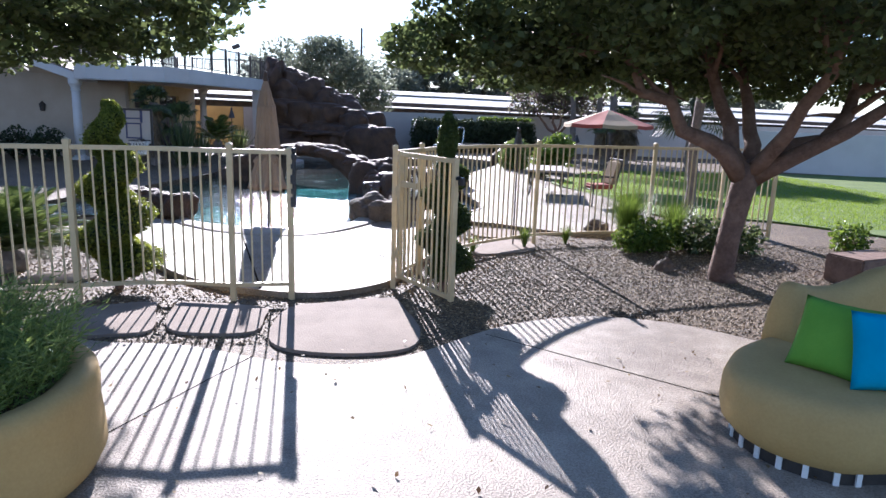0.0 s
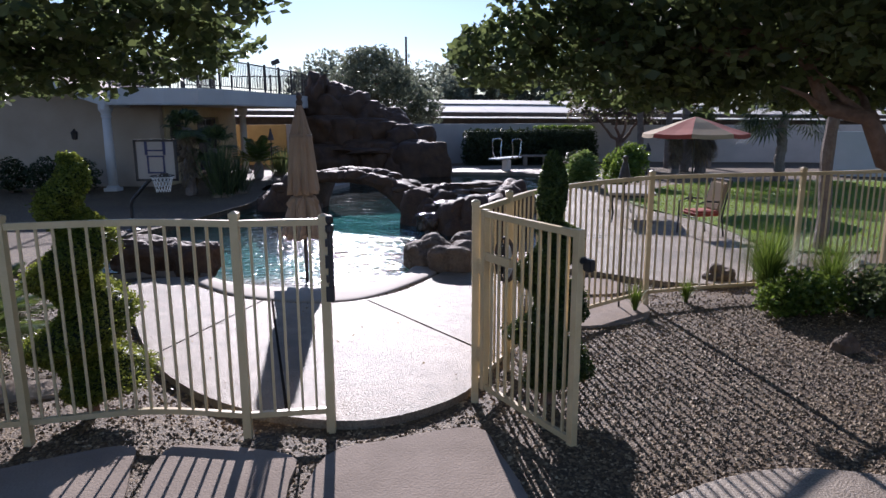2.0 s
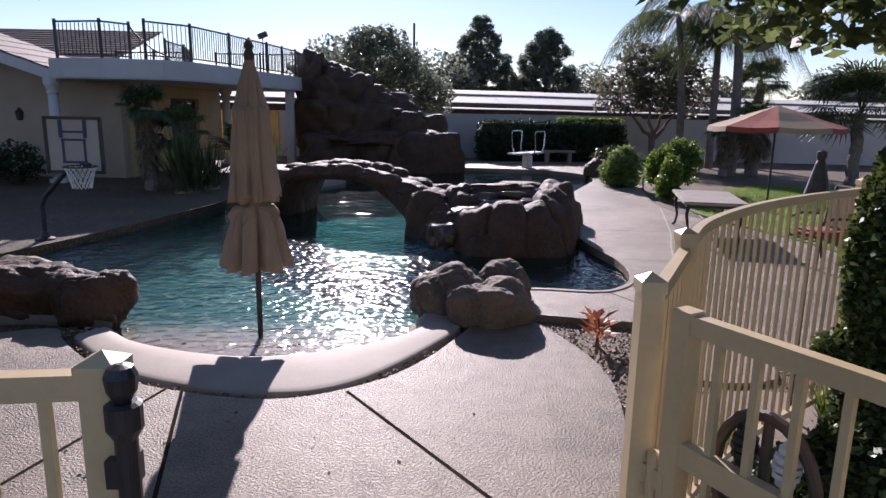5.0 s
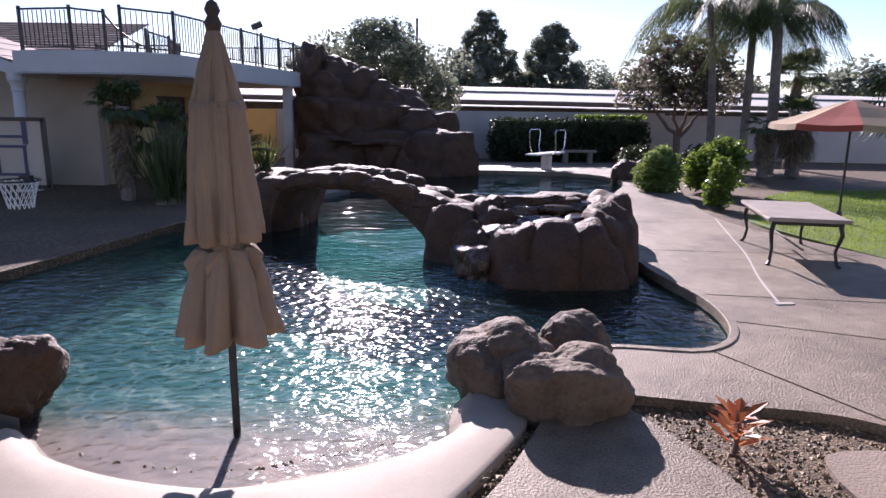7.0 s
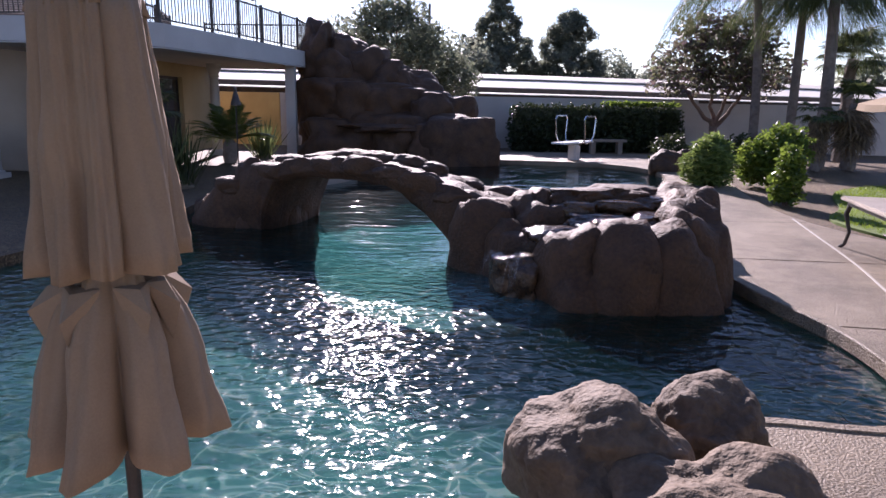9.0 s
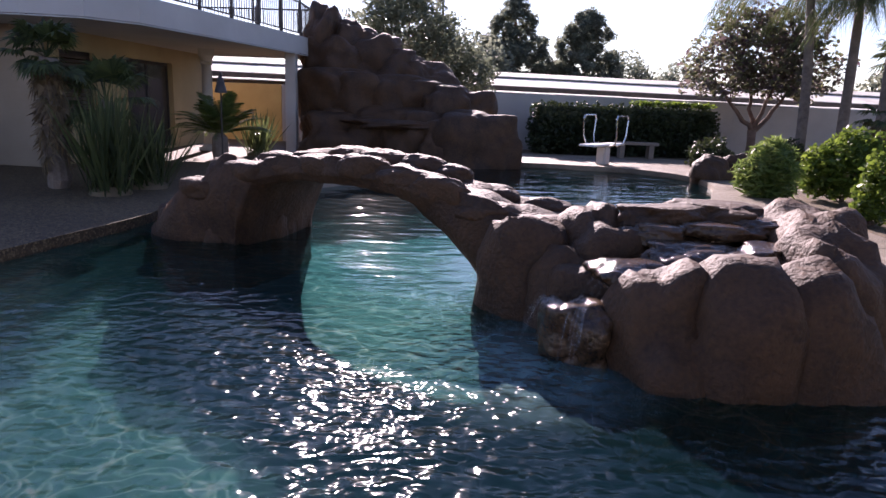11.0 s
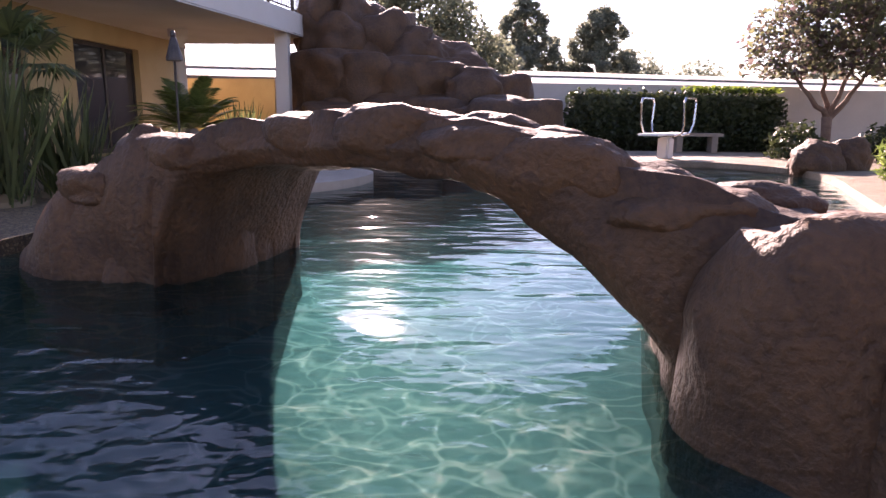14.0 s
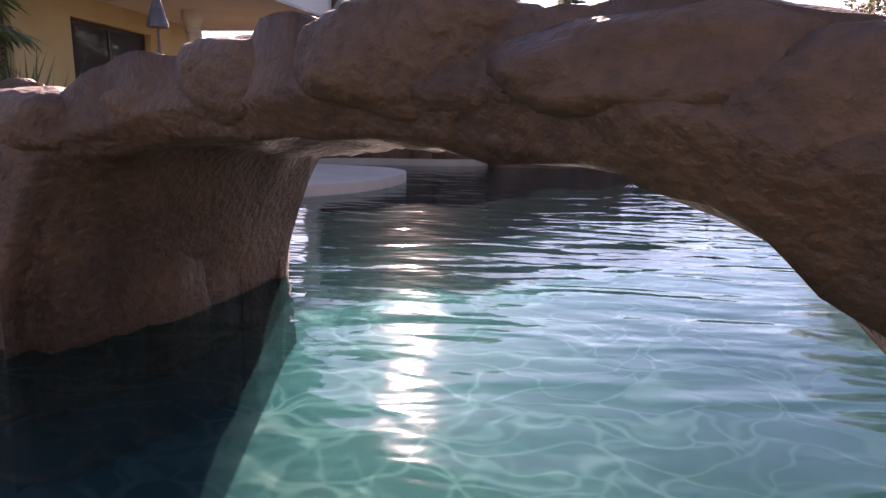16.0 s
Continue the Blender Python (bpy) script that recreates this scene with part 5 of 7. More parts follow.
def folded_cloth(levels, folds, seed, depth, hem, flare=0.0, flat=0.5):
    """A folded canopy: uneven rolled pleats with deep creases between, ragged at the hem."""
    bm = bmesh.new()
    rng = random.Random(seed)
    n = 168
    cuts = [i + rng.uniform(-0.36, 0.36) for i in range(folds)]
    am = [rng.uniform(0.75, 1.25) for _ in range(folds)]
    drop = [rng.uniform(-1, 1) for _ in range(folds)]
    rings = []
    for li, (r, z) in enumerate(levels):
        t = li / (len(levels) - 1)
        rg = []
        for k in range(n):
            f = k / n * folds
            i = max((j for j in range(folds) if cuts[j] <= f), default=folds - 1)
            lo = cuts[i] if cuts[i] <= f else cuts[i] - folds
            hi = cuts[(i + 1) % folds] + (folds if i == folds - 1 and cuts[i] <= f else 0)
            u = min(1.0, max(0.0, (f - lo) / max(0.2, hi - lo)))
            roll = math.sin(math.pi * u) ** flat
            lean = 0.1 * math.sin(2 * math.pi * u + drop[i] * 2)
            wav = 0.05 * math.sin(9 * u + 7 * t + drop[i] * 5) * t + 0.03 * math.sin(23 * u + 11 * t * drop[i] + 3 * drop[i]) + 0.05 * noise.noise(Vector((f * 1.4, t * 5.0, seed * 3.0)))
            pleat = 1 - depth * (0.25 + 0.75 * t) * (1 - roll) + 0.16 * (am[i] - 1) * roll + wav + flare * t * t * roll * am[i]
            a = 2 * math.pi * k / n + lean * 0.35
            zz = z
            if t > 0.75:
                zz += hem * (t - 0.75) * 4 * (drop[i] * 0.6 + 0.7 * abs(u - 0.5) - 0.2)
            rg.append(bm.verts.new((r * pleat * math.cos(a), r * pleat * math.sin(a), zz)))
        rings.append(rg)
    for a, b in zip(rings, rings[1:]):
        for k in range(n):
            bm.faces.new((a[k], a[(k + 1) % n], b[(k + 1) % n], b[k]))
    bmesh.ops.recalc_face_normals(bm, faces=bm.faces[:])
    return bm


def steps(a, b, n=7):
    return [(a[0] + (b[0] - a[0]) * i / n, a[1] + (b[1] - a[1]) * i / n) for i in range(n + 1)]


SKIRT = [(0.1, 1.36), (0.115, 1.3), (0.14, 1.24), (0.172, 1.18), (0.2, 1.12), (0.22, 1.05), (0.235, 0.98), (0.25, 0.9), (0.266, 0.82), (0.284, 0.74), (0.3, 0.66)]
for nm, bm in (("upper_canopy", folded_cloth(steps((0.035, 2.5), (0.16, 2.06), 9), 8, 1, 0.35, 0.02)), ("middle_canopy", folded_cloth(steps((0.15, 2.1), (0.232, 1.29), 12), 8, 2, 0.5, 0.025, 0.0, 0.4)), ("skirt", folded_cloth(SKIRT, 7, 3, 0.9, 0.04, 0.06, 0.45))):
    o = part(nm, bm, CANVAS, parasol, smooth=True)
    o.modifiers.new("cloth", "SOLIDIFY").thickness = 0.006
rng = random.Random(4)
for k in range(7):
    a = 2 * math.pi * (k + rng.uniform(-0.2, 0.2)) / 7
    d, s = Vector((math.cos(a), math.sin(a), 0)), Vector((-math.sin(a), math.cos(a), 0))
    p = d * 0.13 + Vector((0, 0, 1.24))
    w, l = rng.uniform(0.05, 0.08), rng.uniform(0.12, 0.2)
    tip = d * l * 0.62 + s * rng.uniform(-0.03, 0.03) - Vector((0, 0, l * 0.45))
    bm = bmesh.new()
    a1, a2, top, mid, low = [bm.verts.new(v) for v in (p - s * w, p + s * w, p + tip, p + tip * 0.5 + Vector((0, 0, 0.03)), p + d * 0.05 - Vector((0, 0, l * 1.3)))]
    for tri in ((a1, mid, top), (mid, a2, top), (a1, top, low), (top, a2, low), (a1, a2, mid)):
        bm.faces.new(tri)
    o = part("gathered_corner", bm, CANVAS, parasol)
    o.modifiers.new("cloth", "SOLIDIFY").thickness = 0.006
bm = bmesh.new()
tube(bm, [(0.135 * math.cos(a), 0.135 * math.sin(a), 1.34 + 0.01 * math.sin(3 * a)) for a in [2 * math.pi * k / 24 for k in range(25)]], 0.012, 6)
part("tie_strap", bm, CANVAS, parasol, "tan strap tied round the folds")

# ---- basketball hoop ----
hoop = thing("pool_basketball_hoop", "poolside basketball hoop with clear board and white net", "basketball hoop", (-4.55, 14.9, 0), 0)
bm = bmesh.new()
tube(bm, [(-0.45, 0.1, 0), (-0.45, 0.1, 0.5), (-0.4, 0.09, 0.62), (-0.1, 0.05, 0.92), (0.15, 0.04, 1.15)], 0.034, 10)
part("pole", bm, BLACK, hoop)
bm = bmesh.new()
lathe(bm, [(0.13, 0.0), (0.13, 0.02), (0.07, 0.04), (0.05, 0.12)], 16, (-0.45, 0.1))
part("base", bm, BLACK, hoop)
bm = bmesh.new()
for cx, cz, sx, sz in ((0.15, 1.75, 0.8, 0.045), (0.15, 1.0, 0.8, 0.045), (-0.23, 1.375, 0.045, 0.75), (0.53, 1.375, 0.045, 0.75)):
    box(bm, (cx, 0, cz), (sx, 0.04, sz))
part("board_frame", bm, BLACK, hoop)
bm = bmesh.new()
box(bm, (0.15, 0.0, 1.375), (0.72, 0.015, 0.71))
board_face = part("backboard", bm, WALLBLOCK, hoop, "pale translucent backboard")
bm = bmesh.new()
for k, (cx, cz, sx, sz) in enumerate(((0.15, 1.45, 0.34, 0.03), (0.15, 1.14, 0.34, 0.03), (0.0, 1.295, 0.03, 0.28), (0.3, 1.295, 0.03, 0.28), (-0.02, 1.6, 0.05, 0.25), (0.32, 1.6, 0.05, 0.25), (0.15, 1.56, 0.29, 0.03))):
    bm = bmesh.new()
    box(bm, (cx, -0.013, cz), (sx, 0.012, sz))
    part("board_stripe", bm, NAVY, board_face, "dark blue painted stripe")
bm = bmesh.new()
rc = Vector((0.35, -0.27, 1.1))
tube(bm, [rc + Vector((0.21 * math.cos(a), 0.21 * math.sin(a), 0)) for a in [2 * math.pi * k / 28 for k in range(29)]], 0.01, 6)
box(bm, (0.3, -0.04, 1.1), (0.12, 0.08, 0.06))
rim_part = part("rim", bm, IRON, hoop)
bm = bmesh.new()
for k in range(16):
    for sg in (1, -1):
        pts = []
        for j in range(5):
            a = 2 * math.pi * (k + sg * j * 0.5) / 16
            r = 0.205 - 0.085 * (j / 4) ** 0.7
            pts.append(rc + Vector((r * math.cos(a), r * math.sin(a), -0.075 * j)))
        tube(bm, pts, 0.005, 4, False)
part("net", bm, WHITEPLASTIC, rim_part, "white cord net")

# ---- diving board ----
dive = thing("diving_board", "white diving board on a pedestal with two steel handrail loops", "diving board", (4.0, 29.1, 0), -38)
bm = bmesh.new()
box(bm, (0, 0, 0.22), (0.26, 0.34, 0.5))
bmesh.ops.bevel(bm, geom=bm.edges[:], offset=0.04, segments=2, affect="EDGES")
part("stand", bm, WHITE, dive)
bm = bmesh.new()
box(bm, (0, -0.1, 0.53), (0.46, 1.9, 0.05))
bmesh.ops.bevel(bm, geom=bm.edges[:], offset=0.02, segments=2, affect="EDGES")
part("board", bm, WHITEPLASTIC, dive)
for sgn in (-1, 1):
    bm = bmesh.new()
    x = 0.47 * sgn
    tube(bm, [(x * 0.55, -0.22, 0.5), (x * 0.9, -0.25, 0.56), (x, -0.3, 0.75), (x, -0.36, 1.2), (x, -0.3, 1.29), (x, 0.3, 1.29), (x, 0.36, 1.2), (x, 0.3, 0.75), (x * 0.9, 0.25, 0.56), (x * 0.55, 0.22, 0.5)], 0.024, 8)
    part("handrail", bm, CHROME, dive)
bench = thing("garden_bench", "low pale stone bench before the hedge", "bench", (5.6, 31.8, 0))
bm = bmesh.new()
box(bm, (0, 0, 0.45), (1.3, 0.4, 0.08))
part("seat", bm, STONE_STEP, bench)
for sx in (-0.45, 0.45):
    bm = bmesh.new()
    box(bm, (sx, 0, 0.2), (0.15, 0.34, 0.42))
    part("leg", bm, STONE_STEP, bench)

# ---- table, parasol and chair on the side deck ----
table = thing("patio_table", "stone topped patio table with curved iron legs", "table", (5.2, 16.3, 0), 76)
bm = bmesh.new()
box(bm, (0, 0, 0.6), (1.75, 0.95, 0.05))
bmesh.ops.bevel(bm, geom=bm.edges[:], offset=0.012, segments=2, affect="EDGES")
part("tabletop", bm, TABLETOP, table)
bm = bmesh.new()
for sx, sy, lx, ly in ((0, 0.4, 1.6, 0.03), (0, -0.4, 1.6, 0.03), (0.78, 0, 0.03, 0.8), (-0.78, 0, 0.03, 0.8)):
    box(bm, (sx, sy, 0.55), (lx, ly, 0.05))
part("apron", bm, IRON, table)
for sx in (-1, 1):
    for sy in (-1, 1):
        bm = bmesh.new()
        tube(bm, [(0.76 * sx, 0.38 * sy, 0.57), (0.8 * sx, 0.41 * sy, 0.42), (0.74 * sx, 0.37 * sy, 0.2), (0.78 * sx, 0.39 * sy, 0.05), (0.83 * sx, 0.42 * sy, 0.0)], [0.03, 0.028, 0.02, 0.02, 0.026], 8)
        part("leg", bm, IRON, table)
bm = bmesh.new()
tube(bm, [(-0.72, 0, 0.2), (0.72, 0, 0.2)], 0.014, 8)
part("stretcher", bm, IRON, table)

shade = thing("patio_parasol", "open red and sand striped parasol on the lawn edge", "parasol", (7.7, 19.2, -0.12), 20)
bm = bmesh.new()
tube(bm, [(0, 0, 0), (0, 0, 2.2)], 0.022, 10)
part("pole", bm, IRON, shade)
bm = bmesh.new()
lathe(bm, [(0.3, 0.0), (0.3, 0.04), (0.08, 0.08), (0.04, 0.3)], 20)
part("foot", bm, IRON, shade)
for i in range(8):
    bm = bmesh.new()
    a0, a1 = 2 * math.pi * i / 8, 2 * math.pi * (i + 1) / 8
    rows = []
    for r, z in ((0.03, 2.27), (0.45, 2.14), (0.9, 1.98), (1.3, 1.86), (1.32, 1.76)):
        row = []
        for k in range(5):
            a = a0 + (a1 - a0) * k / 4
            q = r * (1 - 0.06 * math.sin(math.pi * k / 4))
            row.append(bm.verts.new((q * math.cos(a), q * math.sin(a), z - 0.02 * r * math.sin(math.pi * k / 4))))
        rows.append(row)
    for a, b in zip(rows, rows[1:]):
        for k in range(4):
            bm.faces.new((a[k], a[k + 1], b[k + 1], b[k]))
    o = part("canopy_panel", bm, REDCANVAS if i % 2 == 0 else SANDCANVAS, shade, "red canvas panel" if i % 2 == 0 else "sand canvas panel")
    o.modifiers.new("cloth", "SOLIDIFY").thickness = 0.004
    bm = bmesh.new()
    tube(bm, [(0, 0, 2.24), (1.28 * math.cos(a0), 1.28 * math.sin(a0), 1.85)], 0.008, 6)
    part("rib", bm, DARKWOOD, o)


def chair(at, rz, label):
    c = thing("patio_chair", label, "chair", at, rz, "patio chairs")
    bm = bmesh.new()
    box(bm, (0, 0, 0.42), (0.5, 0.52, 0.1))
    bmesh.ops.bevel(bm, geom=bm.edges[:], offset=0.04, segments=3, affect="EDGES")
    part("seat_cushion", bm, REDCANVAS, c, "striped red and sand seat cushion")
    bm = bmesh.new()
    box(bm, (0, 0, 0), (0.48, 0.1, 0.56), m=Matrix.Translation((0, 0.3, 0.72)) @ Matrix.Rotation(radians(-14), 4, "X"))
    bmesh.ops.bevel(bm, geom=bm.edges[:], offset=0.04, segments=3, affect="EDGES")
    part("back_cushion", bm, SANDCANVAS, c, "sand coloured back cushion")
    for sx in (-1, 1):
        bm = bmesh.new()
        x = 0.29 * sx
        tube(bm, [(x, -0.28, 0), (x, -0.27, 0.36), (x, -0.28, 0.6), (x, -0.1, 0.66), (x, 0.2, 0.64)], 0.017, 8)
        part("arm", bm, IRON, c)
        bm = bmesh.new()
        tube(bm, [(x, 0.3, 0), (x, 0.24, 0.36), (x, 0.3, 0.66), (x, 0.4, 1.02)], 0.017, 8)
        part("rear_leg", bm, IRON, c)
    bm = bmesh.new()
    tube(bm, [(-0.29, 0.4, 1.02), (0.29, 0.4, 1.02)], 0.017, 8)
    part("top_bar", bm, IRON, c)
    bm = bmesh.new()
    tube(bm, [(-0.29, -0.27, 0.36), (0.29, -0.27, 0.36)], 0.015, 8)
    part("front_bar", bm, IRON, c)


chair((5.85, 14.1, 0), -80, "cushioned iron patio chair beside the table")

torch = thing("garden_torch", "dark garden torch with a cone head beside the fence", "torch", (3.05, 9.6, -0.07), group="garden torches")
bm = bmesh.new()
tube(bm, [(0, 0, 0), (0.0, 0.02, 1.5)], 0.012, 8)
torch_pole = part("pole", bm, IRON, torch)
bm = bmesh.new()
lathe(bm, [(0.02, 1.49), (0.08, 1.5), (0.078, 1.52), (0.03, 1.72), (0.022, 1.74), (0.03, 1.76), (0.03, 1.79), (0.01, 1.8)], 14, (0.0, 0.02))
part("head", bm, IRON, torch_pole)
torch = thing("garden_torch", "dark garden torch with a cone head by the house", "torch", (-3.98, 22.4, 0.0), group="garden torches")
bm = bmesh.new()
tube(bm, [(0, 0, 0), (0.0, 0.02, 1.5)], 0.014, 8)
torch_pole = part("pole", bm, IRON, torch)
bm = bmesh.new()
lathe(bm, [(0.02, 1.49), (0.1, 1.5), (0.098, 1.53), (0.04, 1.74), (0.026, 1.77), (0.035, 1.79), (0.03, 1.83), (0.01, 1.85)], 14, (0.0, 0.02))
part("head", bm, IRON, torch_pole)
torch = thing("garden_torch", "dark metal garden torch with a cone head on a pole", "torch", (9.1, 27.0, -0.07), group="garden torches")
bm = bmesh.new()
tube(bm, [(0, 0, 0), (0, 0, 0.95)], 0.018, 8)
torch_pole = part("pole", bm, IRON, torch)
bm = bmesh.new()
lathe(bm, [(0.05, 0.93), (0.14, 0.96), (0.13, 1.0), (0.06, 1.16), (0.015, 1.26)], 12)
part("head", bm, IRON, torch_pole)


# ---- planter and curved seat on the patio ----
PLANT = (-1.29, 3.06, -0.03)
planter = thing("planter", "round ochre stucco planter with a thick rolled rim", "planter", PLANT)
bm = bmesh.new()
lathe(bm, [(0.74, 0.0), (0.84, 0.05), (0.875, 0.12), (0.87, 0.22), (0.855, 0.36), (0.86, 0.47), (0.85, 0.53), (0.81, 0.565), (0.74, 0.56), (0.68, 0.52), (0.66, 0.44)], 64)
part("bowl", bm, YELLOW, planter, smooth=True)
bm = bmesh.new()
lathe(bm, [(0.66, 0.36), (0.67, 0.46), (0.4, 0.5), (0.1, 0.52)], 32)
part("soil", bm, GRAVEL, planter)
rng = np.random.default_rng(3)
vs, fs = [], []
for k in range(2400):
    a, r = rng.uniform(0, 2 * math.pi), 0.66 * math.sqrt(rng.random())
    x, y = r * math.cos(a), r * math.sin(a)
    h = (0.52 - 0.35 * r * r) * rng.uniform(0.45, 1.15)
    lean = np.array([x, y]) * 0.75 + rng.normal(size=2) * 0.2
    p0 = np.array([x, y, 0.46])
    p1 = np.array([x + lean[0] * h, y + lean[1] * h, 0.46 + h])
    for j in range(11):
        t = 0.2 + 0.8 * j / 10
        q = p0 + (p1 - p0) * t
        d = rng.normal(size=3) * 0.5 + np.array([lean[0], lean[1], 0.5])
        d = d / np.linalg.norm(d) * 0.062
        w = np.cross(d, rng.normal(size=3))
        w = w / np.linalg.norm(w) * 0.0045
        i0 = len(vs)
        vs += [tuple(q - w), tuple(q + w), tuple(q + d)]
        fs.append((i0, i0 + 1, i0 + 2))
herb = raw("feathery_herb", vs, fs, LEAF_GREY)
herb.location = PLANT
tagged(herb, "feathery yellow-green needle-leaved shrub filling the planter", "shrub", kind="stuff")
fl = thing("flower_cluster", "small cluster of red blossoms among the needles", "flowers", (PLANT[0] + 0.3, PLANT[1] - 0.1, 0.83))
for k in range(9):
    bm = bmesh.new()
    a = k * 2.4
    for j in range(5):
        b = a + 2 * math.pi * j / 5
        c = Vector((0.02 * (k % 3) * math.cos(a), 0.02 * (k % 3) * math.sin(a), 0.01 * (k % 4)))
        bm.faces.new([bm.verts.new(c + Vector(v)) for v in ((0, 0, 0), (0.012 * math.cos(b), 0.012 * math.sin(b), 0.006), (0.018 * math.cos(b + 0.5), 0.018 * math.sin(b + 0.5), 0.004))])
    part("blossom", bm, LEAF_ORANGE, fl)
bm = bmesh.new()
tube(bm, [(0, 0, -0.36), (0, 0, 0.02)], 0.004, 5)
part("stem", bm, LEAF_GREY, fl)

seat = thing("curved_seat", "curved ochre stucco bench with a rounded end and wavy back", "bench")
NOSE = Vector((3.72, 3.36))
outline = [(3.72 + 0.56 * math.cos(radians(a)), 3.36 + 0.56 * math.sin(radians(a))) for a in (265, 240, 215, 190, 165, 140)] + [(3.5, 3.95), (3.78, 4.12), (4.3, 4.3), (5.2, 4.55), (6.1, 4.5), (6.1, 3.4), (5.2, 3.1), (4.4, 2.85)]
outline = curve(outline, 6)
if sum(outline[i - 1].x * outline[i].y - outline[i].x * outline[i - 1].y for i in range(len(outline))) < 0:
    outline = outline[::-1]


def lofted(loop, profile):
    """A solid that follows a loop on the plan: pairs of inset and height, closed above."""
    bm = bmesh.new()
    rings = [[bm.verts.new((p.x, p.y, z)) for p in grown(loop, -d)] for d, z in profile]
    n = len(loop)
    for a, b in zip(rings, rings[1:]):
        for k in range(n):
            bm.faces.new((a[k], a[(k + 1) % n], b[(k + 1) % n], b[k]))
    bm.faces.new(rings[-1])
    return bm


part("seat", lofted(outline, [(0.07, 0.055), (0.02, 0.11), (0.0, 0.2), (0.005, 0.33), (0.03, 0.395), (0.08, 0.43), (0.14, 0.44)]), YELLOW, seat, smooth=True)
part("plinth", lofted(outline, [(0.1, -0.03), (0.1, 0.057)]), IRON, seat)
back = curve([(3.82, 4.0), (4.15, 4.13), (4.6, 4.22), (5.1, 4.4), (5.6, 4.42), (6.1, 4.4)], 8, False)
bm = bmesh.new()
rings = []
for i, p in enumerate(back):
    t = i / (len(back) - 1)
    d = (back[min(i + 1, len(back) - 1)] - back[max(i - 1, 0)]).normalized()
    s = Vector((-d.y, d.x))
    top = 0.8 + 0.05 * math.cos(t * 12.5) + 0.1 * t - 0.3 * max(0.0, 1 - i / 3.0) ** 1.5
    rings.append([bm.verts.new((p.x + s.x * w, p.y + s.y * w, z)) for w, z in ((-0.13, 0.42), (-0.115, top - 0.1), (-0.09, top - 0.03), (-0.03, top), (0.03, top), (0.09, top - 0.03), (0.115, top - 0.1), (0.12, -0.05))])
for a, b in zip(rings, rings[1:]):
    for k in range(8):
        bm.faces.new((a[k], a[(k + 1) % 8], b[(k + 1) % 8], b[k]))
bm.faces.new(rings[0])
bm.faces.new(rings[-1][::-1])
bmesh.ops.recalc_face_normals(bm, faces=bm.faces[:])
part("backrest", bm, YELLOW, seat, smooth=True)
bm = bmesh.new()
box(bm, (0, 0, 0), (0.012, 0.032, 0.085))
strip_me = bpy.data.meshes.new("foot_tile")
bm.to_mesh(strip_me)
bm.free()
strip_me.materials.append(WHITEPLASTIC)
rim = grown(outline, -0.088)
gone = 0.0
for i in range(len(rim)):
    p, q = rim[i], rim[(i + 1) % len(rim)]
    gone += (q - p).length
    if gone > 0.125 and p.y < 3.75 and p.x < 5.0:
        gone = 0.0
        o = new("foot_tile", strip_me)
        o.parent = seat
        o.matrix_basis = pose(p.x, p.y, 0.012, 0, 0, math.degrees(math.atan2((q - p).y, (q - p).x)) - 90)


def cushion(at, rx, rz, material, label):
    bm = bmesh.new()
    n = 14
    g = [[bm.verts.new((0.23 * u * (1 - 0.06 * (1 - v * v)), 0.075 * max(0.0, (1 - u * u) * (1 - v * v)) ** 0.45 * s, 0.23 * v * (1 - 0.06 * (1 - u * u)))) for v in [2 * j / n - 1 for j in range(n + 1)]] for s in (1, -1) for u in [2 * i / n - 1 for i in range(n + 1)]]
    for o in (0, n + 1):
        for i in range(n):
            for j in range(n):
                bm.faces.new((g[o + i][j], g[o + i + 1][j], g[o + i + 1][j + 1], g[o + i][j + 1]))
    bmesh.ops.remove_doubles(bm, verts=bm.verts[:], dist=0.0005)
    bmesh.ops.recalc_face_normals(bm, faces=bm.faces[:])
    ob = part("cushion", bm, material, smooth=True)
    ob.matrix_basis = pose(*at, rx, 0, rz)
    tagged(ob, label, "cushion", "bench cushions")


cushion((3.79, 3.4, 0.65), -24, -58, GREENCLOTH, "lime green square cushion leaning on the bench")
cushion((3.96, 3.14, 0.655), -16, -12, TEALCLOTH, "turquoise square cushion leaning on the bench")
bm = bmesh.new()
box(bm, (0, 0, 0.18), (0.9, 0.5, 0.36))
bmesh.ops.bevel(bm, geom=bm.edges[:], offset=0.02, segments=2, affect="EDGES")
ob = part("brick_block", bm, BARK)
ob.matrix_basis = pose(7.3, 7.6, -0.06, 0, 0, 20)
tagged(ob, "low dark reddish masonry block in the gravel", "block")


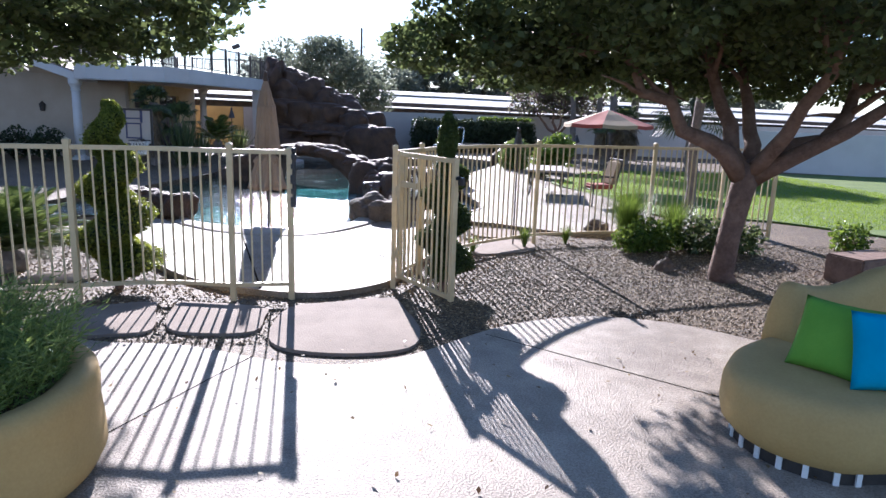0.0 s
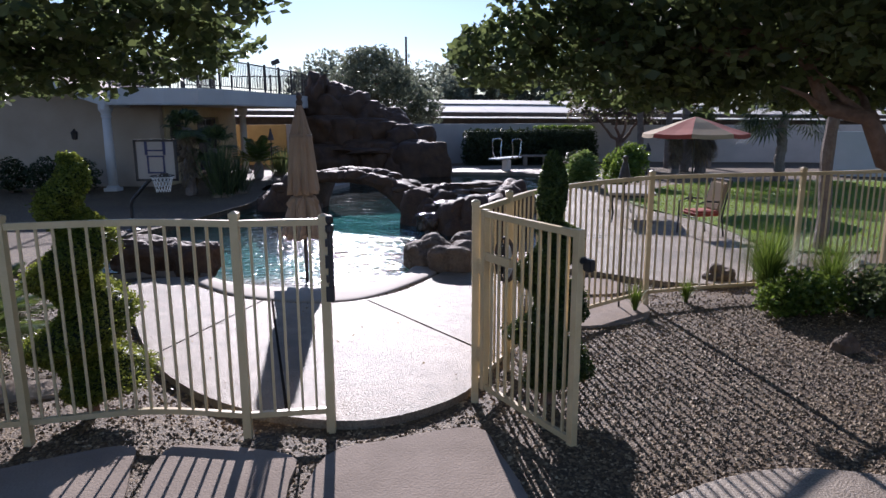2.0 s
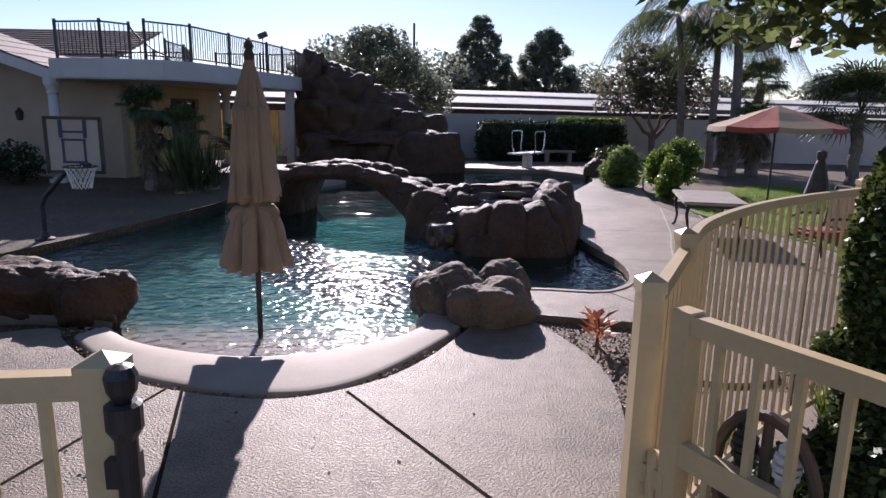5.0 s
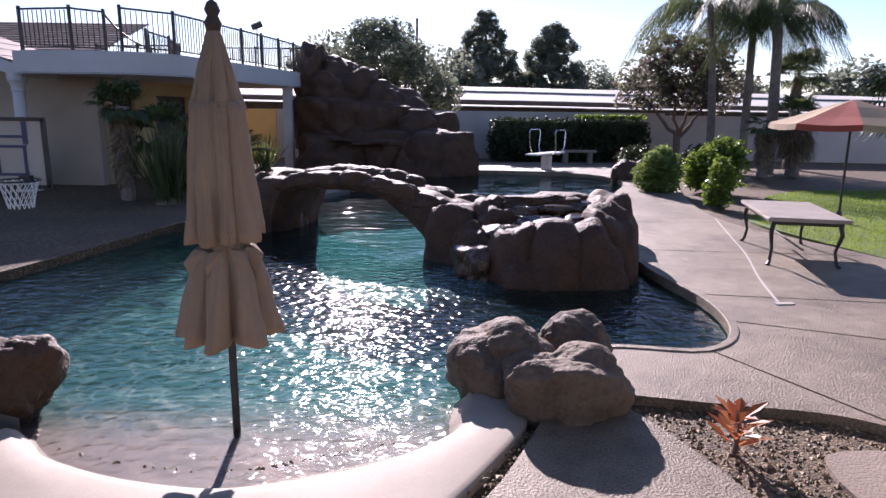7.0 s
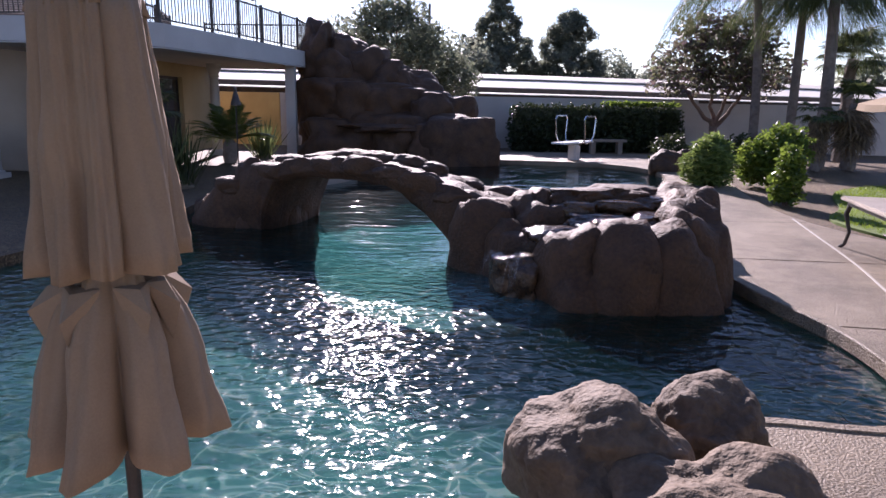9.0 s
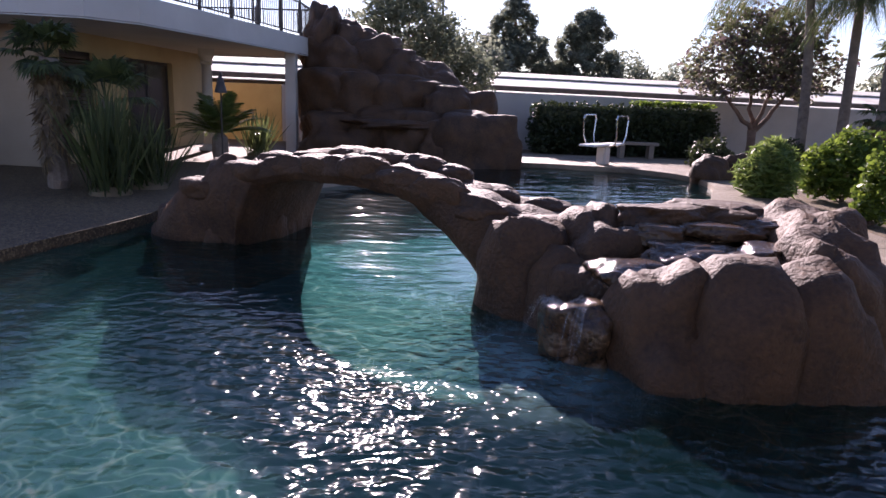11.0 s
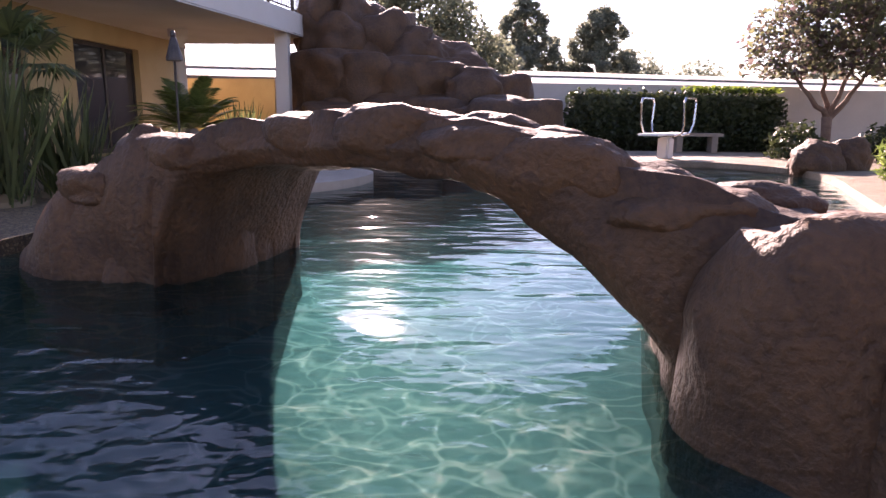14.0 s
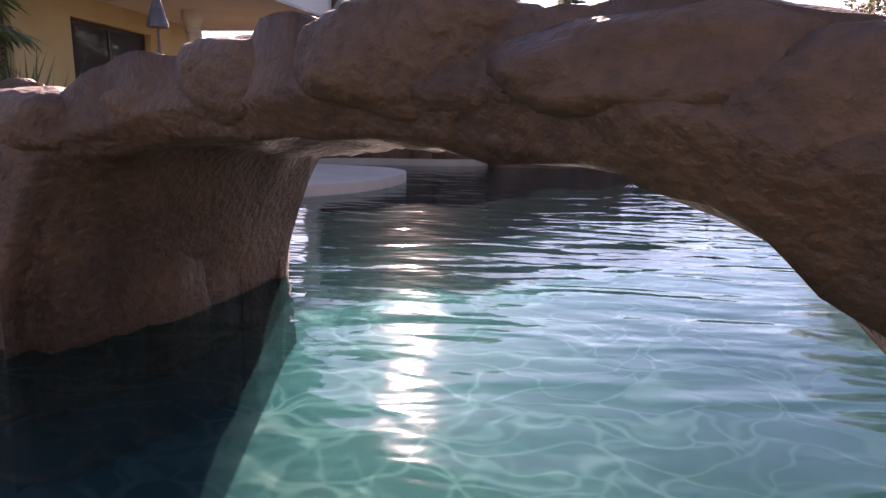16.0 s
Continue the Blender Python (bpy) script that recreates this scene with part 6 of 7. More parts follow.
# ---- topiaries ----
def topiary(at, height, seed, turns, radius, label, capped=False, leaves=None):
    """A clipped cone cut by a spiral groove: many small leaves over a dark inner surface that stands in for shade."""
    t = thing("spiral_topiary", label, "topiary", (at[0], at[1], -0.07), group="topiaries")
    rng = np.random.default_rng(seed)
    bm = bmesh.new()
    tube(bm, [(0, 0, 0), (0.02, 0, height * 0.5), (0, 0, height * 0.95)], [0.05, 0.035, 0.015], 8)
    part("trunk", bm, BARK, t)

    def surface_radius(s, th):
        full = radius * (1 - 0.55 * s) if capped else radius * (1 - s) ** 0.6 + 0.06
        fill = np.minimum(1.0, s * 9)
        c = 0.5 + 0.5 * np.cos(th - s * turns * 2 * np.pi - seed)
        body = full * fill * ((0.36 + 0.7 * c ** 1.3) if capped else (0.38 + 0.7 * c ** 1.1))
        if not capped:
            return body * (1 + 0.05 * np.sin(th * 5 + s * 30))
        u = np.clip((s - 0.73) / 0.27, 0, 1)
        tip = 0.025 + 0.085 * np.sin(np.pi * np.clip(0.14 + 0.86 * u, 0, 1)) ** 0.7 * (0.85 + 0.15 * c)
        k = np.clip((s - 0.69) / 0.05, 0, 1)
        return (body * (1 - k) + tip * k) * (1 + 0.06 * np.sin(th * 5 + s * 30) + 0.04 * np.sin(th * 3 - s * 50))

    # dark inner surface: the shade deep among the leaves, put in as colour
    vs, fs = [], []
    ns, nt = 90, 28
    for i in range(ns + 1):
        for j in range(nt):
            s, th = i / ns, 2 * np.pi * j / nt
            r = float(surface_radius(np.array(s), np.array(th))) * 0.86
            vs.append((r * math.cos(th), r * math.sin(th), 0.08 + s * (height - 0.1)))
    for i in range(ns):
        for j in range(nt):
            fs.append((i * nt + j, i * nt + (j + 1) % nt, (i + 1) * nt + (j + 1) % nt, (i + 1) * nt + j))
    raw("shade_core", vs, fs, LEAF_DARK, t)
    n = 60000
    s = rng.random(n) ** 1.25
    th = rng.uniform(0, 2 * np.pi, n)
    r = surface_radius(s, th) * (0.86 + 0.16 * rng.random(n) + 0.05 * rng.normal(size=n))
    pts = np.stack([r * np.cos(th), r * np.sin(th), 0.08 + s * (height - 0.08) + 0.01 * rng.normal(size=n)], 1)
    v, f = leaf_quads(pts, 0.016, seed, 1.4)
    raw("foliage", v, f, leaves or LEAF_BOX, t)


topiary((-1.78, 6.95), 1.98, 4, 3.6, 0.42, "spiral clipped green topiary inside the fence")
topiary((1.74, 7.05), 1.97, 9, 3.9, 0.36, "spiral clipped topiary behind the open gate, shaded", True, LEAF_BOX_SHADED)


# ---- shrubs ----
def shrub(name, at, blobs, density, leaf, seed, material, label, category="shrub", gaps=0.3, long=1.6, group=""):
    s = thing(name, label, category, at, group=group)
    crown("foliage", blobs, density, leaf, seed, material, s, gaps, 0.55, 6.0, long)
    bm = bmesh.new()
    for k in range(6):
        a = 2 * math.pi * k / 6 + seed
        b = blobs[k % len(blobs)]
        tube(bm, limb_points((0.03 * math.cos(a), 0.03 * math.sin(a), -0.05), (b[0] + 0.3 * b[3] * math.cos(a), b[1] + 0.3 * b[4] * math.sin(a), b[2]), 0.02, 5, k), [0.014, 0.012, 0.01, 0.008, 0.005], 5)
    part("stems", bm, BARK, s)
    return s


shrub("shrub", (5.05, 9.35, -0.07), [(0, 0, 0.24, 0.4, 0.34, 0.27), (0.35, 0.1, 0.22, 0.32, 0.3, 0.24), (-0.25, -0.1, 0.2, 0.28, 0.25, 0.21)], 1200, 0.038, 21, LEAF_BRIGHT, "bright green leafy shrub in gravel by the fence")
shrub("shrub", (6.0, 9.3, -0.07), [(0, 0, 0.24, 0.5, 0.42, 0.3), (0.5, 0.0, 0.22, 0.4, 0.36, 0.26)], 700, 0.05, 22, LEAF_TREE, "low dark green shrub in gravel")
for x, y, s in ((8.6, 9.6, 31), (9.6, 8.8, 32), (10.3, 8.9, 33)):
    shrub("shrub", (x, y, -0.07), [(0, 0, 0.22, 0.34, 0.32, 0.26)], 700, 0.05, s, LEAF_BRIGHT, "small rounded green shrub at the lawn edge")
shrub("shrub", (5.75, 23.4, -0.05), [(0, 0, 0.45, 0.5, 0.5, 0.5), (0.15, 0.2, 0.8, 0.34, 0.34, 0.3)], 900, 0.035, 41, LEAF_GREY, "yellow-green feathery shrub beside the path", long=7.0)
shrub("shrub", (7.3, 23.6, -0.05), [(0, 0, 0.6, 0.65, 0.6, 0.6), (0.2, 0.1, 0.95, 0.5, 0.5, 0.4), (-0.4, 0.2, 0.5, 0.4, 0.4, 0.5)], 500, 0.07, 42, LEAF_BRIGHT, "bright lime green shrub beside the path")
shrub("shrub", (6.25, 21.0, -0.05), [(0, 0, 0.4, 0.32, 0.34, 0.42), (0.05, 0.1, 0.75, 0.24, 0.26, 0.3), (-0.12, 0, 0.25, 0.2, 0.25, 0.2)], 700, 0.055, 43, LEAF_BRIGHT, "bright lime green shrub on the lawn corner")
shrub("shrub", (7.0, 29.5, -0.05), [(0, 0, 0.4, 0.6, 0.5, 0.45)], 400, 0.07, 44, LEAF_DARK, "dark rounded shrub under the trees")
shrub("shrub", (9.4, 30.0, -0.05), [(0, 0, 0.4, 0.6, 0.5, 0.45)], 400, 0.07, 45, LEAF_DARK, "dark rounded shrub under the trees")
for i, x in enumerate((-11.6, -10.5, -9.5)):
    shrub("shrub", (x, 21.9 - 0.1 * i, 0), [(0, 0, 0.5, 0.58, 0.52, 0.5)], 450, 0.06, 50 + i, LEAF_DARK, "dark clipped round shrub against the house", group="clipped shrubs")
hedge = thing("hedge", "tall clipped dark green hedge before the garden wall", "hedge")
crown("foliage", [(2.9 + 0.62 * i, 33.4 + 0.09 * i, 0.85, 0.5, 0.5, 0.85) for i in range(10)] + [(2.9 + 0.62 * i, 33.2 + 0.09 * i, 0.4, 0.5, 0.5, 0.5) for i in range(10)], 420, 0.07, 60, LEAF_DARK, hedge, 0.1, 0.5, 4)
bm = bmesh.new()
box(bm, (5.7, 33.85, 0.75), (6.2, 0.5, 1.5), 0.145)
part("core", bm, LEAF_DARK, hedge)
crown("new_growth", [(6.1 + 0.35 * i, 33.85 + 0.05 * i, 1.68, 0.26, 0.3, 0.1) for i in range(8)], 260, 0.06, 61, LEAF_BRIGHT, hedge, 0.5, 0.9, 4, 2.4)

# grasses
def grass_tuft(at, n, h, spread, seed, material, label):
    rng = np.random.default_rng(seed)
    vs, fs = [], []
    for k in range(n):
        a = rng.uniform(0, 2 * math.pi)
        r = 0.1 * spread * rng.random()
        lean = spread * rng.uniform(0.2, 1.0)
        hh = h * rng.uniform(0.6, 1.1)
        d = np.array([math.cos(a), math.sin(a)])
        w = np.array([-d[1], d[0]]) * 0.006
        prev = None
        for j in range(5):
            t = j / 4
            c = d * (r + lean * t * t)
            z = hh * (t - 0.25 * t * t * lean / max(h, 0.1))
            ww = w * (1 - t * 0.9)
            i0 = len(vs)
            vs += [(c[0] - ww[0], c[1] - ww[1], z), (c[0] + ww[0], c[1] + ww[1], z)]
            if j:
                fs.append((i0 - 2, i0 - 1, i0 + 1, i0))
    ob = raw("ornamental_grass", vs, fs, material)
    ob.location = at
    tagged(ob, label, "grass", "ornamental grasses")


grass_tuft((4.95, 9.85, -0.08), 900, 1.0, 0.6, 1, LEAF_BRIGHT, "tall arching green ornamental grass by the fence")
grass_tuft((5.7, 9.8, -0.08), 600, 0.8, 0.5, 2, LEAF_BRIGHT, "arching green ornamental grass by the fence")
grass_tuft((3.2, 9.45, -0.08), 160, 0.38, 0.2, 3, LEAF_BRIGHT, "small tuft of yellow-green grass in gravel")
grass_tuft((3.95, 9.85, -0.08), 160, 0.32, 0.2, 4, LEAF_BRIGHT, "small tuft of yellow-green grass in gravel")
grass_tuft((2.35, 9.05, -0.08), 120, 0.3, 0.2, 5, LEAF_BRIGHT, "small tuft of yellow-green grass in gravel")

# orange-leaved plant in the gravel bed
fl = thing("croton", "small plant with orange and red leaves in gravel", "plant", (2.1, 11.0, -0.07))
bm = bmesh.new()
for k in range(26):
    a, el = k * 2.4, 0.5 + 0.5 * ((k * 7) % 5) / 5
    L = 0.13 + 0.1 * ((k * 3) % 4) / 4
    b = Vector((0.03 * math.cos(a), 0.03 * math.sin(a), 0.05 + 0.012 * k * 0.7))
    d = Vector((math.cos(a) * math.cos(el), math.sin(a) * math.cos(el), math.sin(el)))
    s = Vector((-math.sin(a), math.cos(a), 0)) * 0.035
    bm.faces.new([bm.verts.new(v) for v in (b, b + d * L * 0.5 + s, b + d * L + Vector((0, 0, -0.03)), b + d * L * 0.5 - s)])
part("leaves", bm, LEAF_ORANGE, fl)
bm = bmesh.new()
tube(bm, [(0, 0, 0), (0.01, 0, 0.16), (0, 0.01, 0.26)], [0.02, 0.014, 0.006], 6)
part("stem", bm, BARK, fl)


# ---- palms and cycads ----
def cycad(at, n, length, seed, trunk, label):
    c = thing("sago_palm", label, "cycad", at, group="sago palms")
    bm = bmesh.new()
    lathe(bm, [(0.16, 0.0), (0.19, trunk * 0.4), (0.17, trunk), (0.08, trunk + 0.1)], 14)
    part("trunk", bm, PALMBARK, c)
    bm = bmesh.new()
    rng = random.Random(seed)
    for k in range(n):
        frond(bm, (0, 0, trunk + 0.05), k * 2.399 + rng.uniform(-0.2, 0.2), rng.uniform(0.35, 1.35), length * rng.uniform(0.8, 1.1), 0.42, 40, 0.17 * length, 0.018, k + seed, 0.1)
    part("fronds", bm, LEAF_CYCAD, c)


cycad((-3.3, 7.75, -0.07), 64, 1.45, 3, 0.14, "sago palm with stiff glossy arching fronds")
cycad((-5.0, 8.1, -0.07), 48, 1.4, 5, 0.14, "sago palm with stiff glossy arching fronds")
cycad((-5.4, 26.3, 0), 46, 1.7, 7, 0.5, "large sago palm beside the porch column")


def feather_palm(at, height, radius, n, length, seed, label, lean=(0, 0)):
    p = thing("queen_palm", label, "palm", at, group="palms")
    bm = bmesh.new()
    pts = [(lean[0] * (i / 10) ** 2, lean[1] * (i / 10) ** 2, height * i / 10) for i in range(11)]
    rad = [radius * (1.25 - 0.35 * i / 10) * (1 + 0.06 * (i % 2)) for i in range(11)]
    tube(bm, pts, rad, 12)
    part("trunk", bm, PALMBARK, p)
    bm = bmesh.new()
    rng = random.Random(seed)
    for k in range(n):
        frond(bm, pts[-1], k * 2.399, rng.uniform(0.15, 1.0), length * rng.uniform(0.8, 1.1), rng.uniform(0.65, 0.95), 60, 0.19 * length, 0.022, k + seed, 1.3)
    part("crown", bm, LEAF_PALM, p)


def fan_palm(at, height, radius, n, leaf, seed, label, skirt=0.0, spread=1.0):
    p = thing("fan_palm", label, "palm", at, group="palms")
    bm = bmesh.new()
    k = 14
    tube(bm, [(0.03 * math.sin(i), 0, height * i / k) for i in range(k + 1)], [radius * (1.15 - 0.2 * i / k) * (1 + 0.14 * (i % 2)) for i in range(k + 1)], 10)
    part("trunk", bm, PALMBARK, p)
    bm = bmesh.new()
    rng = random.Random(seed)
    for i in range(n):
        fan_leaf(bm, (0, 0, height), i * 2.399, rng.uniform(-0.5, 1.2), leaf * rng.uniform(0.7, 1.0), leaf * 0.75, 22, i + seed)
    part("crown", bm, LEAF_PALM, p)
    if skirt:
        bm = bmesh.new()
        for i in range(int(26 * 1.3 * spread)):
            fan_leaf(bm, (0, 0, height - skirt * rng.random()), i * 2.399 + 0.5, rng.uniform(-1.45, -1.0 + 1.4 * (spread - 1)), leaf * 0.5 * spread, leaf * 0.7 * spread, 14, i + seed)
        part("dry_skirt", bm, LEAF_DRY, p)


feather_palm((9.95, 30.5, -0.05), 5.5, 0.115, 15, 3.9, 11, "tall queen palm with long drooping feathery fronds", (-0.45, 0))
feather_palm((11.25, 30.8, -0.05), 5.5, 0.12, 15, 3.2, 12, "tall queen palm with long drooping feathery fronds", (-0.1, 0))
feather_palm((11.4, 29.2, -0.05), 4.9, 0.15, 18, 3.6, 13, "thick queen palm with long drooping feathery fronds", (-0.2, 0))
fan_palm((13.05, 31.0, -0.05), 3.25, 0.17, 40, 0.78, 21, "fan palm with a round crown before the wall")
fan_palm((11.55, 28.0, -0.05), 1.85, 0.17, 12, 0.6, 22, "low palm with a wide shaggy skirt of dry leaves", 0.7, 1.35)
fan_palm((10.4, 27.6, -0.05), 1.6, 0.12, 10, 0.45, 28, "short fan palm with a shaggy skirt of dry leaves", 0.9)
fan_palm((12.9, 24.6, -0.05), 2.15, 0.15, 62, 1.2, 23, "broad dark fan palm by the lawn")
fan_palm((7.4, 12.9, -0.05), 4.6, 0.088, 22, 1.2, 25, "palm with a ringed trunk wrapped in lights")
fan_palm((-6.0, 21.0, 0), 1.9, 0.13, 24, 0.42, 26, "small fan palm with a shaggy trunk by the house", 1.3)
fan_palm((-5.5, 21.6, 0), 1.3, 0.12, 16, 0.55, 27, "small fan palm in the bed by the house")


def reeds(at, n, h, seed, label):
    rng = np.random.default_rng(seed)
    vs, fs = [], []
    for k in range(n):
        a = rng.uniform(0, 6.28)
        r = 0.3 * math.sqrt(rng.random())
        b = np.array([r * math.cos(a), r * math.sin(a), 0])
        tip = b + np.array([rng.normal() * 0.25, rng.normal() * 0.25, h * rng.uniform(0.5, 1.1)])
        w = np.array([math.cos(a + 1.5), math.sin(a + 1.5), 0]) * 0.02
        m = b * 0.4 + tip * 0.6
        i0 = len(vs)
        vs += [tuple(b - w * 0.5), tuple(b + w * 0.5), tuple(m + w), tuple(tip), tuple(m - w)]
        fs.append((i0, i0 + 1, i0 + 2, i0 + 3, i0 + 4))
    ob = thing("strap_leaf_plant", label, "plant", at, group="strap leaf plants")
    raw("leaves", vs, fs, LEAF_PALM, ob)
    bm = bmesh.new()
    lathe(bm, [(0.3, -0.02), (0.28, 0.05), (0.16, 0.12), (0.04, 0.14)], 12)
    part("crown_base", bm, LEAF_DRY, ob)


reeds((-5.0, 20.6, 0), 160, 1.5, 1, "upright dark strap-leaved plant by the house")
reeds((-4.8, 21.4, 0), 120, 1.2, 2, "upright dark strap-leaved plant by the house")
reeds((-4.9, 27.6, 0), 120, 1.1, 3, "upright dark strap-leaved plant by the rocks")


# ---- trees ----
def tree(name, at, trunk_pts, trunk_rad, limbs, blobs, density, leaf, seed, material, label, gaps=0.6, bark=None, freq=1.2, long=1.6):
    t = thing(name, label, "tree", at)
    bm = bmesh.new()
    tube(bm, trunk_pts, trunk_rad, 16)
    part("trunk", bm, bark or BARK, t, smooth=True)
    for i, (a, b, r, sag) in enumerate(limbs):
        bm = bmesh.new()
        pts = limb_points(a, b, sag, 8, seed + i)
        tube(bm, pts, [r * (1 - 0.75 * k / 7) for k in range(8)], 10)
        rng = random.Random(seed * 31 + i)
        for k in range(4, 8):
            for q in range(2):
                e = pts[k] + Vector((rng.uniform(-1, 1), rng.uniform(-1, 1), rng.uniform(-0.1, 1))) * (b[2] - a[2] + 0.8) * 0.4
                tube(bm, limb_points(pts[k], e, 0.05, 5, seed + k + q), [r * 0.3, r * 0.24, r * 0.16, r * 0.1, r * 0.05], 6)
        part("limb", bm, bark or BARK, t, smooth=True)
    crown("crown", blobs, density, leaf, seed, material, t, gaps, 0.5, freq, long)
    return t


tree("shade_tree", (5.35, 7.6, -0.08), [(0.05, 0, -0.05), (0, 0, 0.1), (0.05, 0, 0.6), (0.13, 0, 1.1), (0.2, 0, 1.5)], [0.185, 0.155, 0.135, 0.145, 0.165],
     [((0.1, 0, 1.35), (-1.6, 0.3, 2.9), 0.13, -0.1), ((0.15, 0, 1.4), (-0.5, 0.6, 3.4), 0.12, 0), ((0.2, 0.05, 1.4), (0.5, 1.2, 3.4), 0.11, 0), ((0.25, 0, 1.35), (2.2, 0.3, 2.9), 0.15, -0.15), ((0.25, -0.05, 1.35), (1.9, -1.3, 3.0), 0.12, -0.1), ((0.2, -0.05, 1.4), (0.3, -1.8, 3.4), 0.11, 0), ((-1.2, 0.3, 2.75), (-3.6, 0.5, 2.9), 0.05, 0.0)],
     [(-3.85, 0.45, 2.75, 0.5, 0.55, 0.33), (-3.1, 0.6, 2.85, 0.75, 0.75, 0.38), (-2.2, 0.8, 2.8, 0.8, 0.8, 0.4), (-1.8, 0.6, 3.1, 1.5, 1.5, 0.75), (-2.9, 0.5, 3.5, 1.2, 0.9, 0.55), (-4.0, 0.2, 3.75, 0.9, 0.8, 0.45), (0.0, 0.8, 3.6, 1.8, 1.8, 1.1), (2.0, 0.4, 3.3, 1.7, 1.8, 0.95), (3.6, 0.0, 3.3, 1.4, 1.6, 0.9), (0.2, -1.6, 3.6, 1.9, 1.5, 1.0), (2.0, -2.0, 3.5, 1.6, 1.5, 1.0), (-1.6, -1.2, 3.5, 1.4, 1.4, 0.8), (-2.4, 1.1, 2.66, 1.0, 0.8, 0.38), (-0.6, 1.3, 2.64, 1.3, 0.8, 0.4), (1.4, 1.3, 2.68, 1.4, 0.8, 0.42), (0.4, 1.7, 3.3, 1.6, 1.2, 0.85), (-1.2, 1.6, 3.3, 1.2, 1.1, 0.6), (0.3, 0, 4.4, 2.4, 2.4, 1.0)],
     430, 0.062, 101, LEAF_TREE, "broad dark-leaved shade tree with a forked trunk in gravel", 0.45, freq=2.0)
tree("shade_tree", (-6.4, 7.6, -0.08), [(0, 0, -0.05), (0, 0, 0.6), (0.05, 0, 1.4), (0.1, 0, 2.0)], [0.25, 0.2, 0.18, 0.19],
     [((0.1, 0, 1.9), (4.4, 1.2, 3.2), 0.11, 0.2), ((0.1, 0, 1.9), (1.6, 2.4, 3.2), 0.12, 0), ((0.1, 0, 1.9), (-1.2, 0.8, 3.4), 0.1, 0), ((0.1, 0, 1.9), (0.6, -1.6, 3.4), 0.1, 0)],
     [(1.4, 0.8, 3.1, 1.5, 1.4, 0.7), (2.9, 1.4, 2.9, 1.3, 1.2, 0.5), (1.6, 1.6, 2.75, 1.2, 1.0, 0.5), (4.2, 1.6, 3.0, 1.2, 1.1, 0.42), (5.0, 0.6, 3.4, 1.0, 1.0, 0.4), (1.0, 2.6, 3.1, 1.5, 1.2, 0.7), (3.2, 0.2, 3.4, 1.4, 1.2, 0.6), (-0.6, 1.6, 3.4, 1.3, 1.3, 0.8), (0.2, 0.2, 3.9, 1.6, 1.6, 0.8), (-1.4, 0.4, 3.5, 1.3, 1.3, 0.8)],
     330, 0.075, 102, LEAF_TREE, "broad dark-leaved shade tree overhanging the patio", 0.5, freq=2.0)
tree("plum_tree", (9.9, 33.6, -0.05), [(0, 0, -0.05), (0.02, 0, 0.5), (0, 0.02, 1.0)], [0.16, 0.13, 0.14],
     [((0, 0, 0.9), (-1.5, 0, 2.8), 0.09, -0.1), ((0, 0, 0.95), (-0.4, 0.5, 3.4), 0.08, 0), ((0, 0, 0.9), (1.4, 0.2, 2.9), 0.09, -0.1), ((0, 0, 1), (0.4, -0.6, 3.3), 0.08, 0)],
     [(-1.4, 0, 2.9, 1.2, 1.2, 1.0), (0, 0, 3.6, 1.5, 1.5, 1.2), (1.4, 0, 3.0, 1.3, 1.2, 1.1), (-0.6, 0.2, 4.3, 1.1, 1.1, 0.7), (0.8, 0, 4.2, 1.1, 1.1, 0.7), (0, -0.6, 2.7, 1.3, 1.0, 0.7)],
     150, 0.1, 103, LEAF_PURPLE, "purple-leaved plum tree before the garden wall", 0.7, freq=3.0)
tree("garden_tree", (-2.0, 38.5, -0.05), [(0, 0, -0.05), (0, 0, 1.0), (0.05, 0, 2.0)], [0.2, 0.16, 0.15],
     [((0, 0, 1.6), (-1.5, 0, 3.6), 0.1, 0), ((0, 0, 1.6), (1.4, 0, 3.6), 0.1, 0), ((0, 0, 1.8), (0, 0.3, 4.6), 0.1, 0)],
     [(-1.4, 0, 3.2, 1.6, 1.5, 1.4), (1.3, 0, 3.2, 1.6, 1.5, 1.4), (0, 0, 4.3, 2.0, 1.8, 1.5), (2.4, 0, 2.6, 1.2, 1.2, 0.9), (-0.4, 0, 5.2, 1.3, 1.2, 0.7)],
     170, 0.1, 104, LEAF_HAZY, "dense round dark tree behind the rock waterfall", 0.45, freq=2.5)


def pine(at, height, width, seed, label):
    t = thing("pine_tree", label, "tree", at, group="far pines")
    bm = bmesh.new()
    tube(bm, [(0, 0, -0.2), (0.1, 0, height * 0.5), (0, 0, height * 0.95)], [0.45, 0.3, 0.06], 8)
    part("trunk", bm, BARK, t)
    rng = random.Random(seed)
    blobs = []
    for k in range(260):
        u = rng.random()
        z = height * (0.22 + 0.74 * u)
        r = width * (0.16 + 0.84 * min(1.0, (1 - u) / 0.6) ** 0.8) * min(1.0, 0.6 + u * 2) * 0.86 * rng.random() ** 0.5
        a = rng.uniform(0, 6.28)
        s = width * (0.18 - 0.07 * u) * rng.uniform(0.45, 1.2)
        blobs.append((r * math.cos(a), r * math.sin(a), z, s, s, s * 0.8))
    crown("crown", blobs, 46, 0.12, seed, LEAF_PINE_HAZE, t, 0.3, 0.9, 1.6, 4.0)


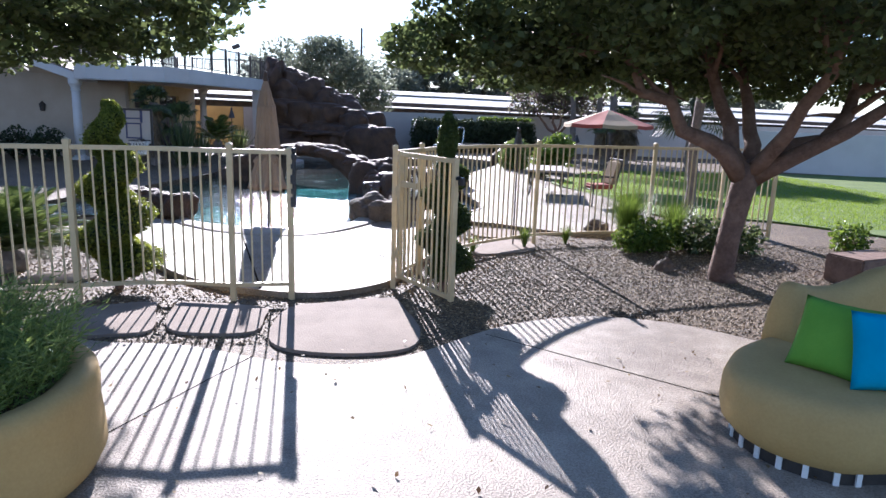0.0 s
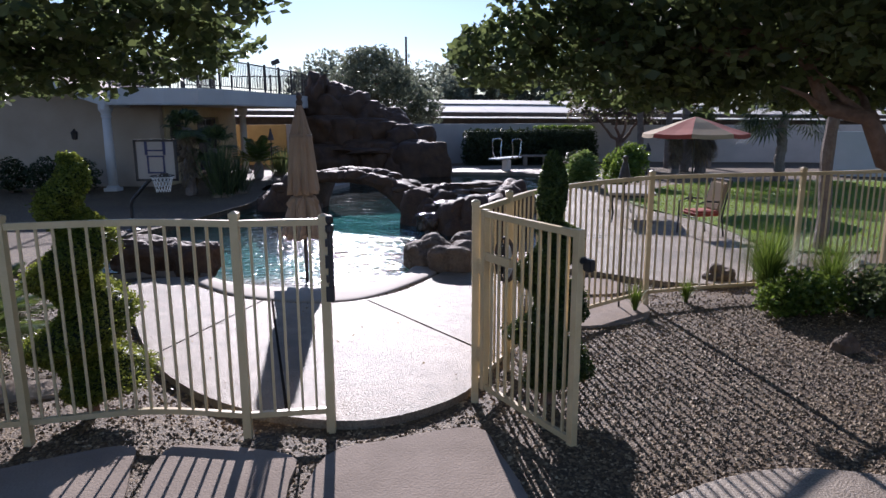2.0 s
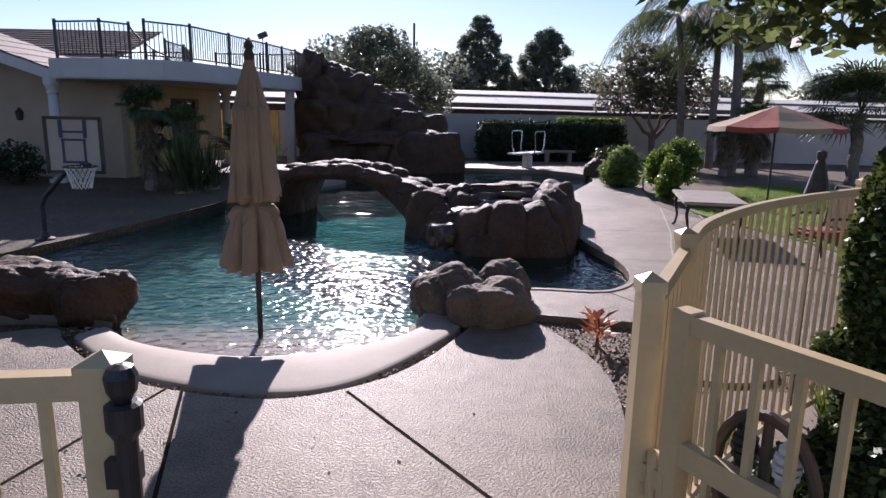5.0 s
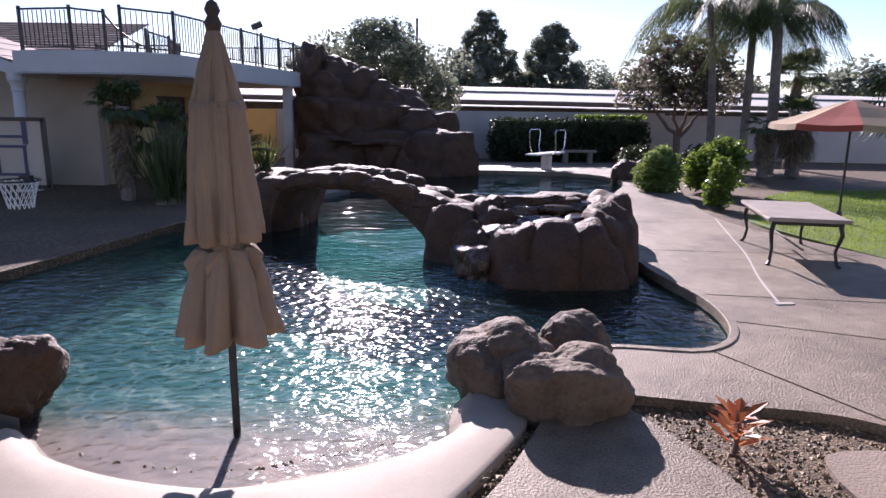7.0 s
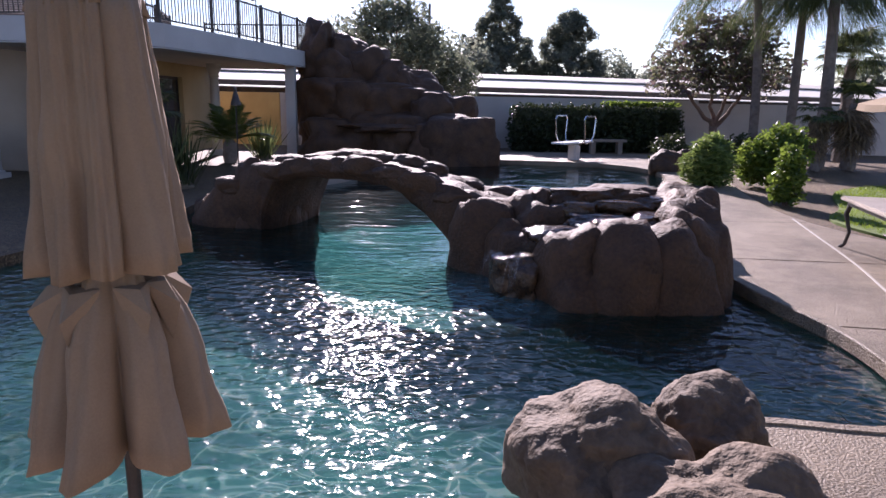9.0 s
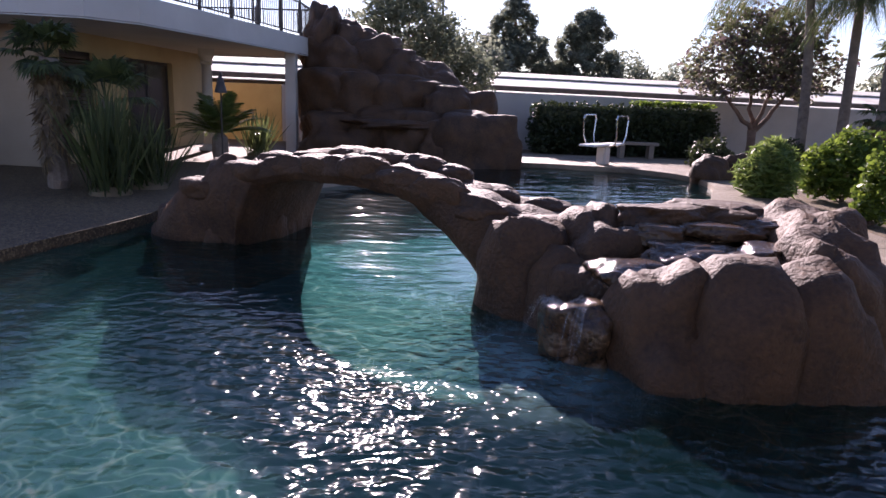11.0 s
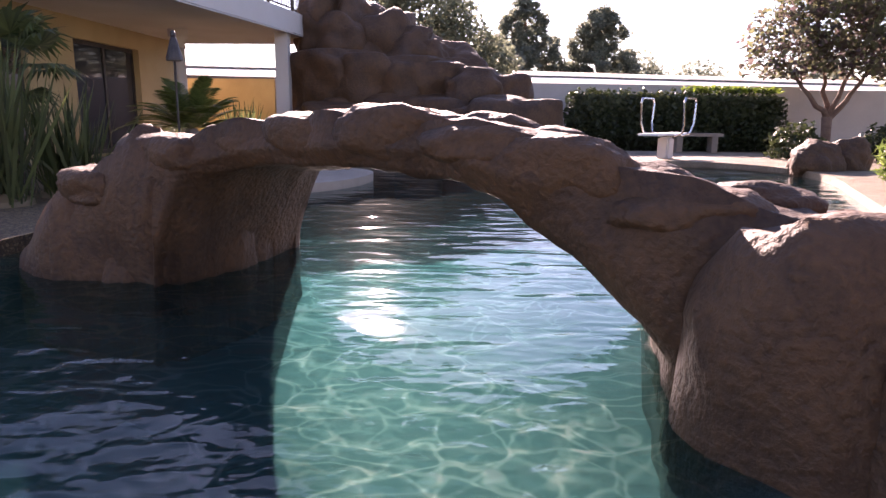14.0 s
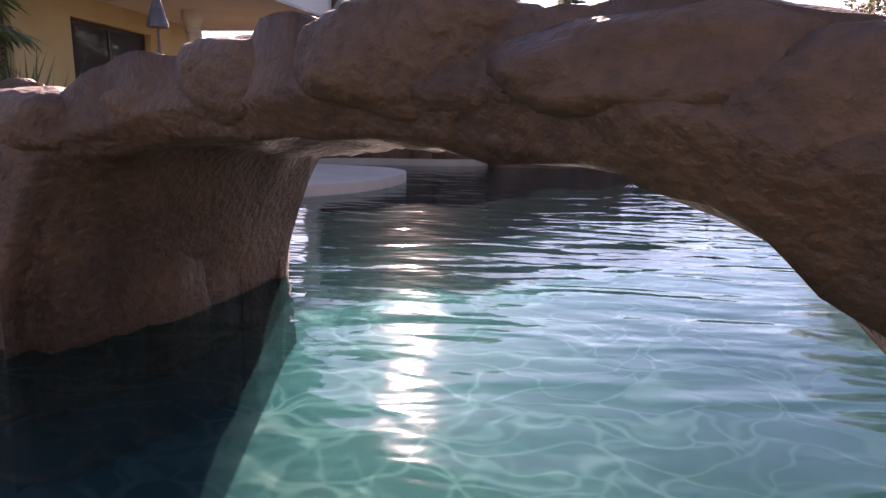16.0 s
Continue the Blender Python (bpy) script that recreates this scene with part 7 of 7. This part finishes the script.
pine((5.6, 80, -0.1), 12.4, 4.5, 201, "tall dark pine far behind the barn")
pine((12.9, 80, -0.1), 11.2, 4.5, 202, "tall dark pine far behind the barn")
for i, (x, y, h, w) in enumerate(((22, 100, 9, 4.5), (-3, 75, 9, 4.5), (1.5, 72, 8, 4.0), (33, 110, 9, 5), (-9, 70, 9, 5), (28, 70, 6, 4), (46, 80, 8, 5))):
    t = thing("far_tree", "dark rounded tree on the horizon", "tree", (x, y, -0.1), group="far trees")
    bm = bmesh.new()
    tube(bm, [(0, 0, -0.2), (0, 0, h * 0.5)], [0.3, 0.2], 8)
    part("trunk", bm, BARK, t)
    crown("crown", [(0, 0, h * 0.62, w * 0.7, w * 0.7, h * 0.34), (w * 0.5, 0, h * 0.5, w * 0.5, w * 0.5, h * 0.28), (-w * 0.5, 0, h * 0.5, w * 0.5, w * 0.5, h * 0.28)], 14, 0.3, 300 + i, LEAF_PINE_HAZE, t, 0.3, 0.6, 0.8)
pole = thing("utility_pole", "bare wooden utility pole far off", "pole", (-1.5, 74, 0))
bm = bmesh.new()
tube(bm, [(0, 0, 0), (0, 0, 10.5)], [0.16, 0.11], 8)
part("shaft", bm, DARKWOOD, pole)


# ---- loose stones, leaves and other litter ----
def inside(p, loop):
    hit = False
    for i in range(len(loop)):
        a, b = loop[i], loop[i - 1]
        if (a.y > p[1]) != (b.y > p[1]) and p[0] < (b.x - a.x) * (p[1] - a.y) / (b.y - a.y) + a.x:
            hit = not hit
    return hit


def scatter(name, boxes, count, avoid, size, seed, material, label, z=-0.07):
    """Small angular stones lying on the gravel, thickest in the beds."""
    rng = np.random.default_rng(seed)
    base = np.array([(1, 0, 0), (-1, 0, 0), (0, 1, 0), (0, -1, 0), (0, 0, 1), (0, 0, -0.4)], float)
    tri = np.array([(0, 2, 4), (2, 1, 4), (1, 3, 4), (3, 0, 4)])
    vs, fs = [], []
    areas = [(x1 - x0) * (y1 - y0) for x0, y0, x1, y1 in boxes]
    for (x0, y0, x1, y1), ar in zip(boxes, areas):
        for k in range(int(count * ar / sum(areas))):
            p = (rng.uniform(x0, x1), rng.uniform(y0, y1))
            if any(inside(p, a) for a in avoid):
                continue
            s = size * rng.uniform(0.5, 1.5) * np.array([rng.uniform(0.7, 1.4), rng.uniform(0.6, 1.1), rng.uniform(0.4, 0.8)])
            q = base * s * (1 + 0.25 * rng.normal(size=(6, 1)))
            c, sn = math.cos(rng.uniform(0, 6.3)), math.sin(rng.uniform(0, 6.3))
            q = np.stack([q[:, 0] * c - q[:, 1] * sn, q[:, 0] * sn + q[:, 1] * c, q[:, 2]], 1) + np.array([p[0], p[1], z + 0.3 * s[2]])
            i0 = len(vs)
            vs += q.tolist()
            fs += (tri + i0).tolist()
    ob = raw(name, vs, fs, material)
    return tagged(ob, label, "gravel", kind="stuff")


def stones_material():
    m, n, l = nodes_of("gravel_stones")
    b = n["Principled BSDF"]
    g = n.new("ShaderNodeNewGeometry")
    r = ramp(n, [(0.0, (0.07, 0.043, 0.018)), (0.35, (0.145, 0.093, 0.042)), (0.7, (0.235, 0.158, 0.076)), (1.0, (0.42, 0.32, 0.18))])
    l.new(g.outputs["Random Per Island"], r.inputs["Fac"])
    l.new(r.outputs["Color"], b.inputs["Base Color"])
    b.inputs["Roughness"].default_value = 0.7
    return m


STONES = stones_material()
LITTER = leafy("dry_leaf_litter", (0.1, 0.06, 0.03), (0.28, 0.2, 0.08), 0.3)
avoid = [near_deck, patio, deck_right + right_edge[::-1], POOL]
scatter("gravel_stones", [(1.3, 5.0, 6.5, 9.8)], 44000, avoid, 0.0115, 1, STONES, "loose brown and tan angular gravel stones in the bed")
scatter("gravel_stones", [(-4.4, 5.2, 1.4, 7.8), (-5.5, 7.8, -1.8, 10.0), (1.4, 9.6, 4.0, 11.7)], 26000, avoid + [curve(p, 4) for p in SLABS], 0.013, 2, STONES, "loose brown and tan angular gravel stones between slabs")
scatter("gravel_stones", [(6.5, 5.2, 9.6, 10.0), (4.0, 9.8, 7.4, 11.6)], 16000, avoid, 0.0125, 4, STONES, "loose brown and tan angular gravel stones beyond the tree")
scatter("gravel_stones", [(-2.6, 9.5, 1.0, 11.2)], 6000, [near_deck, POOL, coping_area], 0.013, 3, STONES, "loose gravel filling the joint along the coping", -0.025)
rng = np.random.default_rng(77)
pts = [(rng.uniform(-1.6, 4.6), rng.uniform(0.5, 5.2), -0.018 + 0.012 * rng.random()) for _ in range(240)]
v, f = leaf_quads(pts, 0.022, 5, 1.5, 4.0)
tagged(raw("leaf_litter", v, f, LITTER), "scattered dry fallen leaves on the patio", "leaves", kind="stuff")
pts = [(rng.uniform(-1.6, 1.6), rng.uniform(7.2, 9.6), 0.012 + 0.012 * rng.random()) for _ in range(60)]
v, f = leaf_quads(pts, 0.02, 6, 1.5, 4.0)
tagged(raw("leaf_litter", v, f, LITTER), "scattered dry fallen leaves on the pool deck", "leaves", kind="stuff")


# grass blades on the lawn
rng = np.random.default_rng(12)
n = 70000
g = np.stack([rng.uniform(6.2, 16.0, n), rng.uniform(11.5, 24.0, n)], 1)
keep = np.zeros(n, bool)
for i in range(len(lawn)):
    p, q = lawn[i], lawn[i - 1]
    if p.y != q.y:
        keep ^= ((p.y > g[:, 1]) != (q.y > g[:, 1])) & (g[:, 0] < (q.x - p.x) * (g[:, 1] - p.y) / (q.y - p.y) + p.x)
g = g[keep]
n = len(g)
a = rng.uniform(0, 2 * math.pi, n)
h = rng.uniform(0.025, 0.06, n)
w = np.stack([np.cos(a), np.sin(a)], 1) * 0.006
tip = g + rng.normal(size=(n, 2)) * 0.015
v = np.stack([np.column_stack([g - w, np.full(n, -0.032)]), np.column_stack([g + w, np.full(n, -0.032)]), np.column_stack([tip, -0.03 + h])], 1).reshape(-1, 3)
tagged(raw("grass", v.tolist(), np.arange(3 * n).reshape(-1, 3).tolist(), GRASS), "short green mown grass blades on the lawn", "grass", kind="stuff")
